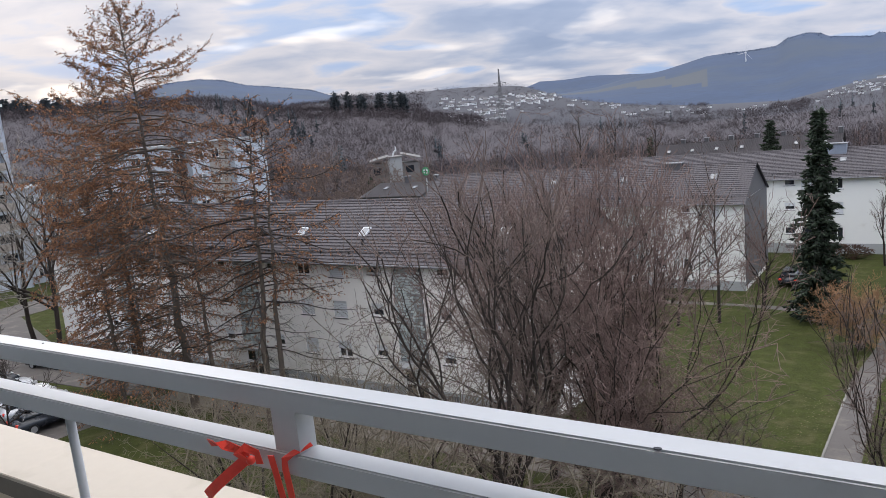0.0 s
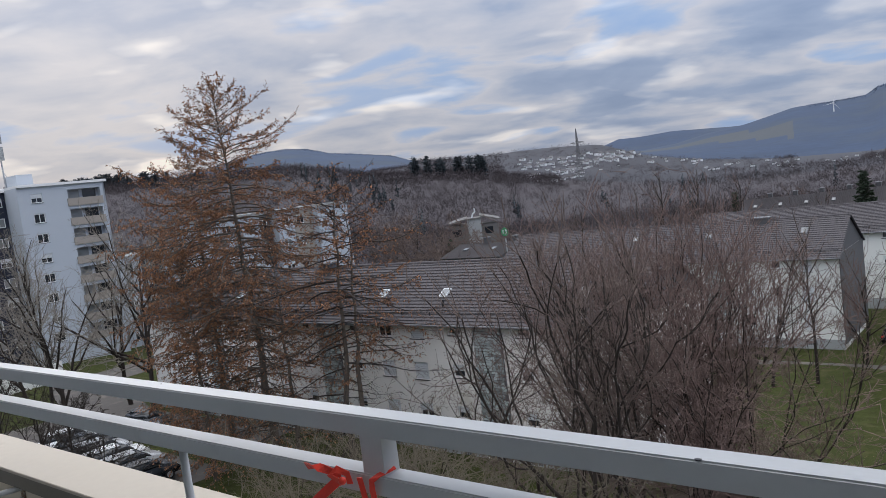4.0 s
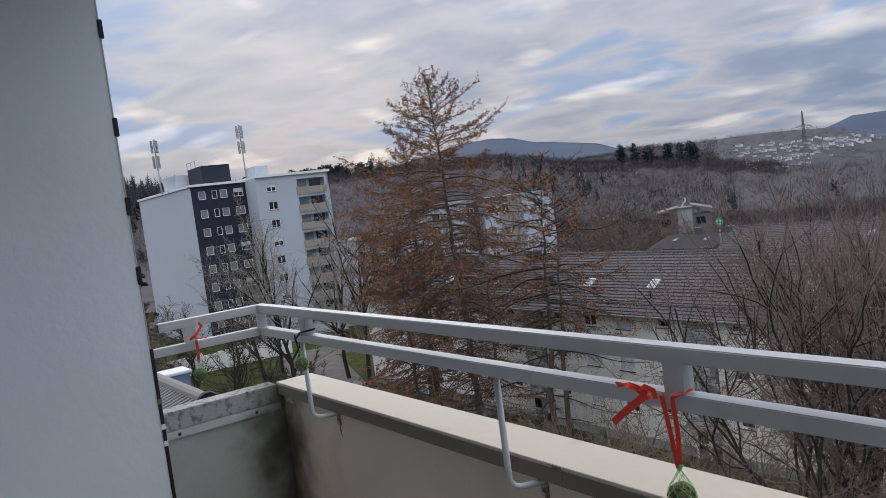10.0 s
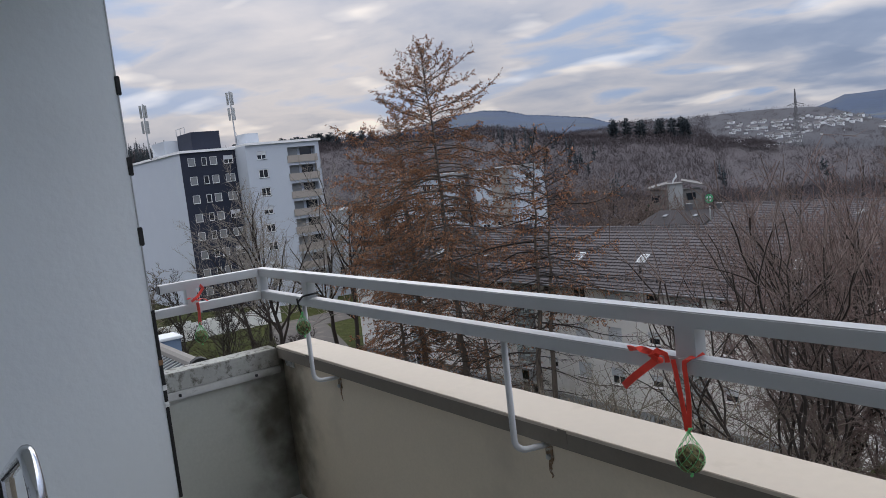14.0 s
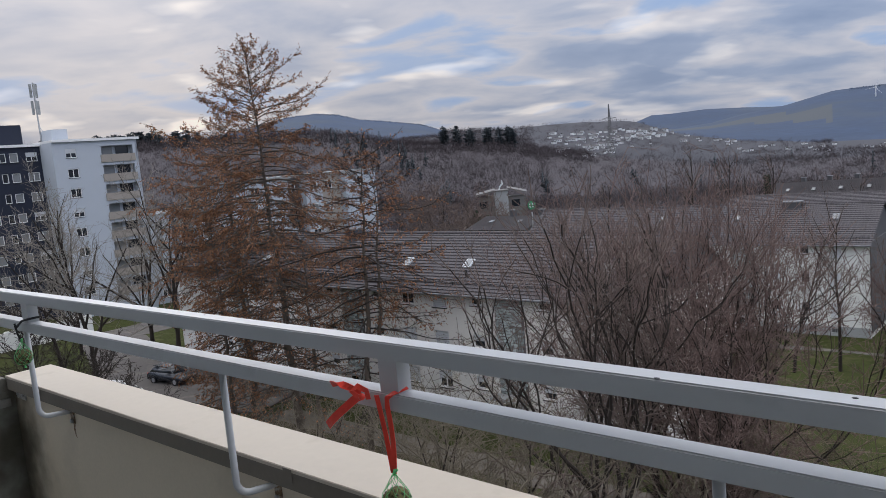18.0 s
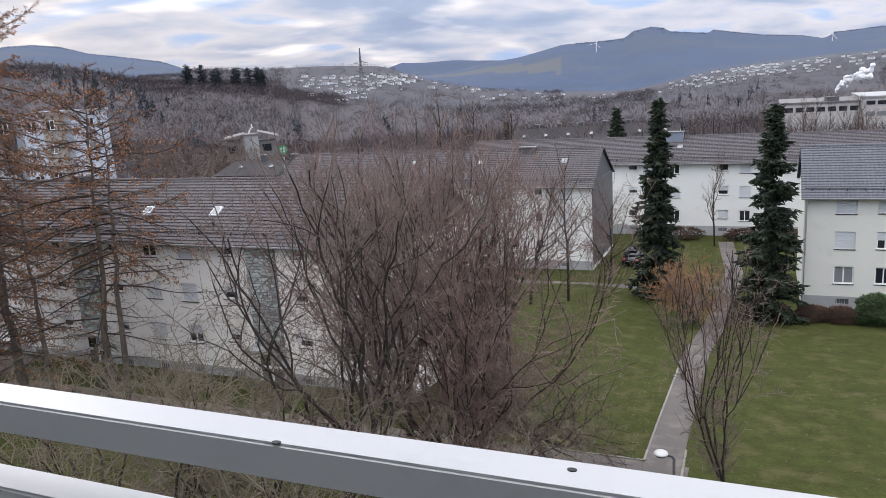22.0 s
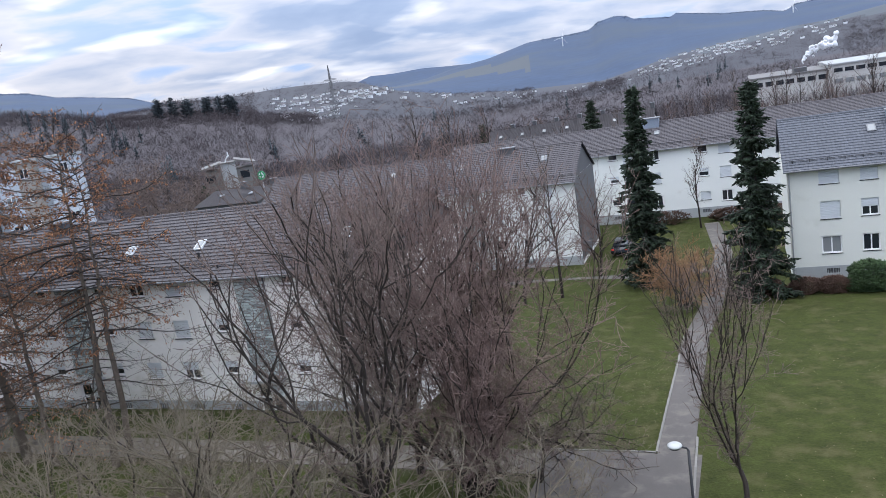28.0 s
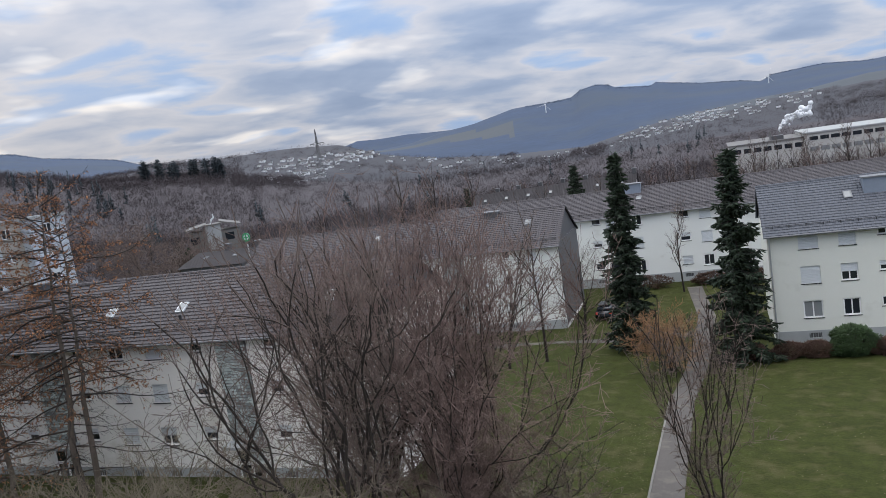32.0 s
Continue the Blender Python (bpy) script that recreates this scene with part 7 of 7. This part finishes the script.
def woods():
    """Bare winter woods on the slopes: crowns of upright brush as one object, conifers as another."""
    rnd = np.random.RandomState(8)
    az = np.concatenate([rnd.uniform(-96, -30, 5200), rnd.uniform(-60, 16, 5200), rnd.uniform(-96, -33, 4600), rnd.uniform(-46, 16, 5200), rnd.uniform(-44, -14, 2600), rnd.uniform(-10, 14, 1500)])
    r = np.concatenate([rnd.uniform(590, 690, 5200), 190 + 180 * rnd.rand(5200), rnd.uniform(320, 620, 4600), rnd.uniform(320, 950, 5200), rnd.uniform(900, 1520, 2600), rnd.uniform(850, 1250, 1500)])
    keep = []
    for a, d in zip(az, r):
        x, y = d * math.sin(radians(a)), d * math.cos(radians(a))
        vil = (abs(a + 27.6) < 6.5 and 700 < d) or (-24 < a < -15 and 800 < d) or (-7.5 < a < 6.5 and 640 < d)
        keep.append(not (vil and rnd.rand() < 0.72) and not is_field(a, d, x, y) and not (0 < x < 90 and 285 < d < 345))
    keep = np.array(keep)
    az, r = az[keep], r[keep]
    x, y = r * np.sin(np.radians(az)), r * np.cos(np.radians(az))
    z = np.array([terrain(a, d) for a, d in zip(az, r)])
    n = len(x)
    big = 0.75 + r / 1300
    h, w = rnd.uniform(6, 10, n), rnd.uniform(4.0, 7.0, n) * big
    # each crown: a rounded tuft of slender sprays
    k = 16
    f = rnd.rand(n, k) ** 0.6
    a = rnd.uniform(0, 2 * math.pi, (n, k))
    C = np.stack([x[:, None] + 0.5 * f * w[:, None] * np.cos(a), y[:, None] + 0.5 * f * w[:, None] * np.sin(a), z[:, None] + h[:, None] * (0.02 + 0.62 * rnd.rand(n, k) * (1 - 0.5 * f))], 2)
    D = np.stack([0.9 * f * np.cos(a), 0.9 * f * np.sin(a), 0.35 + 0.5 * rnd.rand(n, k)], 2)
    L = h[:, None] * (0.42 - 0.12 * f) * rnd.uniform(0.75, 1.1, (n, k))
    Wd = rnd.uniform(0.03, 0.08, (n, k)) * (0.6 + r[:, None] / 520)
    o = part("woods", slivers("woods", C.reshape(-1, 3), D.reshape(-1, 3), L.ravel(), Wd.ravel(), M_WOODS), None)
    tagged(o, "bare brown winter woods on the hillsides", "woods", kind="stuff")
    # woods on the far ridge lines, in the hills' blue that stands in for haze
    m = 2600
    fa = np.concatenate([rnd.uniform(-54, -40, 700), rnd.uniform(-13, 10, 1900)])
    fr = R_FAR + np.concatenate([rnd.normal(-20, 50, 700), rnd.normal(-10, 50, 1900)])
    fz = np.array([terrain(p, q) for p, q in zip(fa, fr)])
    C = np.stack([fr * np.sin(np.radians(fa)), fr * np.cos(np.radians(fa)), fz - 3], 1)
    D = np.stack([rnd.normal(0, 0.15, m), rnd.normal(0, 0.15, m), np.ones(m)], 1)
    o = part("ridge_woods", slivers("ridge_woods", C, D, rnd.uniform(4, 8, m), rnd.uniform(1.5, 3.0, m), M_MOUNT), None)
    tagged(o, "line of trees along the far ridge, coloured with blue haze", "woods", kind="stuff")
    # conifers: on the dark slope to the west, in clumps on the crest, and a few in the woods
    P = []
    for c, dr, na, nr, cnt in CONIFERS:
        for _ in range(cnt):
            P.append((c + rnd.normal(0, na), dr + rnd.normal(0, nr)))
    C, D, L, Wd = [], [], [], []
    for a0, d in P:
        px, py = d * math.sin(radians(a0)), d * math.cos(radians(a0))
        pz = terrain(a0, d)
        broad = (-41.6 < a0 < -35.2 or -70 < a0 < -54) and d > 590
        hh, ww = (rnd.uniform(15, 19) if a0 > -50 else rnd.uniform(7, 11), rnd.uniform(4.5, 6.0)) if broad else (rnd.uniform(9, 15), rnd.uniform(2.0, 3.2))
        C.append((px, py, pz - 1)); D.append((0, 0, 1)); L.append(hh); Wd.append(ww * 0.2)
        for q in range(90 if broad else 26):
            u, b = rnd.rand(), rnd.uniform(0, 2 * math.pi)
            C.append((px, py, pz + hh * (0.12 + 0.84 * u)))
            D.append((math.cos(b), math.sin(b), -0.25 + 0.5 * u + rnd.normal(0, 0.15)))
            L.append(ww * (math.sqrt(max(0.05, 1 - (1.7 * u - 0.65) ** 2)) if broad else 1.05 - u) * rnd.uniform(0.6, 1.1) + 0.2)
            Wd.append(0.5 + 0.5 * (1 - u))
    o = part("conifer_woods", slivers("conifer_woods", C, D, L, Wd, M_SPRUCEF), None)
    tagged(o, "dark conifers standing in the woods", "woods", kind="stuff")


# bearing, distance, spread of both, how many
CONIFERS = ((-84, 520, 5.0, 70, 420), (-77, 560, 3.0, 60, 260), (-72, 600, 2.0, 40, 60), (-62, 640, 4.0, 14, 34), (-40.75, 640, 0.12, 6, 3), (-39.8, 650, 0.1, 6, 2), (-38.85, 640, 0.15, 6, 3), (-37.4, 650, 0.1, 6, 3), (-36.6, 655, 0.06, 6, 2), (-35.75, 645, 0.25, 6, 6),
            (-41.0, 330, 0.5, 20, 10), (-33.5, 420, 0.15, 10, 3), (-24, 520, 5.0, 120, 5), (-5, 620, 7, 150, 10), (-46.5, 560, 1.6, 50, 26), (-43.7, 520, 0.4, 30, 8))
# paler and bluer than near spruce: haze put into the colour
M_SPRUCEF = islands(material("hazy_far_conifers", (0.050, 0.062, 0.070), 0.95, vary=0.3, scale=0.02, fine=0.2, bump=0), 0.4)
woods()

# tall bare trees behind the houses, each a copy of one of three
rnd = random.Random(77)
protos = [plant_bare("woodland_tree", "tall slender bare tree behind the houses", -40 - 6 * k, 122, 15 + k, SLIM, M_TWIG if k else M_TWIGR, 200 + k, group="woodland trees") for k in range(3)]
for k in range(120):
    az = rnd.uniform(-46, 13)
    r = rnd.uniform(118, 270)
    x, y = r * math.sin(radians(az)), r * math.cos(radians(az))
    if y < 122 or (-52 < x < -8 and 140 < y < 160) or (0 < x < 90 and 285 < y < 345) or (-98 < x < -78 and 105 < y < 130):
        continue
    copy_thing(protos[k % 3], pose(x, y, land(x, y), 0, 0, rnd.uniform(0, 360)) @ Matrix.Scale(rnd.uniform(0.5, 0.85), 4))


def steam(x, y, z):
    """A small drifting plume of white steam over the works, in soft puffs."""
    rnd = random.Random(5)
    bm = bmesh.new()
    for k in range(70):
        f = (k / 69) ** 0.8
        g = bmesh.ops.create_icosphere(bm, subdivisions=2, radius=0.25 + 0.75 * f * rnd.uniform(0.4, 1.2))
        c = Vector((2.0 * f + 9.0 * f ** 2.2 + rnd.gauss(0, 0.25 + 0.8 * f), rnd.gauss(0, 0.6), 6.6 * f ** 0.7 + rnd.gauss(0, 0.2 + 0.7 * f)))
        for v in g["verts"]:
            v.co *= 1 + 0.5 * noise.noise(v.co * 1.3 + c)
            v.co += c
    o = part("steam_plume", bm, material("steam", (0.74, 0.75, 0.77), 1.0, vary=0.03, bump=0, spec=0.0), None, smooth=True)
    tagged(o, "white plume of steam over the works", "steam", kind="stuff")
    o.matrix_basis = pose(x, y, z)


steam(21.5, 303, 6.6)

for k in range(12):
    x, y = 4 + 4.6 * k + rnd.uniform(-1.5, 1.5), rnd.uniform(150, 192)
    copy_thing(protos[k % 3], pose(x, y, land(x, y), 0, 0, rnd.uniform(0, 360)) @ Matrix.Scale(rnd.uniform(0.75, 1.0), 4))


def lawn_leaves():
    """Old leaves over the near lawns."""
    rn = np.random.RandomState(12)
    x = np.concatenate([rn.uniform(-2.2, 15, 900), rn.uniform(-14, -4.9, 1500)])
    y = np.concatenate([20 + 36 * rn.rand(900) ** 1.5, rn.uniform(32.8, 46, 1500)])
    keep = ~((x > 6.0) & (x < 9.0) & (y < 34)) & ~((x > 7) & (x < 12) & (y > 33) & (y < 37))
    x, y = x[keep], y[keep]
    z = np.array([gz(a, b) for a, b in zip(x, y)])
    a = rn.uniform(0, 6.3, len(x))
    tilt = rn.uniform(0.5, 1.5, len(x))
    C = np.stack([x, y, z + 0.005], 1)
    D = np.stack([np.cos(a) * tilt, np.sin(a) * tilt, np.full(len(a), 0.08)], 1)
    o = part("fallen_leaf", slivers("fallen_leaf", C, D, rn.uniform(0.05, 0.12, len(x)), rn.uniform(0.015, 0.035, len(x)), M_LEAF), None)
    tagged(o, "old brown leaves lying on the lawn", "leaves", kind="stuff")


M_LEAF = islands(material("old_leaves", (0.16, 0.125, 0.08), 0.9, vary=0.3, scale=2, fine=9, bump=0), 0.4)
lawn_leaves()
